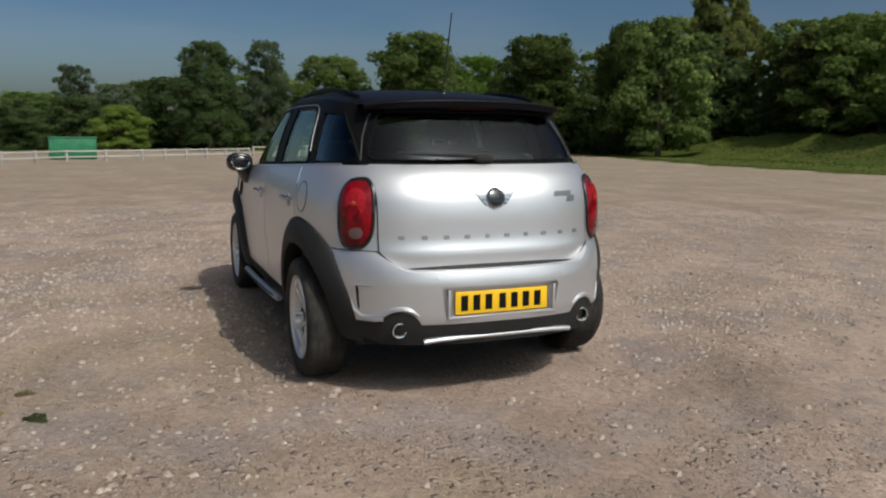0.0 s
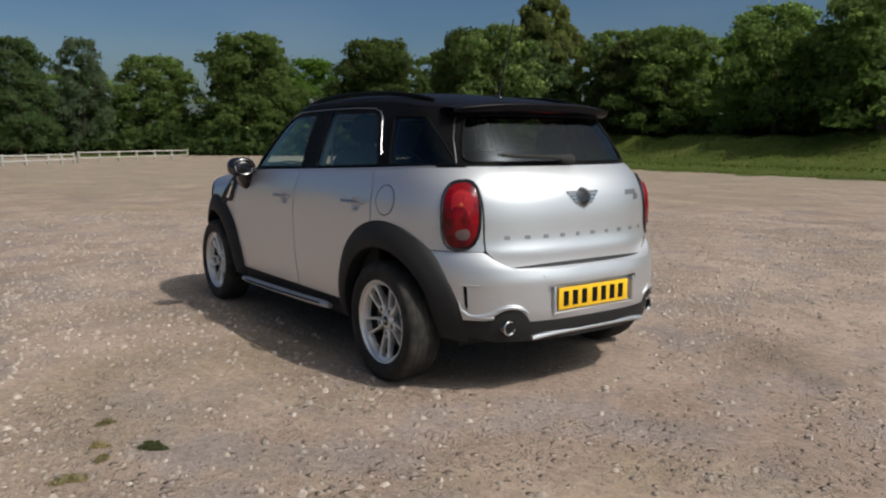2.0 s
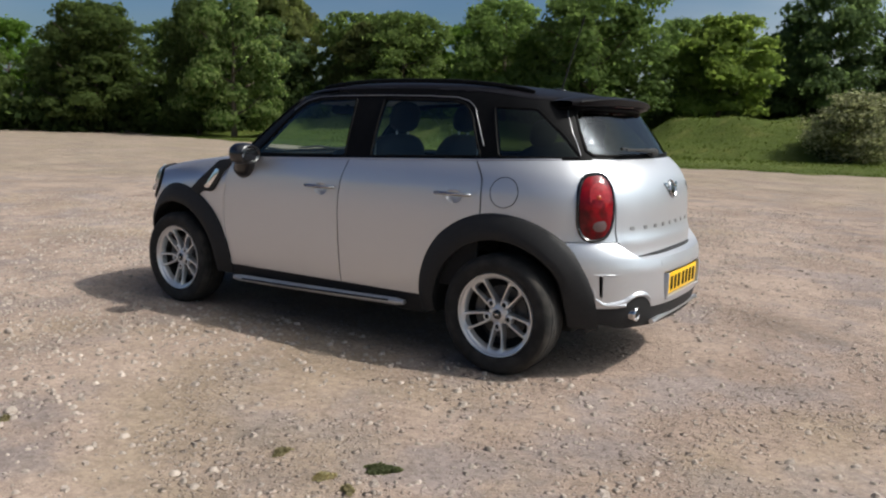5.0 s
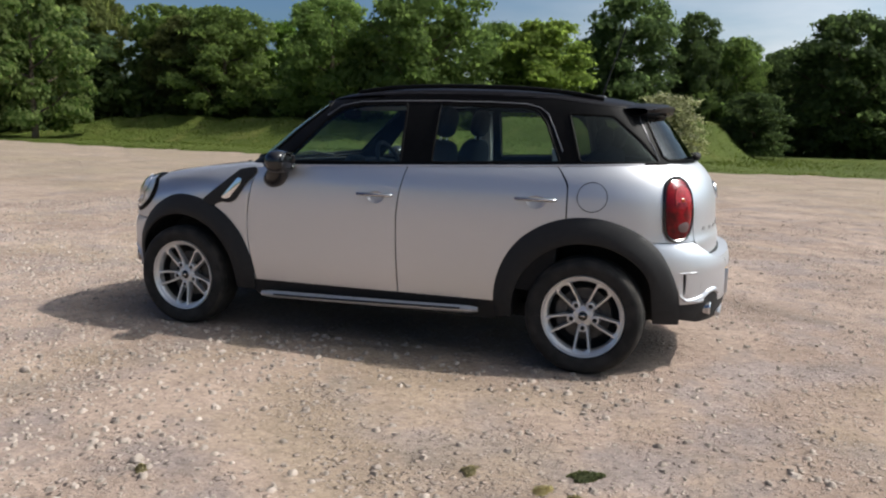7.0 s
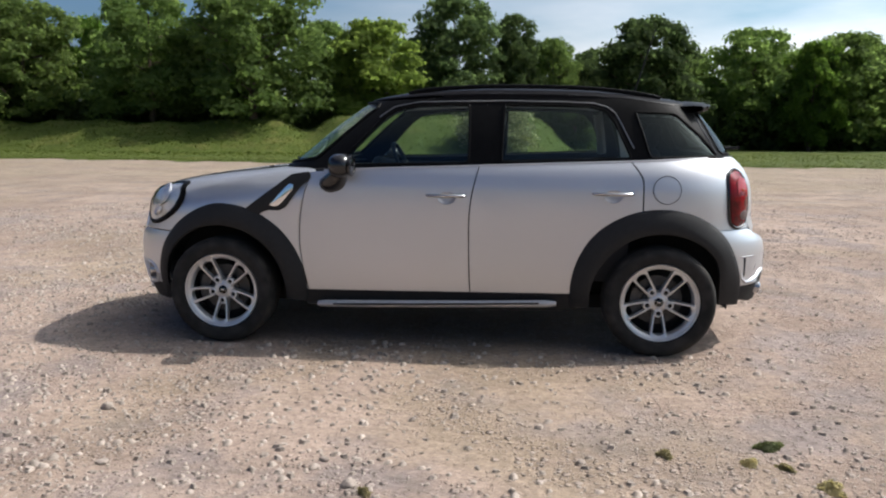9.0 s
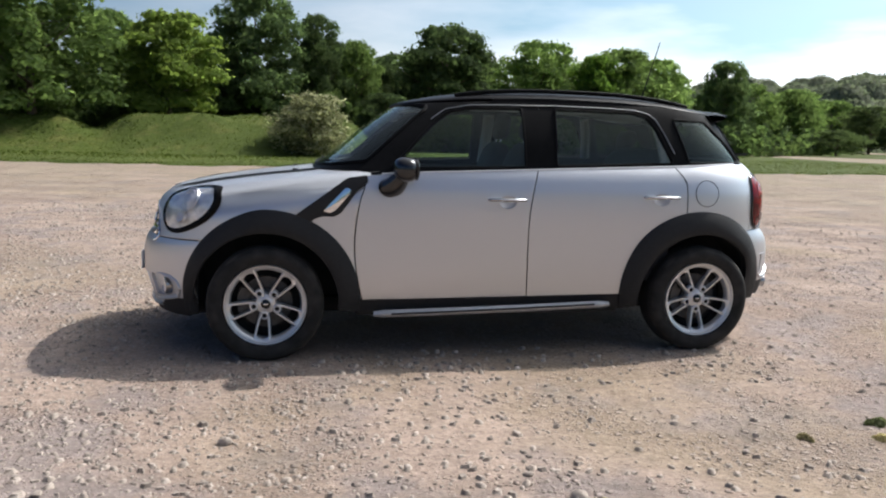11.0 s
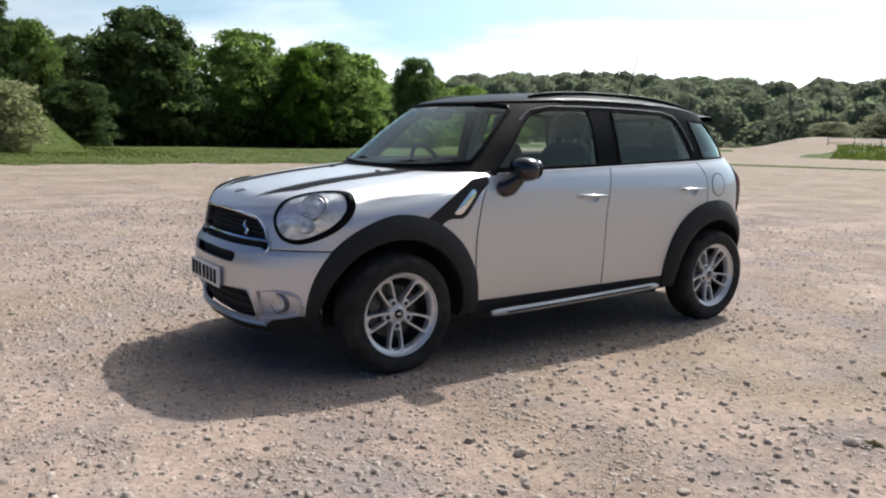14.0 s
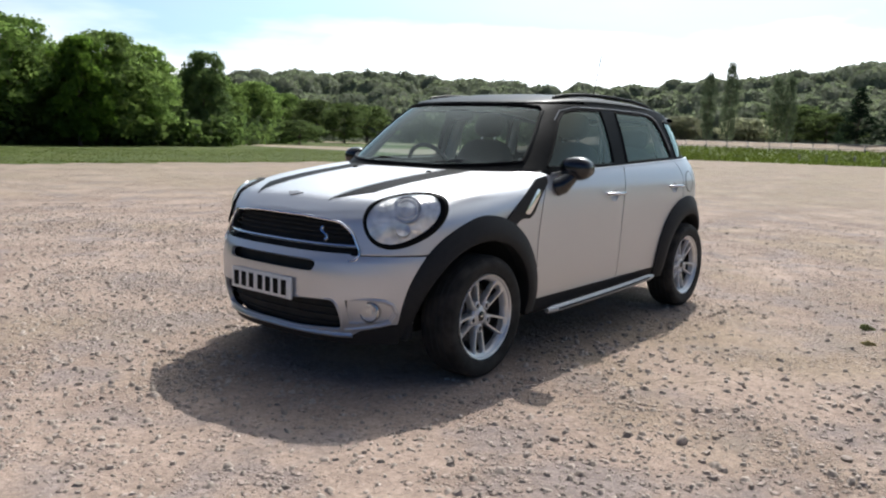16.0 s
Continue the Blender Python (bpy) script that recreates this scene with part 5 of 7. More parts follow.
# front: bumper, nose, bonnet
FA = -2.45
FA0, FA1 = 2 * FA + 1.52, -1.52
CUT_F2 = [(2 * FA - a, z) for a, z in CUT_F][::-1]
af = lambda pts: [(LOW.a_front(y, z), z) for y, z in pts]
INTAKE = [(-0.46, 0.290), (-0.20, 0.278), (0.20, 0.278), (0.46, 0.290), (0.472, 0.37), (0.45, 0.448), (0.2, 0.440), (-0.2, 0.440), (-0.45, 0.448), (-0.472, 0.37)]
SLOT = [(-0.33, 0.575), (0.33, 0.575), (0.35, 0.62), (0.30, 0.633), (-0.30, 0.633), (-0.35, 0.62)]
GRILLE = [(-0.535, 0.640), (0.535, 0.640), (0.545, 0.675), (0.49, 0.77), (0.42, 0.818), (0.2, 0.835), (-0.2, 0.835), (-0.42, 0.818), (-0.49, 0.77), (-0.545, 0.675)]
intake, slot, grille = (af(rounded(p, 0.03)) for p in (INTAKE, SLOT, GRILLE))
SCOOP = [(-0.500, 0.326), (-0.60, 0.328), (-0.648, 0.342), (-0.668, 0.382), (-0.662, 0.424), (-0.64, 0.442), (-0.58, 0.450), (-0.500, 0.446)]
scoop_l = af(SCOOP)
scoop_r = af([(-y, z) for y, z in SCOOP])[::-1]
nose_line = lambda a: np.where(np.abs(LOW.at(a, np.full(np.shape(a), 0.66))[..., 1]) < 0.50, 0.672, 0.664)
half_y = lambda a: np.abs(LOW.at(a, np.full(np.shape(a), 0.4))[..., 1])
low_line = lambda a: 0.264 + 0.058 * smooth((half_y(a) - 0.50) / 0.10) + 0.055 * smooth((half_y(a) - 0.665) / 0.06) + 0.02 * np.clip((half_y(a) - 0.73) / 0.06, 0, 1)
front_bumper = part("front_bumper", sheet(LOW.at, *field(FA0, FA1, low_line, lambda a: nose_line(a) - 0.003, 150, 34), [CUT_F, CUT_F2, intake, slot, scoop_l, scoop_r], 0.018), paint, car)
part("front_valance", sheet(LOW.at, *field(FA0, FA1, 0.215, lambda a: low_line(a) - 0.004, 110, 8), [CUT_F, CUT_F2], 0.02), cladding, front_bumper, "black plastic lower front bumper")
deep = lambda a, z: LOW.at(a, z) * np.array([0.975, 0.96, 1.0])
for ends in ((-0.50, -0.72), (0.72, 0.50)):
    a0, a1 = sorted(LOW.a_front(y, 0.39) for y in ends)
    part("scoop_back", sheet(lambda a, z: LOW.at(a, z) * np.array([0.991, 0.984, 1.0]), *field(a0, a1, 0.30, 0.475, 18, 10), [], 0.0), paint, front_bumper, "silver recess round the fog lamp")
part("intake_backing", sheet(deep, *field(LOW.a_front(0.60, 0.4), LOW.a_front(-0.60, 0.4), 0.27, 0.66, 60, 12), [], 0.0), dark, front_bumper, "dark mesh inside the air intake")
nose = part("bonnet", join(sheet(LOW.at, *field(2 * FA + 1.06, -1.06, lambda a: nose_line(a) + 0.003, lambda a: shoulder(np.where(a < FA, 2 * FA - a, a)), 190, 30), [CUT_F, CUT_F2, grille], 0.014),
                           sheet(lambda a, z: LOW.at(a, z) * np.array([0.9965, 1, 0.999]), *field(FA - 0.45, FA + 0.45, 0.846, lambda a: shoulder(np.where(a < FA, 2 * FA - a, a)), 40, 8), [], 0.006),
                           thicken(BON.reshape(-1, 3), grid_faces(*BON.shape[:2]), 0.012, (-1.2, 0, -1.0))), paint, car, "silver clamshell bonnet")


def soften(ob, reach=0.17):
    """Rolls the shading over the shoulder between the bonnet and the wings, as on the pressed panel."""
    me = ob.data
    co = np.empty(len(me.vertices) * 3, np.float32)
    me.vertices.foreach_get("co", co)
    co = co.reshape(-1, 3)
    # normals from the skin's own faces, leaving out the narrow faces of its cut edges
    quads = np.array([p.vertices[:] for p in me.polygons])
    rim_w = np.linalg.norm(co[quads[:, 1]] - co[quads[:, 2]], axis=1)
    skin = np.min(np.abs(rim_w[:, None] - np.array([0.006, 0.012, 0.014])[None, :]), axis=1) > 2e-5
    fn = np.cross(co[quads[:, 2]] - co[quads[:, 0]], co[quads[:, 3]] - co[quads[:, 1]])
    no = np.zeros_like(co)
    for c_ in range(4):
        np.add.at(no, quads[skin, c_], fn[skin])
    no /= np.maximum(np.linalg.norm(no, axis=1, keepdims=True), 1e-12)
    x, y, z = co.T
    side = np.where(y < 0, -1.0, 1.0)
    on_top = z > shoulder(np.clip(x, -2.4, -0.72)) + 0.001
    gap = np.where(on_top, np.maximum(bon_half(x) - np.abs(y), 0), np.maximum(shoulder(np.clip(x, -2.4, -0.72)) - z, 0))
    k = (1 - smooth(gap / reach)) * smooth((x + 1.78) / 0.25) * (np.abs(y) > 0.5)
    edge = np.stack([0 * x - 0.06, 0.64 * side, 0 * x + 0.766], -1)
    n = no * (1 - k[:, None]) + edge * k[:, None]
    # the same over the nose, above the grille
    q = np.clip(np.abs(y) / 0.80, 0, 1) ** 2.5
    face = np.stack([-(1 - q), q * side, 0 * x], -1)
    face /= np.linalg.norm(face, axis=1, keepdims=True)
    lip = bon_edge(np.clip(front_of(y), -2.2, -0.8))
    gap2 = np.where(z > lip + 0.001, np.maximum(x - front_of(y), 0), np.maximum(lip - z, 0) * 1.6)
    k2 = (1 - smooth(gap2 / 0.12)) * smooth((-1.62 - x) / 0.12) * (z > 0.80)
    n = n * (1 - k2[:, None]) + (face * 0.72 + np.array([0, 0, 0.69])) * k2[:, None]
    k = np.maximum(k, k2)
    n /= np.maximum(np.linalg.norm(n, axis=1, keepdims=True), 1e-9)
    n[k < 0.01] = 0
    me.normals_split_custom_set_from_vertices(n.tolist())


soften(nose)
for w_ in wings:
    soften(w_)

# radiator grille
deep2 = lambda a, z: LOW.at(a, z) * np.array([0.972, 0.95, 1.0])
gr = part("grille", sheet(deep2, *field(LOW.a_front(0.58, 0.7), LOW.a_front(-0.58, 0.7), 0.62, 0.85, 60, 12), [], 0.0), dark, car, "black grille with chrome bar")
part("grille_surround", tube([tuple(p) for p in LOW.at(*np.array(grille).T) + np.array([-0.003, 0, 0])], 0.0065, 8, True), chrome, gr, "chrome grille surround")


def nose_bar(z0, half, off, n=30, bow=0.0):
    ys = np.linspace(half, -half, n)
    return [tuple(LOW.at(LOW.a_front(y, z0), z0) * np.array([off, 1, 1]) + np.array([0, 0, bow * (1 - (y / half) ** 2)])) for y in ys]


part("grille_bar", tube(nose_bar(0.703, 0.515, 0.992), 0.009, 6), chrome, gr, "chrome grille bar")
for z, h in ((0.672, 0.50), (0.694, 0.51), (0.738, 0.49), (0.76, 0.475), (0.782, 0.46), (0.804, 0.42)):
    part("grille_slat", tube(nose_bar(z, h, 0.981), 0.0055, 4), dark, gr)
for z, h in ((0.315, 0.455), (0.355, 0.465), (0.395, 0.46)):
    part("intake_slat", tube(nose_bar(z, h, 0.979), 0.004, 4), dark, front_bumper)
part("front_lip", tube(nose_bar(0.262, 0.50, 1.001), 0.012, 8), satin, front_bumper, "satin silver lip under the intake")
part("intake_surround", tube([tuple(p) for p in LOW.at(*np.array(intake).T) + np.array([0.002, 0, 0])], 0.006, 6, True), paint, front_bumper)


def flat_sign(name, outline, origin, u, v, mat, parent, label="", lift=0.004, **kw):
    return part(name, badge(outline, origin, u, v, lift, **kw), mat, parent, label, sharp=30)


Z = (0, 0, 1)
# small slanted emblem in the grille, as a plain shape
s_line = [(-1.955, -0.335 + 0.023 * math.sin(t * 2.6), 0.757 + 0.031 * t) for t in np.linspace(-1, 1, 13)]
part("grille_emblem", tube([(LOW.at(LOW.a_front(y, z), z)[0] - 0.0 + 0.006, y, z) for x, y, z in s_line], 0.0085, 6), chrome, gr, "plain chrome mark")

# headlamps
H_C = Vector((-1.742, -0.664, 0.864))
H_N = Vector((-0.66, -0.56, 0.50)).normalized()
H_U = Vector((0.62, -0.74, 0.20))
H_U = (H_U - H_N * H_U.dot(H_N)).normalized()
H_V = H_N.cross(H_U).normalized()
lean = radians(17)
H_U, H_V = H_U * math.cos(lean) + H_V * math.sin(lean), H_V * math.cos(lean) - H_U * math.sin(lean)


def headlamp(sg):
    """Oval lamp: black rim, clear dome, silver bowl, projector."""
    rim_o, rim_i = oval(0.217, 0.136, 48, 2.2, cx=0.019 * sg, egg=-0.14 * sg), oval(0.186, 0.110, 48, 2.2, cx=0.006 * sg, egg=-0.14 * sg)
    lamp = part("headlamp", band(rim_o, rim_i, H_C, H_U, H_V, 0.006, 0.014), frame_black, car, "clear headlamp with black rim")
    part("lens", badge(rim_i, H_C, H_U, H_V, 0.010, 0.016, 6), lamp_glass, lamp, "clear domed lens")
    part("bowl", badge(rim_i, H_C, H_U, H_V, 0.003, 0.004, 5), satin_bowl, lamp, "silver reflector bowl")
    m = Matrix.Translation(laid([H_C + H_U * 0.03 * sg + H_V * 0.02], -H_N, 0.006)[0]) @ H_N.to_track_quat('Y', 'Z').to_matrix().to_4x4()
    part("projector", moved(lathe([(0.0, 0.012), (0.022, 0.010), (0.036, 0.004), (0.040, -0.003), (0.044, -0.003), (0.050, 0.006), (0.055, 0.006), (0.060, 0.0), (0.064, -0.008)], 36), m), satin_bowl, lamp, "chrome projector lens")
    part("bezel", moved(lathe([(0.062, -0.010), (0.066, 0.003), (0.072, 0.002), (0.076, -0.010)], 36), m), satin, lamp, "satin bezel round the projector")
    m2 = Matrix.Translation(laid([H_C - H_U * 0.03 * sg - H_V * 0.065], -H_N, 0.006)[0]) @ H_N.to_track_quat('Y', 'Z').to_matrix().to_4x4()
    part("indicator_bulb", moved(lathe([(0.0, 0.004), (0.012, 0.006), (0.022, 0.012), (0.034, 0.016), (0.037, 0.0)], 28), m2), satin, lamp)
    return lamp


satin_bowl = material("reflector bowl", (0.74, 0.74, 0.74), 0.34, 0.65, 0.30, 18.0, 0.7, 20.0, dist=0.025)
headlamp(1)
keep_h = (H_C.copy(), H_N.copy(), H_U.copy(), H_V.copy())
H_C, H_N, H_U, H_V = (Vector((q.x, -q.y, q.z)) for q in keep_h)
H_U = -H_U
headlamp(-1)

# fog lamps
for s in (-1, 1):
    c = laid([(-1.95, 0.616 * s, 0.385)], (0.9, -0.42 * s, 0), -0.013)[0]
    m = Matrix.Translation(c) @ Vector((-0.93, 0.36 * s, 0)).normalized().to_track_quat('Y', 'Z').to_matrix().to_4x4()
    fog = part("fog_lamp", moved(lathe([(0.052, -0.03), (0.053, 0.005), (0.047, 0.008), (0.043, 0.003)], 32), m), dark_chrome, car, "round fog lamp with chrome ring")
    part("bowl", moved(lathe([(0.043, 0.004), (0.034, -0.008), (0.022, -0.014), (0.017, -0.012), (0.014, 0.002), (0.0, 0.004)], 32), m), satin_bowl, fog, "silver bowl round a bulb")
    part("lens", moved(lathe([(0.044, 0.005), (0.03, 0.008), (0.0, 0.009)], 32), m), lamp_glass, fog)

# silver scoop moulded round each fog lamp
for s in (-1, 1):
    scoop = [(-0.47, 0.292), (-0.54, 0.302), (-0.61, 0.318), (-0.654, 0.334), (-0.676, 0.380), (-0.670, 0.426), (-0.645, 0.447), (-0.59, 0.455), (-0.53, 0.450)]
    q = np.array([(LOW.a_front(y, z), z) for y, z in dense_line(scoop, 3)])
    part("fog_scoop", tube([tuple(p) for p in LOW.at(q[:, 0], q[:, 1]) * np.array([1, -s, 1]) + np.array([0.002, 0, 0])], [0.004] + [0.0105] * (len(q) - 6) + [0.009, 0.007, 0.005, 0.004, 0.002], 8), paint, front_bumper)

# bonnet stripes
for s in (-1, 1):
    for name, y0, y1, mat in (("bonnet_stripe", 0.335, 0.475, stripe_black), ("stripe_edge", 0.312, 0.322, stripe_black)):
        ts, ws = np.linspace(0, 1, 26), np.linspace(0, 1, 5)
        vs = []
        for t in ts:
            for w in ws:
                y = (y0 * (1 - w) + y1 * w) * (0.90 + 0.12 * t)
                x0 = -1.86 + 0.22 * (y - 0.30) / 0.17
                x = x0 * (1 - t) + (float(cowl_of(y)) - 0.03) * t
                vs.append((x, s * y, float(bonnet_z(np.array(x), np.array(y))) + 0.0035))
        part(name, (vs, grid_faces(26, 5).tolist()), mat, nose, "black bonnet stripe")
# plain winged badge on the nose and the tailgate
wing = lambda k: [(-0.120 * k, 0.030 * k), (-0.05 * k, 0.020 * k), (-0.042 * k, 0.036 * k), (0.0, 0.050 * k), (0.042 * k, 0.036 * k), (0.05 * k, 0.020 * k), (0.120 * k, 0.030 * k),
                  (0.095 * k, 0.0), (0.06 * k, -0.024 * k), (0.04 * k, -0.034 * k), (0.0, -0.05 * k), (-0.04 * k, -0.034 * k), (-0.06 * k, -0.024 * k), (-0.095 * k, 0.0)]
E_AT = (1.92, 0.0, 0.985)
for sg in (-1, 1):
    for z0, y0, y1, h in ((0.026, 0.040, 0.112, 0.0075), (0.009, 0.044, 0.094, 0.0065), (-0.008, 0.044, 0.080, 0.0065), (-0.025, 0.036, 0.064, 0.0065)):
        blade = [(sg * y0, z0 - h), (sg * (y1 - 0.008), z0 - h), (sg * y1, z0 + h * 1.1), (sg * y0, z0 + h)]
        flat_sign("emblem_blade", blade if sg > 0 else blade[::-1], E_AT, (0, 1, 0), Z, dark_chrome, tailgate, "plain chrome badge blade", lift=0.006, rings=1)
part("emblem_ring", band(oval(0.050, 0.050, 32), oval(0.038, 0.038, 32), E_AT, (0, 1, 0), Z, 0.008, 0.014), dark_chrome, tailgate, "plain chrome badge ring")
part("emblem_centre", badge(oval(0.040, 0.040, 24), E_AT, (0, 1, 0), Z, 0.008, 0.004), black_gloss, tailgate, "black round centre")
part("nose_emblem", badge(wing(0.46), (-1.86, 0.0, 0.925), (0, -1, 0), (0.6, 0, 0.8), 0.005), dark_satin, nose, "small chrome winged badge")

# spaced row of raised marks on the tailgate, and the pair of marks above
for k, y in enumerate(np.linspace(-0.475, 0.485, 10)):
    w = 0.0145 if k not in (4, 6) else 0.011
    flat_sign("raised_mark", rounded([(-w, -0.010), (w, -0.010), (w, 0.010), (-w, 0.010)], 0.005), (1.93, y, 0.803), (0, 1, 0), Z, mark_grey, tailgate, lift=0.003, rings=1)
for y, z, w, h in ((0.40, 0.998, 0.058, 0.013), (0.452, 0.972, 0.026, 0.016)):
    flat_sign("raised_mark", rounded([(-w, -h), (w, -h), (w + 0.008, h), (-w + 0.008, h)], 0.006), (1.92, y, z), (0, 1, 0), Z, dark_satin, tailgate, lift=0.003, rings=1)


# number plates, with plain bars for the characters
def number_plate(x, mat, label, s, mid=0.0, half=0.250, low=0.438):
    p = part("number_plate", block(x - 0.006, x + 0.006, mid - half, mid + half, low, low + 0.111, 0.004), mat, car, label)
    for y in (-0.192, -0.128, -0.064, 0.0, 0.075, 0.139, 0.203):
        part("bar", block(x + s * 0.005, x + s * 0.0085, mid - s * y * half / 0.25 - 0.018, mid - s * y * half / 0.25 + 0.018, low + 0.018, low + 0.093, 0.001), ink, p, "", False)
    return p


number_plate(2.012, yellow, "yellow rear number plate with dark bars", 1)
part("plate_surround", join(block(2.0, 2.028, -0.29, 0.29, 0.418, 0.432, 0.004), block(2.0, 2.028, -0.29, -0.276, 0.43, 0.56, 0.004), block(2.0, 2.028, 0.276, 0.29, 0.43, 0.56, 0.004)), paint, rear_bumper)
fp = number_plate(-2.058, white_plate, "white front number plate with dark bars", -1, 0.024, 0.246, 0.420)

# rear lamps
for s in (-1, 1):
    o = (1.80, 0.702 * s, 0.912)
    u = Vector((0.62, 0.80, 0)) if s < 0 else Vector((-0.62, 0.80, 0))
    rim_o, rim_i = oval(0.102, 0.172, 44, 2.8, skew=0.10), oval(0.086, 0.155, 44, 2.8, skew=0.10)
    lamp = part("tail_lamp", band(rim_o, rim_i, o, u, Z, 0.008, 0.014), black_gloss, car, "red tail lamp in a black rim")
    part("lens", badge(rim_i, o, u, Z, 0.010, 0.022, 6), red_lens, lamp, "red domed lens")
    part("stop_reflector", badge(oval(0.052, 0.062, 28, 2.2, cx=0.008, cy=0.055), o, u, Z, 0.0275, 0.003, 2, 0.006), red_bright, lamp, "bright red stop lamp reflector")
    part("amber_bulb", badge(oval(0.012, 0.010, 20, 2.0, cx=0.002, cy=0.050), o, u, Z, 0.0315, 0.004, 2, 0.01), amber_lens, lamp, "amber indicator bulb")
    part("reversing_lens", badge(oval(0.034, 0.030, 24, 2.2, cx=0.012, cy=-0.088), o, u, Z, 0.0265, 0.004, 2, 0.01), pale_lens, lamp, "pale reversing lens")

# tail pipes and rear bar
for s in (-1, 1):
    pipe = part("tail_pipe", lathe([(0.027, 0.0), (0.030, -0.003), (0.035, 0.0), (0.036, 0.03), (0.035, 0.22)], 32), dark_chrome, car, "round chrome tail pipe")
    pipe.matrix_basis = pose(1.940, EXH * s, 0.366, 0, 0, 90)
    part("pipe_tip", lathe([(0.028, 0.0), (0.030, -0.005), (0.034, -0.006), (0.0375, -0.002), (0.0375, 0.004)], 32), chrome, pipe, "chrome pipe tip")
    inner = part("pipe_bore", lathe([(0.028, 0.002), (0.027, 0.12), (0.0, 0.12)], 24), dark, pipe)
bar_pts = [(1.985 + 0.012 * (1 - (y / 0.40) ** 2), y, 0.322 - 0.01 * (abs(y) / 0.4) ** 4) for y in np.linspace(-0.40, 0.40, 21)]
part("rear_skid_bar", tube(bar_pts, 0.014, 8), satin, rear_bumper, "satin silver bar under the bumper")
for s in (-1, 1):
    low_lip = [(float(LOW.a_of_x(x, z)), z) for x, z in ((1.775, 0.500), (1.785, 0.452), (1.815, 0.424), (1.862, 0.418), (1.90, 0.420))] + [(LOW.a_rear(y, z), z) for y, z in ((-0.655, 0.422), (-0.625, 0.425))]
    hump = [(LOW.a_rear(-EXH + 0.104 * math.cos(t), 0.45), 0.368 + 0.104 * math.sin(t)) for t in np.linspace(2.35, 0.72, 9)]
    q = np.array(dense_line(low_lip + hump, 3))
    n_ = len(q)
    part("bumper_lip", tube([tuple(p) for p in LOW.at(q[:, 0], q[:, 1]) * np.array([1, -s, 1])], [0.013 * min(1.0, 0.25 + 4 * min(i, n_ - 1 - i) / n_) for i in range(n_)], 8), paint, rear_bumper)
    top_q = np.array([(float(LOW.a_of_x(x, 0.575)), 0.577) for x in (1.78, 1.82, 1.86)] + [(LOW.a_rear(y, 0.57), 0.577) for y in (-0.69, -0.64, -0.59)])
    part("scoop_crease", tube([tuple(p) for p in LOW.at(top_q[:, 0], top_q[:, 1]) * np.array([0.9995, -s, 1])], [0.003, 0.006, 0.006, 0.005, 0.004, 0.001], 6), paint, rear_bumper)
part("tow_cover", badge(oval(0.028, 0.028, 24), (2.0, -0.60, 0.50), (0.3, 1, 0), Z, 0.001, 0.0, 1, 0.002), paint, rear_bumper)
for y in (-0.33, 0.33):
    part("parking_sensor", badge(oval(0.011, 0.011, 16), (2.0, y, 0.617), (0, 1, 0), Z, 0.002, 0.001, 1), paint, rear_bumper)

# wheel arches
R_REAR = curve([0, 30, 50, 90, 130, 160, 190], [0.492, 0.512, 0.532, 0.538, 0.543, 0.525, 0.500])
R_FRONT = curve([-10, 45, 90, 112, 150, 180], [0.522, 0.530, 0.530, 0.508, 0.482, 0.462])


def arch_cladding(xc, spread=1.0):
    ths = np.linspace(-0.10, math.pi + 0.17, 58) if xc < 0 else np.linspace(-0.08, math.pi + 0.10, 60)
    rows = []
    for th in ths:
        c, s = math.cos(th), math.sin(th)
        ease = 0.05 + 0.95 * float(smooth((math.pi + 0.17 - th if xc < 0 else th + 0.08) / 0.9))
        row = []
        inner = 0.40 - (0.042 * float(smooth((0.75 - th) / 0.6)) if xc > 0 else 0.0)
        for r, lift in ((0.528, -0.004), (0.525, 0.010), (0.50, 0.026), (0.45, 0.040), (0.412, 0.043), (0.400, 0.036)):
            far = float((R_FRONT if xc < 0 else R_REAR)(math.degrees(th)))
            rr = inner + (r - 0.40) / 0.128 * (far - inner)
            x, z = xc + rr * c, WHEEL_Z + rr * s
            h = SKIN.ray_cast(Vector((x, -2.0, z)), Vector((0, 1, 0)), 3.0)
            y = h[0].y if h[0] is not None else -0.70
            row.append((x, y - lift * ease, z))
        x, z = row[-1][0], row[-1][2]
        row.append((xc + (inner + 0.002) * c, row[-1][1] + 0.05, WHEEL_Z + (inner + 0.002) * s))
        row.append((xc + (inner + 0.015) * c, row[-1][1] + 0.03, WHEEL_Z + (inner + 0.015) * s))
        rows.append(row)
    k = len(rows[0])
    return [p for r in rows for p in r], grid_faces(len(rows), k).tolist()


def wheel_well(xc):
    ths = np.linspace(-0.16, math.pi + 0.16, 30)
    vs = []
    for t in ths:
        x, z = xc + 0.432 * math.cos(t), WHEEL_Z + 0.432 * math.sin(t)
        h = SKIN.ray_cast(Vector((x, -2.0, z)), Vector((0, 1, 0)), 3.0)
        vs += [(x, max(h[0].y if h[0] is not None else -0.70, -0.82) + 0.02, z), (x, -0.48, z)]
    fs = grid_faces(30, 2).tolist()
    n = len(vs)
    fs.append([2 * i + 1 for i in range(30)])
    return vs, fs


for xc in (-WHEEL_X, WHEEL_X):
    both("wheel_arch", arch_cladding(xc), cladding, "black plastic wheel arch moulding")
    both("wheel_well", wheel_well(xc), dark)

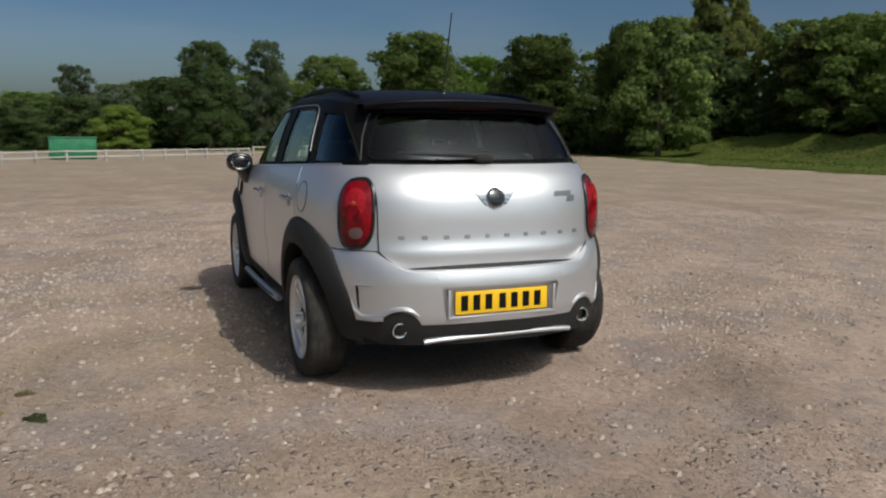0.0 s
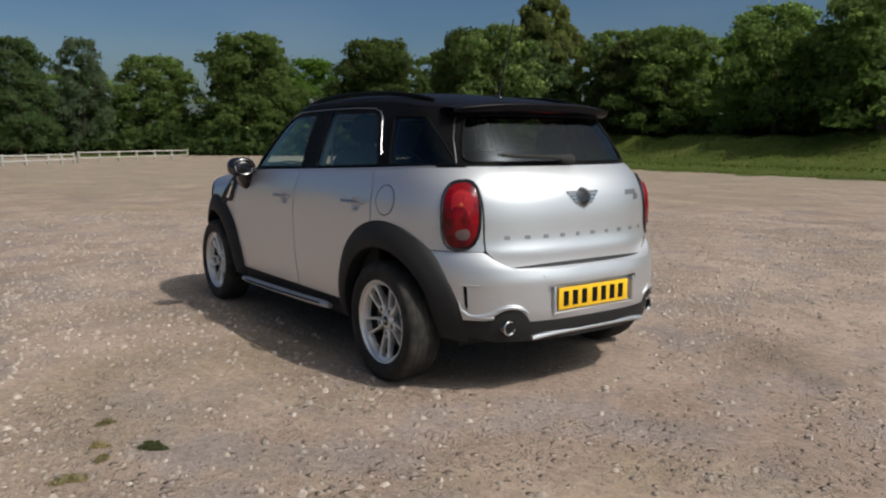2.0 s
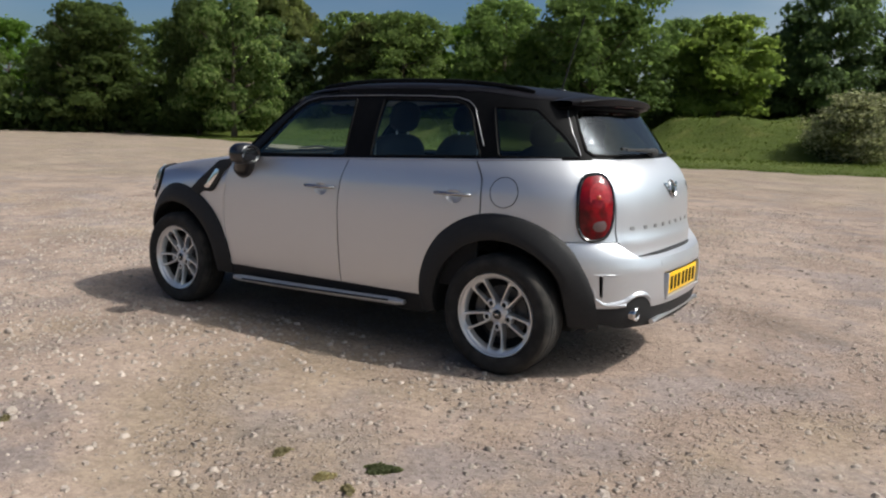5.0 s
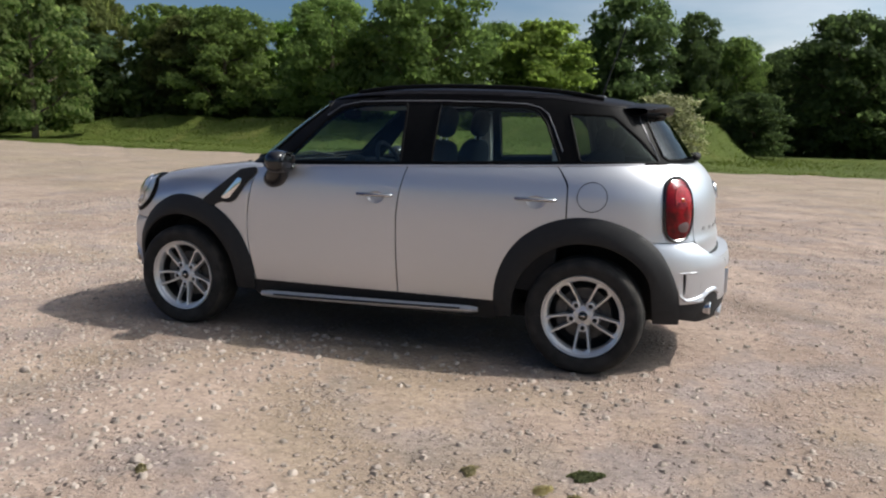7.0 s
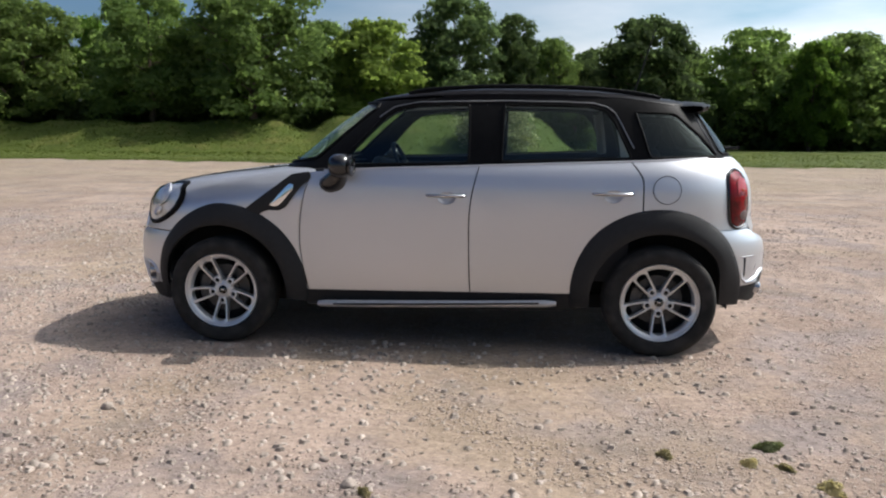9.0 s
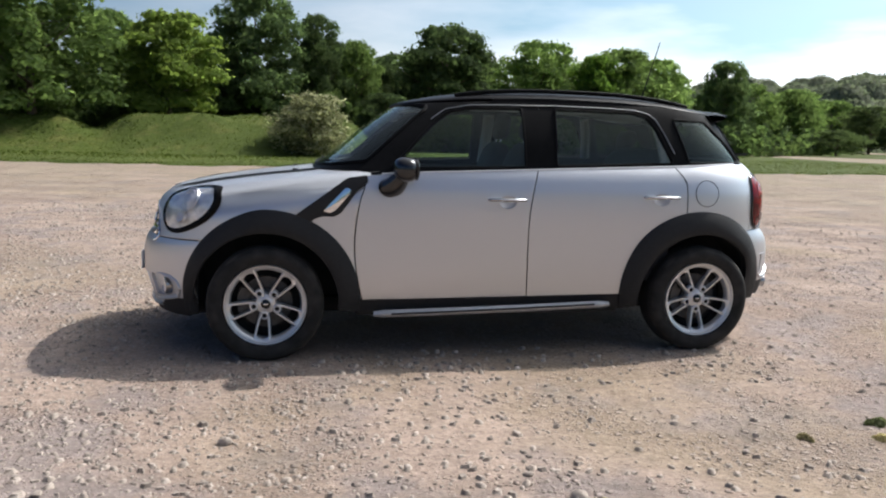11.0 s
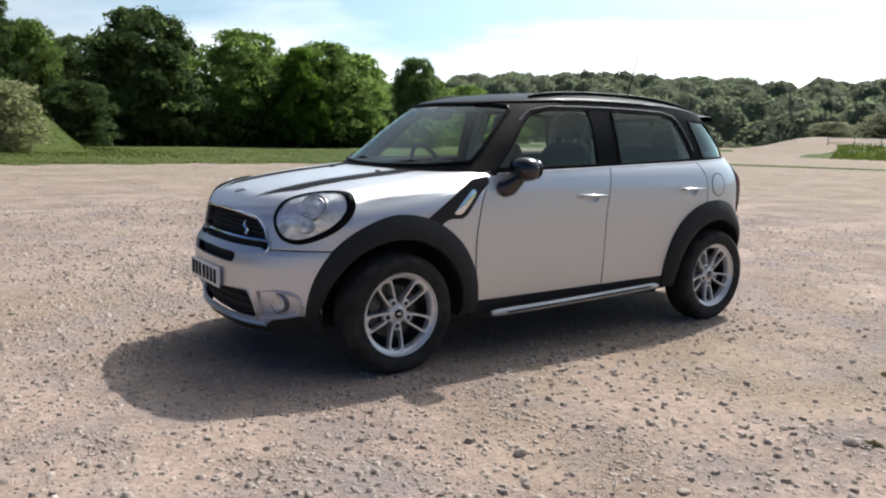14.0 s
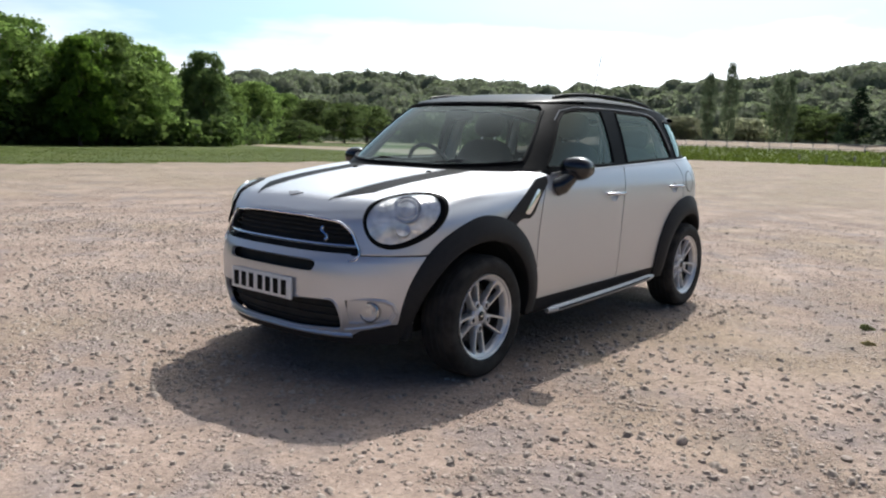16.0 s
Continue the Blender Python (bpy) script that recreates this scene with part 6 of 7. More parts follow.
# sills with silver side bars
both("sill", sheet(LOW.at, *field(-0.80, 0.83, 0.262, lambda a: sill_line(a) - 0.003, 40, 6), [], 0.03), cladding, "black plastic sill")
for s in (-1, 1):
    xs = np.linspace(-0.70, 0.71, 26)
    pts = [(x, s * (0.855 + 0.012 * math.sin(math.pi * (x + 0.70) / 1.41)), 0.262 + 0.040 * (x + 0.70) / 1.41) for x in xs]
    bar = part("side_bar", tube(pts, [0.016] + [0.023] * 24 + [0.015], 10, False, 0.95), bar_metal, car, "satin aluminium side bar below the doors")
    part("bar_tread", tube([(p[0] * 0.86, p[1] + s * 0.022, p[2] + 0.004) for p in pts], 0.010, 6, False, 0.6), cladding, bar, "black rubber tread")


# wheels
def make_wheel():
    w = part("wheel", lathe([(0.190, 0.036), (0.194, 0.060), (0.198, 0.071), (0.204, 0.077), (0.213, 0.081), (0.218, 0.091), (0.223, 0.093), (0.227, 0.086), (0.226, 0.06)], 72), alloy, car,
             "silver alloy wheel with five twin spokes")
    tyre = [(0.224, 0.078), (0.233, 0.094), (0.262, 0.102), (0.285, 0.1035), (0.302, 0.098), (0.314, 0.086), (0.319, 0.074), (0.3215, 0.045), (0.322, 0.0), (0.3215, -0.045), (0.319, -0.074), (0.314, -0.086), (0.295, -0.10), (0.262, -0.102), (0.236, -0.08)]
    tp = part("tyre", lathe(tyre, 72), [rubber, tread_rubber], w, "black rubber tyre with a dusty tread")
    tp.data.polygons.foreach_set("material_index", [1 if 4 <= i % (len(tyre) - 1) <= 10 else 0 for i in range(72 * (len(tyre) - 1))])
    for y in (-0.052, -0.018, 0.018, 0.052):
        part("tread_groove", lathe([(0.3205, y - 0.005), (0.3226, y - 0.004), (0.3226, y + 0.004), (0.3205, y + 0.005)], 72), dark, w)
    for k in range(5):
        mid = math.radians(90 + 72 * k + 36)
        for s in (-1, 1):
            vs = []
            for r, off, wd, y0, y1 in ((0.050, 0.017, 0.020, 0.049, 0.000), (0.088, 0.0255, 0.0160, 0.055, 0.012), (0.135, 0.0335, 0.0150, 0.063, 0.028), (0.174, 0.0390, 0.0160, 0.071, 0.040), (0.192, 0.0400, 0.022, 0.075, 0.046), (0.208, 0.0370, 0.036, 0.078, 0.050)):
                d, t = Vector((math.cos(mid), 0, math.sin(mid))), Vector((-math.sin(mid), 0, math.cos(mid)))
                c = d * r + t * (s * off)
                h = wd / 2
                for q, yq in ((-1.0, y1), (-1.0, y0 - 0.008), (-0.55, y0), (0.55, y0), (1.0, y0 - 0.008), (1.0, y1)):
                    p = c + t * (q * h)
                    vs.append((p.x, yq, p.z))
            fs = []
            for i in range(5):
                for j in range(6):
                    q = (j + 1) % 6
                    fs.append([i * 6 + j, i * 6 + q, (i + 1) * 6 + q, (i + 1) * 6 + j])
            part("spoke", (vs, fs), alloy, w, sharp=50)
        # web that closes each pair of spokes at the rim
        vs = []
        for q in np.linspace(-1, 1, 9):
            for r_, y_ in ((0.206, 0.046), (0.178 + 0.014 * (1 - q * q), 0.048), (0.182 + 0.014 * (1 - q * q), 0.072), (0.206, 0.078)):
                a_ = mid + q * 0.036 / 0.19
                vs.append((r_ * math.cos(a_), y_, r_ * math.sin(a_)))
        part("spoke_web", (vs, [[i * 4 + j, i * 4 + (j + 1) % 4, (i + 1) * 4 + (j + 1) % 4, (i + 1) * 4 + j] for i in range(8) for j in range(4)]), alloy, w, sharp=50)
        ang = mid
        at_ = (0.067 * math.cos(ang), 0, 0.067 * math.sin(ang))
        part("lug_boss", lathe([(0.0125, 0.046), (0.0135, 0.0585), (0.017, 0.0600), (0.021, 0.0575), (0.026, 0.050), (0.028, 0.030)], 20, at_), alloy, w, sharp=60)
        lug = lathe([(0.0, 0.0535), (0.006, 0.0535), (0.008, 0.0505), (0.0133, 0.0505)], 16, at_)
        part("lug_recess", lug, dark, w)
    part("hub", lathe([(0.0, 0.058), (0.03, 0.057), (0.034, 0.053), (0.052, 0.050), (0.060, 0.040), (0.060, 0.0)], 40), alloy, w)
    part("hub_cap", lathe([(0.0, 0.063), (0.022, 0.062), (0.027, 0.058), (0.028, 0.05)], 32), black_gloss, w, "black hub cap")
    part("cap_mark", block(-0.011, 0.011, 0.0605, 0.0645, -0.0035, 0.0035, 0.001), chrome, w, "small plain chrome mark")
    part("brake_disc", lathe([(0.0, 0.004), (0.08, 0.004), (0.082, -0.012), (0.145, -0.012), (0.147, -0.03), (0.0, -0.03)], 48), steel, w, "grey brake disc")
    cal = []
    for t in np.linspace(-0.5, 0.5, 9):
        for r, y in ((0.10, -0.045), (0.10, 0.012), (0.158, 0.016), (0.162, -0.045)):
            cal.append((r * math.cos(t), y, r * math.sin(t)))
    fs = []
    for i in range(8):
        for j in range(4):
            fs.append([i * 4 + j, i * 4 + (j + 1) % 4, (i + 1) * 4 + (j + 1) % 4, (i + 1) * 4 + j])
    part("calliper", (cal, fs), steel, w, "brake calliper", sharp=50)
    # shade between the spokes is put into the barrel's dark colour
    part("barrel", lathe([(0.209, 0.052), (0.205, 0.03), (0.205, -0.08), (0.215, -0.10)], 48), steel, w)
    part("wheel_back", lathe([(0.0, -0.06), (0.20, -0.06), (0.206, -0.05)], 32), dark, w)
    return w


TRACK = 0.770
first = make_wheel()
first.matrix_basis = pose(WHEEL_X, -TRACK, WHEEL_Z, 0, 1, 180)
for m in (pose(-WHEEL_X, -TRACK, WHEEL_Z, 0, -6, 180), pose(WHEEL_X, TRACK, WHEEL_Z, 0, 20, 0), pose(-WHEEL_X, TRACK, WHEEL_Z, 0, 31, 0)):
    copy_thing(first, m)

# underbody
part("underbody", join(block(-1.80, 1.60, -0.52, 0.52, 0.20, 0.30, 0.03), block(-0.80, 0.80, -0.78, 0.78, 0.235, 0.31, 0.02), block(1.5, 1.90, -0.42, 0.42, 0.27, 0.36, 0.03), block(-1.84, -1.45, -0.5, 0.5, 0.23, 0.36, 0.03), block(-0.80, 0.80, -0.80, 0.80, 0.300, 0.335, 0.005)), dark, car)
for s in (-1, 1):
    part("splash_panel", block(-1.722, -1.672, min(s * 0.46, s * 0.69), max(s * 0.46, s * 0.69), 0.235, 0.47, 0.01), dark, car)
part("rear_axle", tube([(WHEEL_X, -0.70, WHEEL_Z), (WHEEL_X, 0.70, WHEEL_Z)], 0.05, 10), dark, car)

# ---------------------------------------------------------------- cabin
W_FRONT = [(-0.555, 1.085), (-0.275, 1.360), (-0.205, 1.415), (-0.09, 1.440), (0.185, 1.446), (0.185, 1.105)]
W_REAR = [(0.375, 1.113), (0.385, 1.448), (0.88, 1.440), (0.97, 1.415), (1.02, 1.35), (1.078, 1.142)]
W_QUARTER = [(1.165, 1.146), (1.150, 1.408), (1.395, 1.400), (1.485, 1.270), (1.535, 1.155)]
WIN = [rounded(w, 0.02) for w in (W_FRONT, W_REAR, W_QUARTER)]
SCREEN_L = [(0.0, 1.075), (-0.25, 1.078), (-0.50, 1.09), (-0.672, 1.115), (-0.660, 1.16), (-0.605, 1.32), (-0.560, 1.42), (-0.53, 1.445), (-0.45, 1.452), (-0.25, 1.456), (0.0, 1.458)]
SCREEN = [(CAB.a_front(y, z), z) for y, z in SCREEN_L] + [(CAB.a_front(-y, z), z) for y, z in SCREEN_L[-2:0:-1]]
GLASS_L = [(0.0, 1.165), (-0.30, 1.165), (-0.555, 1.168), (-0.575, 1.19), (-0.545, 1.28), (-0.495, 1.38), (-0.46, 1.405), (-0.25, 1.41), (0.0, 1.41)]
GLASS = [(CAB.a_rear(y, z), z) for y, z in GLASS_L] + [(CAB.a_rear(-y, z), z) for y, z in GLASS_L[-2:0:-1]]


# the cabin is built in three pieces so that each wraps one end or one side
zlow = lambda a: shoulder(np.clip(a, -0.72, 2.3)) - 0.035
t_ = np.linspace(0, 1, 37)[None, :]


def cab_zone(u0, u1, n):
    """Columns at fixed fraction of the outline, so that they lean with the pillars. u 0: front centre, 1: front corner, 2: rear corner, 3: rear centre."""
    u = np.linspace(u0, u1, n)[:, None]
    a_ref = np.where(u < 1, -1.4 + 1.2 * u, np.where(u < 2, -0.2 + 1.1 * (u - 1), 0.9 + 1.25 * (u - 2)))
    lo, hi = np.where(a_ref < -0.72, 1.03, zlow(a_ref)), roof_edge(np.where(u < 1, -1.2 + 1.2 * u, a_ref))
    z = lo * (1 - t_) + hi * t_
    f, r = CAB.xcf(z), CAB.xcr(z)
    a = np.where(u < 1, f - CAB.lf * (1 - u), np.where(u < 2, f + (r - f) * (u - 1), r + CAB.lr * (u - 2)))
    return a, z


fa_, fz_ = cab_zone(0.0, 1.0, 60)
ma_, mz_ = cab_zone(1.0, 2.0, 70)
ra_, rz_ = cab_zone(2.0, 3.0, 70)
AA, ZZ = np.concatenate([fa_, ma_[1:], ra_[1:]]), np.concatenate([fz_, mz_[1:], rz_[1:]])
side_cuts = WIN + [SCREEN, GLASS]
pillars = sheet(CAB.at, AA, ZZ, side_cuts, 0.03, (0.3, 0, 1.2))
both("cabin_frame", pillars, frame_black, "gloss black window pillars and door frames")
roof = part("roof", thicken(ROO.reshape(-1, 3), grid_faces(*ROO.shape[:2]), 0.025, (0.3, 0, 0.5)), roof_black, car, "gloss black roof")
part("headlining", thicken((ROO * np.array([0.96, 0.94, 1.0]) - np.array([-0.02, 0, 0.045])).reshape(-1, 3), grid_faces(*ROO.shape[:2]), 0.0), grey_trim, roof, "pale headlining")


def pane(poly, n=16, inset=0.003):
    """A pane that fills an outline on the cabin's surface: rings from the outline to the middle."""
    p = np.array(poly, float)
    c = p.mean(0)
    vs = []
    for k in range(n):
        q = c + (p - c) * (1 - k / n)
        vs.append(CAB.at(q[:, 0], q[:, 1]))
    m = len(p)
    fs = [[k * m + i, k * m + (i + 1) % m, (k + 1) * m + (i + 1) % m, (k + 1) * m + i] for k in range(n - 1) for i in range(m)]
    fs.append([(n - 1) * m + i for i in range(m)])
    v = np.concatenate(vs)
    mid = np.array([0.3, 0.0, 1.2])
    d = (v - mid) * np.array([0.3, 1, 0.2])
    return (v - d / np.linalg.norm(d, axis=1, keepdims=True) * inset).tolist(), fs


def dense(poly, k=4):
    out = []
    n = len(poly)
    for i in range(n):
        a, b = np.array(poly[i]), np.array(poly[(i + 1) % n])
        for j in range(k):
            out.append(tuple(a + (b - a) * j / k))
    return out


for poly, glass, name in ((WIN[0], window_glass, "front_side_window"), (WIN[1], window_glass, "rear_side_window"), (WIN[2], quarter_glass, "quarter_window")):
    p = dense(poly, 3)
    g = both(name, pane(p), glass)
    trim = tube([tuple(q) for q in CAB.at(*np.array(p).T)], 0.0075, 6, True)
    part("window_seal", trim, frame_black, g[0])
    part("window_seal", mirrored(trim), frame_black, g[1])
ws = part("windscreen", pane(dense(SCREEN, 4)), screen_glass, car, "clear windscreen")
part("screen_seal", tube([tuple(q) for q in CAB.at(*np.array(dense(SCREEN, 4)).T)], 0.012, 6, True), frame_black, ws)
rg = part("rear_window", pane(dense(GLASS, 4)), rear_glass, car, "dark tinted rear window")
part("window_seal", tube([tuple(q) for q in CAB.at(*np.array(dense(GLASS, 4)).T)], 0.008, 6, True), frame_black, rg)

# bright edge of the rear pillars beside the tailgate glass
edge_line = [(CAB.a_rear(y, z), z) for y, z in dense_line([(-0.607, 1.165), (-0.578, 1.28), (-0.535, 1.375), (-0.515, 1.40)], 4)]
both("pillar_edge", tube([tuple(q) for q in CAB.at(*np.array(edge_line).T)], 0.004, 6), strip_grey, "thin grey edge of the rear pillar")

# bright strip under the windows, dark strip above it
for s in (-1, 1):
    line = [(a, float(shoulder(a)) + 0.006) for a in np.linspace(-0.66, 1.60, 60)]
    pts = [tuple((LOW.at(a, z - 0.006) + np.array([0, 0.006, 0.004])) * np.array([1, -s, 1])) for a, z in line]
    part("waist_strip", tube(pts, 0.007, 6), satin, car, "thin satin strip along the waistline")
    line = [(-0.30, 1.368), (-0.225, 1.430), (-0.10, 1.456), (0.10, 1.462), (0.385, 1.466), (0.70, 1.463), (0.90, 1.455), (0.985, 1.435), (1.03, 1.40), (1.06, 1.32), (1.112, 1.14)]
    pts = [tuple(CAB.at(a, z) * np.array([1, -s, 1]) + np.array([0, s * 0.004, 0])) for a, z in dense(line + [], 3)[:-3]]
    part("door_frame_strip", tube(pts, 0.0032, 5), mark_grey, car, "thin bright line along the door frames")

# roof rails, spoiler, aerial
for s in (-1, 1):
    pts = []
    for t in np.linspace(0, 1, 34):
        x = -0.20 + 1.50 * t
        y = 0.545 - 0.03 * (2 * t - 1) ** 2
        pts.append((x, s * y, float(roof_z(np.array(x), np.array(y))) + 0.004 + 0.016 * math.sin(math.pi * min(max(t, 0.0), 1.0)) ** 0.5))
    part("roof_rail", tube(pts, 0.010, 8, False, 1.3), frame_black, roof, "black roof rail")
ys = np.linspace(-0.56, 0.56, 33)
prof = [(-0.22, 0.006), (-0.10, 0.018), (0.0, 0.012), (0.034, -0.006), (0.026, -0.034), (-0.05, -0.056), (-0.14, -0.066)]
sp = []
for y in ys:
    edge = 1.615 - 0.085 * (abs(y) / 0.56) ** 3.0
    shr = 1 - 0.5 * (abs(y) / 0.56) ** 6
    base = 1.468 - 0.030 * (abs(y) / 0.56) ** 2.5
    for dx, dz in prof:
        sp.append((edge + dx * shr, y, base + dz * shr))
part("rear_spoiler", (sp, [[i * 7 + j, (i + 1) * 7 + j, (i + 1) * 7 + (j + 1) % 7, i * 7 + (j + 1) % 7] for i in range(32) for j in range(7)]), roof_black, roof, "black roof spoiler")
part("spoiler_edge", tube([(1.615 - 0.085 * (abs(y) / 0.56) ** 3.0 + 0.030, y, 1.465 - 0.030 * (abs(y) / 0.56) ** 2.5) for y in ys[1:-1]], 0.006, 6), roof_black, roof)
part("brake_light", block(1.57, 1.618, -0.14, 0.14, 1.424, 1.435, 0.004), red_dark, roof, "narrow dark red high brake light")
aer = part("aerial", tube([(1.21, 0.0, 1.50), (1.22, 0, 1.54), (1.34, 0.0, 1.95)], [0.010, 0.005, 0.0035], 8), dark, roof, "thin black aerial")
part("aerial_base", pillow((1.20, 0, 1.515), (0.09, 0.05, 0.04), 2.6), black_gloss, roof)

# rear wiper
wp = part("rear_wiper", tube([(1.80, -0.02, 1.185), (1.815, -0.10, 1.192), (1.80, -0.42, 1.20)], [0.016, 0.012, 0.006], 8), dark, car, "black rear wiper")
part("wiper_hub", pillow((1.80, -0.01, 1.180), (0.05, 0.11, 0.05), 2.6), dark, wp)
part("wiper_blade", tube([(1.790, -0.06, 1.187), (1.785, -0.46, 1.207)], 0.007, 6), dark, wp)

# windscreen wipers and cowl
part("cowl", thicken(np.stack([np.stack([np.array([float(cowl_of(y)) - 0.012 + 0.10 * t, y, float(bonnet_z(np.array(float(cowl_of(y))), np.array(y))) - 0.012 + 0.018 * t]) for t in np.linspace(0, 1, 4)]) for y in np.linspace(-0.76, 0.76, 33)]).reshape(-1, 3), grid_faces(33, 4), 0.01, (-0.9, 0, 0.5)), cladding, car, "black plastic cowl under the windscreen")
for y0, y1 in ((-0.10, -0.62), (0.50, -0.02)):
    w_ = part("wiper", tube([(-0.985 + 0.28 * abs(y0) ** 2, y0, 1.078), (-0.97 + 0.22 * abs((y0 + y1) / 2) ** 2, (y0 + y1) / 2, 1.108), (-0.925 + 0.36 * abs(y1) ** 2, y1, 1.10)], [0.011, 0.009, 0.005], 6), dark, car, "black windscreen wiper")
for y in (-0.30, 0.30):
    part("washer_jet", pillow((-1.14, y, float(bonnet_z(np.array(-1.14), np.array(y))) + 0.004), (0.035, 0.02, 0.012), 2.5, 10, 6), dark, nose)


# door mirrors
def door_mirror(s):
    m = part("door_mirror", pillow((-0.540, 0.908 * s, 1.086), (0.140, 0.190, 0.138), 2.5, 28, 16), black_gloss, car, "gloss black door mirror")
    foot = [(-0.612, 0.815 * s, 0.975), (-0.592, 0.848 * s, 0.99), (-0.568, 0.874 * s, 1.025), (-0.545, 0.905 * s, 1.06)]
    part("mirror_foot", join(tube(foot, [0.082, 0.078, 0.064, 0.046], 14, False, 0.72)), black_gloss, m, "black mirror foot")
    pts = [(-0.480, (0.908 + 0.076 * math.cos(t)) * s, 1.086 + 0.052 * math.sin(t)) for t in np.linspace(0, 2 * math.pi, 28, endpoint=False)]
    part("mirror_glass", (pts + [(-0.477, 0.908 * s, 1.086)], [[i, (i + 1) % 28, 28] for i in range(28)]), mirror_glass, m, "mirror glass")
    part("mirror_rim", tube(pts, 0.010, 6, True), black_gloss, m)
    return m


door_mirror(-1)
door_mirror(1)

# door handles
for s, pair in ((-1, 0), (1, 1)):
    for door, x, z in ((fdoors[pair], *HANDLES[0]), (rdoors[pair], *HANDLES[1])):
        yb = float(-LOW.at(x, z)[1])
        h = part("door_handle", tube([(x - 0.112, s * (yb + 0.008), z + 0.0), (x - 0.10, s * (yb + 0.026), z), (x, s * (yb + 0.034), z), (x + 0.10, s * (yb + 0.026), z), (x + 0.112, s * (yb + 0.008), z)],
                                     [0.008, 0.0115, 0.0125, 0.0115, 0.009], 10, False, 0.85), handle_chrome, door, "chrome door handle")
        vs = []
        for kk, dp in ((1.04, 0.001), (1.0, -0.004), (0.85, -0.014), (0.6, -0.0185), (0.25, -0.020)):
            q = np.array(cup_line(x, z, kk))
            vs += (LOW.at(q[:, 0], q[:, 1]) + np.array([0, -dp, 0])).tolist()
        fs = [[i * 32 + j, i * 32 + (j + 1) % 32, (i + 1) * 32 + (j + 1) % 32, (i + 1) * 32 + j] for i in range(4) for j in range(32)] + [[128 + j for j in range(32)]]
        part("handle_cup", (vs, fs) if s < 0 else mirrored((vs, fs)), paint, door)

# filler flap
for s in (-1,):
    ring = [tuple(q) for q in laid([(1.312 + 0.078 * math.cos(t), -0.84, 0.968 + 0.078 * math.sin(t)) for t in np.linspace(0, 2 * math.pi, 48, endpoint=False)], (0, 1, 0), 0.0008)]
    part("filler_flap", badge(oval(0.075, 0.075, 48), (1.312, -0.84, 0.968), (1, 0, 0), Z, 0.002, 0.0, 3, 0.001), paint, car, "round silver filler flap")
    part("flap_gap", tube(ring, 0.0022, 5, True), dark, car)

# black scuttle on the wing with a silver slot
SC = [(-1.165, 0.800), (-1.05, 0.885), (-0.85, 1.028), (-0.742, 1.044), (-0.735, 1.008), (-0.80, 0.955), (-0.885, 0.838), (-0.925, 0.815), (-0.99, 0.818), (-1.04, 0.800), (-1.075, 0.765)]
SC_IN = [(-0.985, 0.846), (-0.865, 0.972), (-0.835, 0.970), (-0.838, 0.942), (-0.918, 0.852), (-0.945, 0.838)]
for s in (-1, 1):
    b1 = badge(rounded(SC, 0.015, 4), (0, -0.85, 0), (1, 0, 0), Z, 0.010, 0.004, 5, 0.003)
    b2 = badge(rounded(SC_IN, 0.012, 4), (0, -0.85, 0), (1, 0, 0), Z, 0.0165, 0.002, 3, 0.008)
    f_ = (lambda q: q) if s < 0 else mirrored
    sc = part("side_scuttle", f_(b1), cladding, car, "black scuttle on the front wing")
    part("scuttle_slot", f_(b2), chrome, sc, "silver slot with clear repeater")

# ---------------------------------------------------------------- inside the cabin
def seat(x, y):
    st = part("seat", join(pillow((x, y, 0.62), (0.52, 0.50, 0.20), 3.5), moved(pillow((0, 0, 0.0), (0.16, 0.50, 0.66), 3.4), pose(x + 0.30, y, 0.92, 0, 16, 0))), seat_cloth, car, "black front seat")
    part("headrest", moved(pillow((0, 0, 0), (0.10, 0.26, 0.19), 2.8), pose(x + 0.405, y, 1.345, 0, 12, 0)), seat_cloth, st, "black headrest")
    part("headrest_post", join(tube([(x + 0.37, y - 0.06, 1.18), (x + 0.40, y - 0.06, 1.30)], 0.007, 6), tube([(x + 0.37, y + 0.06, 1.18), (x + 0.40, y + 0.06, 1.30)], 0.007, 6)), satin, st)
    return st


seat(-0.08, -0.36)
seat(-0.08, 0.36)
rs = part("rear_seat", join(pillow((0.88, 0, 0.66), (0.50, 1.24, 0.18), 4), moved(pillow((0, 0, 0), (0.15, 1.24, 0.60), 4), pose(1.20, 0, 0.93, 0, 18, 0))), seat_cloth, car, "black rear bench seat")
for y in (-0.36, 0.36):
    part("headrest", moved(pillow((0, 0, 0), (0.09, 0.25, 0.15), 2.8), pose(1.29, y, 1.27, 0, 12, 0)), seat_cloth, rs, "black rear headrest")
part("dashboard", join(pillow((-0.66, 0, 0.93), (0.46, 1.42, 0.24), 3.6, 32, 12), pillow((-0.50, 0.36, 1.03), (0.20, 0.34, 0.10), 2.6), pillow((-0.48, 0, 0.98), (0.08, 0.30, 0.26), 3)), seat_cloth, car, "black dashboard")
wheel_pts = [Vector((0.0, 0.185 * math.cos(t), 0.185 * math.sin(t))) for t in np.linspace(0, 2 * math.pi, 36, endpoint=False)]
tilt = pose(-0.36, 0.36, 1.02, 0, -24, 0)
sw = part("steering_wheel", tube([tuple(tilt @ p) for p in wheel_pts], 0.015, 8, True), seat_cloth, car, "black steering wheel")
part("wheel_boss", moved(pillow((0, 0, 0), (0.06, 0.16, 0.11), 2.6), tilt), seat_cloth, sw)
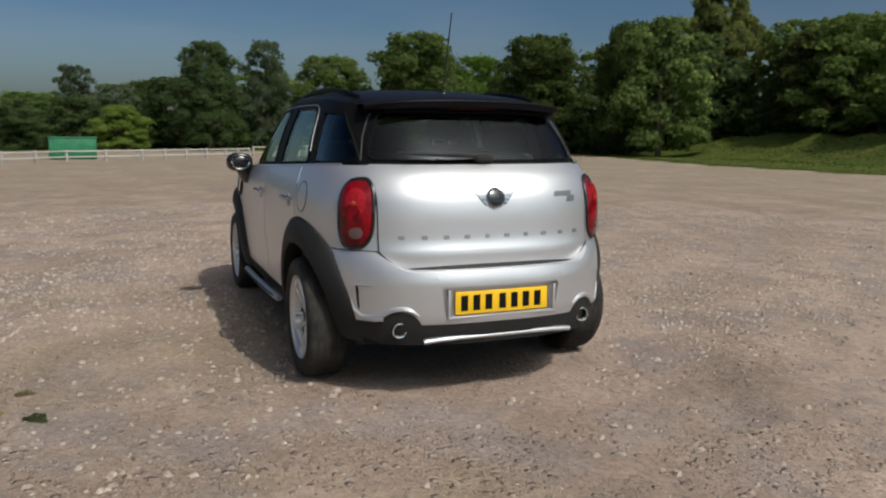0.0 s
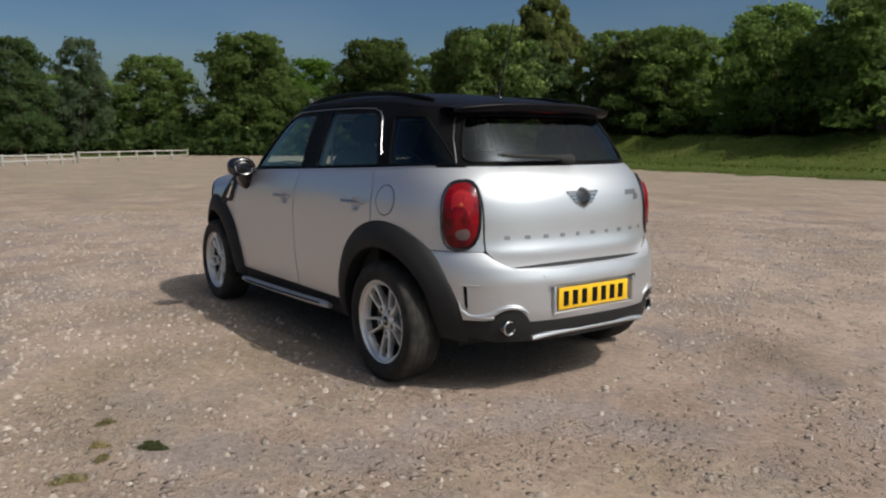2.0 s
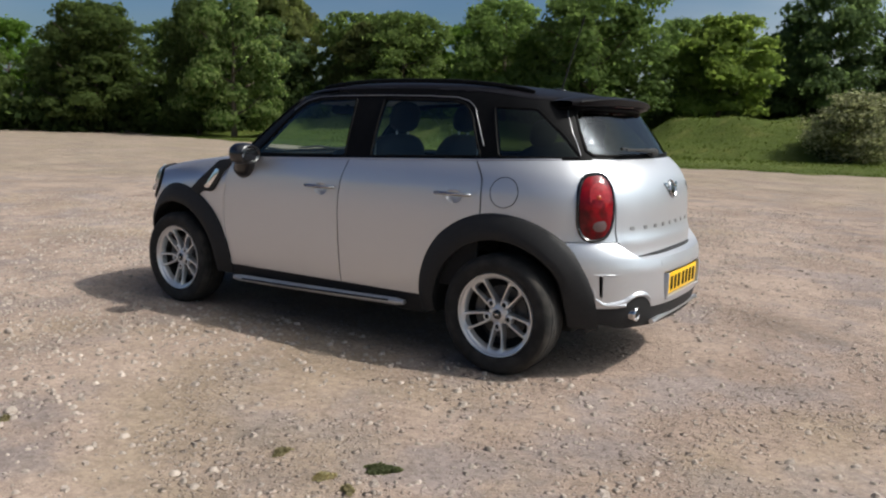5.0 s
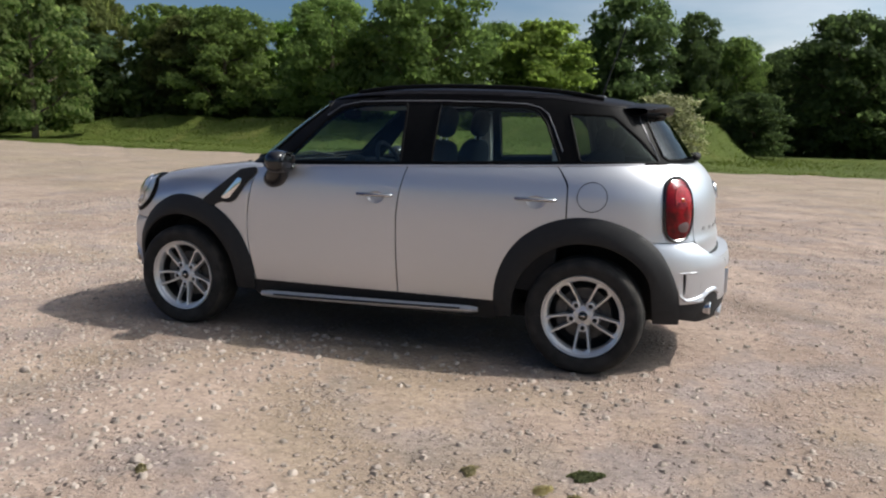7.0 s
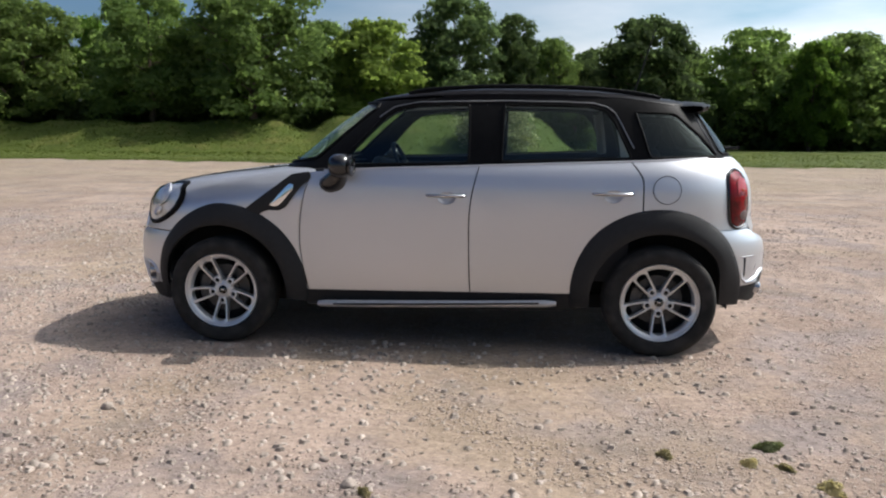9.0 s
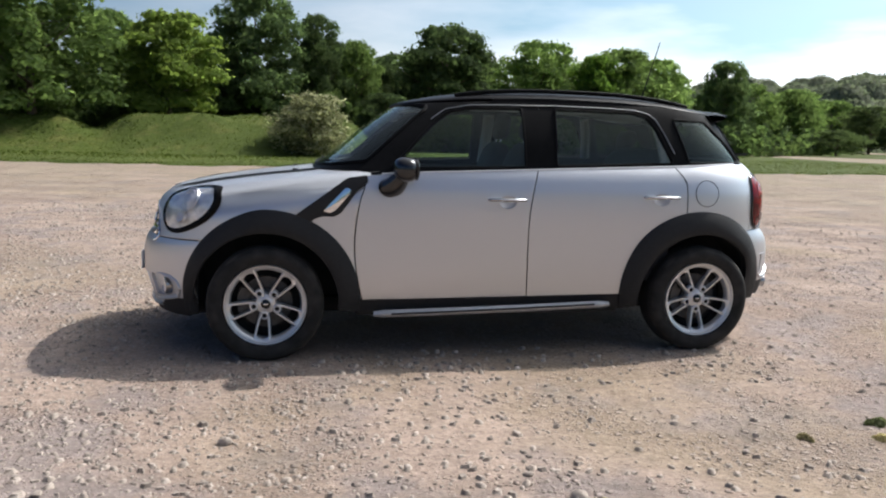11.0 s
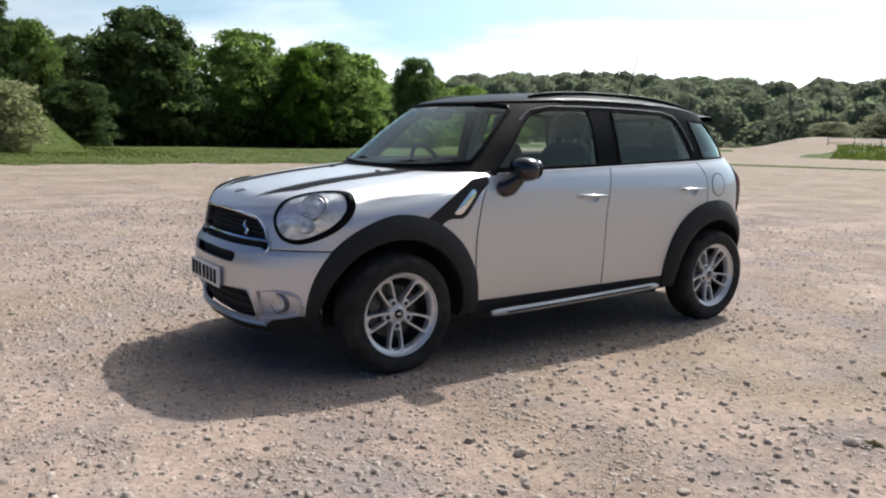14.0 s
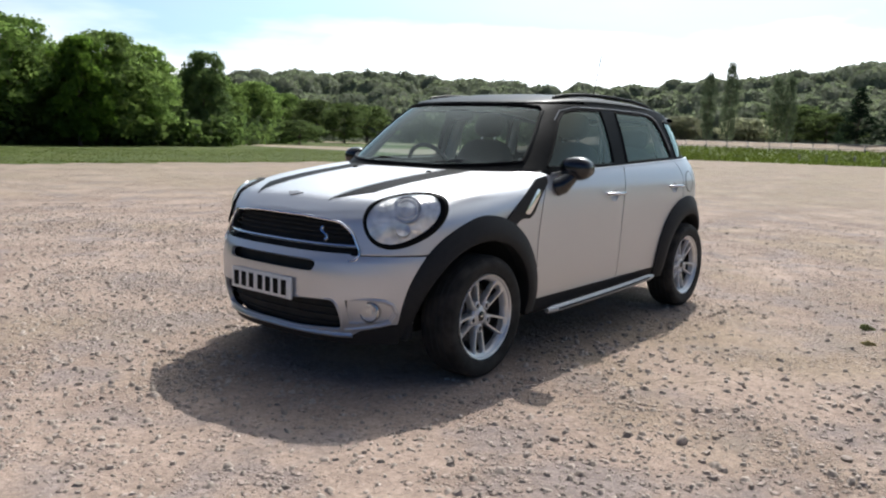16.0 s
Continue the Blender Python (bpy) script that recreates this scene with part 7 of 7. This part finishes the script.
for t in (0.0, math.pi, -math.pi / 2):
    part("wheel_spoke", tube([tuple(tilt @ Vector((0, 0.05 * math.cos(t), 0.05 * math.sin(t)))), tuple(tilt @ Vector((0, 0.18 * math.cos(t), 0.18 * math.sin(t))))], 0.012, 6), satin, sw)
part("interior_mirror", pillow((-0.50, 0.0, 1.39), (0.04, 0.24, 0.07), 3), dark, car, "black interior mirror")
part("cabin_floor", join(block(-0.82, 0.82, -0.74, 0.74, 0.36, 0.42, 0.02), block(0.80, 1.70, -0.46, 0.46, 0.362, 0.418, 0.02)), dark, car)
for s in (-1, 1):
    part("door_trim", block(-0.70, 1.12, min(s * 0.735, s * 0.765), max(s * 0.735, s * 0.765), 0.42, 1.05, 0.01), seat_cloth, car, "black inner door trim")
    part("belt", tube([(0.29, s * 0.62, 0.75), (0.285, s * 0.615, 1.10), (0.28, s * 0.60, 1.36)], 0.012, 6, False, 0.4), grey_trim, car, "grey seat belt")
    part("pillar_trim", tube([(0.275, s * 0.715, 1.08), (0.285, s * 0.66, 1.26), (0.29, s * 0.605, 1.43)], 0.045, 8, False, 1.0), grey_trim, car)
    part("rear_pillar_trim", tube([(1.10, s * 0.70, 1.13), (1.08, s * 0.655, 1.28), (1.05, s * 0.605, 1.42)], 0.035, 8), grey_trim, car)
part("load_cover", block(1.35, 1.72, -0.56, 0.56, 1.06, 1.09, 0.01), seat_cloth, car)


# ---------------------------------------------------------------- loose stones and weeds
stone_mat = material("gravel stones", (0.318, 0.270, 0.232), 0.95, 0.0, 0.18, 45.0, 0.6, 150.0, island=0.24, spec=0.15, dist=0.004)


def stone_shape(rng):
    """A small angular pebble of 20 triangles."""
    t = (1 + 5 ** 0.5) / 2
    v = np.array([(-1, t, 0), (1, t, 0), (-1, -t, 0), (1, -t, 0), (0, -1, t), (0, 1, t), (0, -1, -t), (0, 1, -t), (t, 0, -1), (t, 0, 1), (-t, 0, -1), (-t, 0, 1)]) / 1.9
    f = np.array([(0, 11, 5), (0, 5, 1), (0, 1, 7), (0, 7, 10), (0, 10, 11), (1, 5, 9), (5, 11, 4), (11, 10, 2), (10, 7, 6), (7, 1, 8), (3, 9, 4), (3, 4, 2), (3, 2, 6), (3, 6, 8), (3, 8, 9), (4, 9, 5), (2, 4, 11), (6, 2, 10), (8, 6, 7), (9, 8, 1)])
    v = v * rng.uniform(0.65, 1.25, (12, 1)) * np.array([1.0, rng.uniform(0.6, 1.0), rng.uniform(0.4, 0.75)])
    return v, f


def half_stone(rng):
    """An angular stone's upper part, 13 triangles, for stones pressed into the ground."""
    a = np.sort(np.linspace(0, 2 * math.pi, 6)[:-1] + rng.uniform(-0.35, 0.35, 5))
    low = np.stack([np.cos(a), np.sin(a), np.full(5, -0.35)], -1) * rng.uniform(0.75, 1.2, (5, 1))
    up = np.stack([np.cos(a + 0.3), np.sin(a + 0.3), rng.uniform(0.30, 0.78, 5)], -1) * np.array([0.62, 0.62, 0.62]) * rng.uniform(0.7, 1.15, (5, 1))
    low[:, 2] = -0.35
    v = np.concatenate([low, up]) * np.array([1.0, rng.uniform(0.6, 1.0), rng.uniform(0.7, 1.1)])
    f = [t for i in range(5) for t in ((i, (i + 1) % 5, 5 + (i + 1) % 5), (i, 5 + (i + 1) % 5, 5 + i))] + [(5, 6, 7), (5, 7, 8), (5, 8, 9)]
    return v, np.array(f)


def gravel():
    rng = np.random.default_rng(3)
    shapes = [half_stone(rng) for _ in range(40)]
    vs, fs, k = [], [], 0
    spots = []
    # loose stones of all sizes, thicker in drifts
    while len(spots) < 35000:
        t, r = rng.uniform(-math.pi, math.pi), rng.uniform(0, 1) ** 0.70 * 9.5
        x, y = r * math.cos(t), r * math.sin(t)
        d = noise.noise(Vector((x * 0.55, y * 0.55, 0.3))) + 0.6 * noise.noise(Vector((x * 1.7, y * 1.7, 4.3)))
        if abs(x) < 1.9 and abs(y) < 0.72:
            continue
        if rng.uniform(0, 1) > 0.30 + 0.70 * float(smooth((2.4 - x) / 2.2)):
            continue
        if rng.uniform(-0.35, 0.75) < 1.5 * d:
            spots.append((x, y, 0.0045 + 0.0135 * rng.uniform() ** 3.2 + (0.011 * rng.uniform() if rng.uniform() < 0.05 else 0)))
    # larger ones scattered over all of it
    while len(spots) < 62000:
        t, r = rng.uniform(-math.pi, math.pi), rng.uniform(0, 1) ** 0.62 * 9.5
        x, y = r * math.cos(t), r * math.sin(t)
        if abs(x) < 1.9 and abs(y) < 0.72:
            continue
        if rng.uniform(0, 1) > 0.30 + 0.70 * float(smooth((2.4 - x) / 2.2)):
            continue
        if rng.uniform(-0.7, 0.7) < noise.noise(Vector((x * 0.8, y * 0.8, 9.3))) + 0.1:
            spots.append((x, y, 0.0085 + 0.021 * rng.uniform() ** 2.2))
    for x, y, s in spots:
        v, f = shapes[rng.integers(40)]
        a = rng.uniform(0, 2 * math.pi)
        c, q = math.cos(a), math.sin(a)
        p = np.stack([v[:, 0] * c - v[:, 1] * q, v[:, 0] * q + v[:, 1] * c, v[:, 2]], -1) * s
        p += np.array([x, y, float(swell(x, y)) + s * rng.uniform(0.0, 0.32)])
        vs.append(p)
        fs.append(f + k)
        k += 10
    v, f = np.concatenate(vs), np.concatenate(fs)
    me = bpy.data.meshes.new("gravel")
    me.from_pydata(v.tolist(), [], f.tolist())
    me.polygons.foreach_set("use_smooth", np.repeat(np.random.default_rng(4).uniform(0, 1, len(f) // 13) < 0.6, 13))
    me.materials.append(stone_mat)
    return tagged(new("gravel", me), "loose grey and buff gravel strewn over the ground", "gravel", kind="stuff")


gravel()
rng_s = np.random.default_rng(14)
for i, (x, y, s) in enumerate(((-0.12, -2.64, 0.038), (0.02, -1.97, 0.026), (-1.77, -1.58, 0.028), (-1.41, -1.99, 0.042), (-1.12, -2.56, 0.030), (-2.3, -1.9, 0.024), (0.75, -2.3, 0.022), (2.45, 0.14, 0.024), (2.6, 0.27, 0.022), (2.92, 0.47, 0.026), (-0.26, -2.46, 0.026), (-1.84, -1.13, 0.020), (3.1, -0.5, 0.020), (-2.9, -2.2, 0.024), (-0.6, -2.9, 0.026), (-2.0, -2.4, 0.028), (2.2, -1.9, 0.02))):
    v, f = stone_shape(rng_s)
    bm = bmesh.new()
    bv_ = [bm.verts.new(p * s) for p in v]
    for q in f:
        bm.faces.new([bv_[j] for j in q])
    bmesh.ops.bevel(bm, geom=bm.edges[:], offset=s * 0.10, segments=1, affect='EDGES')
    bm.verts.index_update()
    st = part("stone", bm, stone_mat, None, smooth=False)
    st.matrix_basis = pose(x, y, float(swell(x, y)) + s * 0.20, 0, 0, 53 * i)
    tagged(st, "loose angular grey-brown stone lying on the gravel", "stone", "loose stones")

weed_mat = leaf_material("weed leaves", (0.052, 0.064, 0.030), (0.105, 0.115, 0.060))
dry_mat = leaf_material("dry weed leaves", (0.20, 0.18, 0.10), (0.29, 0.255, 0.155))


def weed(x, y, r, mat, label, seed, n=420):
    rng = np.random.default_rng(seed)
    t, d = rng.uniform(0, 2 * math.pi, n), np.sqrt(rng.uniform(0, 1, n))
    k = 1 + 0.25 * np.sin(3 * t + seed) + 0.15 * np.sin(5 * t)
    p = np.stack([d * r * 1.3 * k * np.cos(t), d * r * 0.8 * k * np.sin(t), 0.003 + 0.022 * (1 - d) * rng.uniform(0.3, 1, n)], -1)
    o = np.stack([np.cos(t) * 0.5, np.sin(t) * 0.5, np.ones(n)], -1)
    ob = quads_mesh("weed", leaves(p, o, 0.008, rng, 0.45, 1.4), mat)
    ob.matrix_basis = pose(x, y, float(swell(x, y)), 0, 0, 25 * seed)
    return tagged(ob, label, "weed", "weeds in the gravel")


weed(1.540, -2.108, 0.046, weed_mat, "low dark green weed growing flat in the gravel", 1, 700)
weed(1.41, -2.29, 0.03, dry_mat, "small yellowing weed tuft in the gravel", 2, 160)
weed(1.66, -2.45, 0.05, dry_mat, "yellow-green weed patch in the gravel", 3, 260)
weed(1.10, -2.20, 0.03, dry_mat, "faint yellowing weed tuft in the gravel", 4, 110)
weed(-0.05, -2.70, 0.022, dry_mat, "tiny yellow-green weed in the gravel", 5, 110)
weed(1.54, -2.306, 0.024, dry_mat, "small dry weed tuft in the gravel", 6, 120)
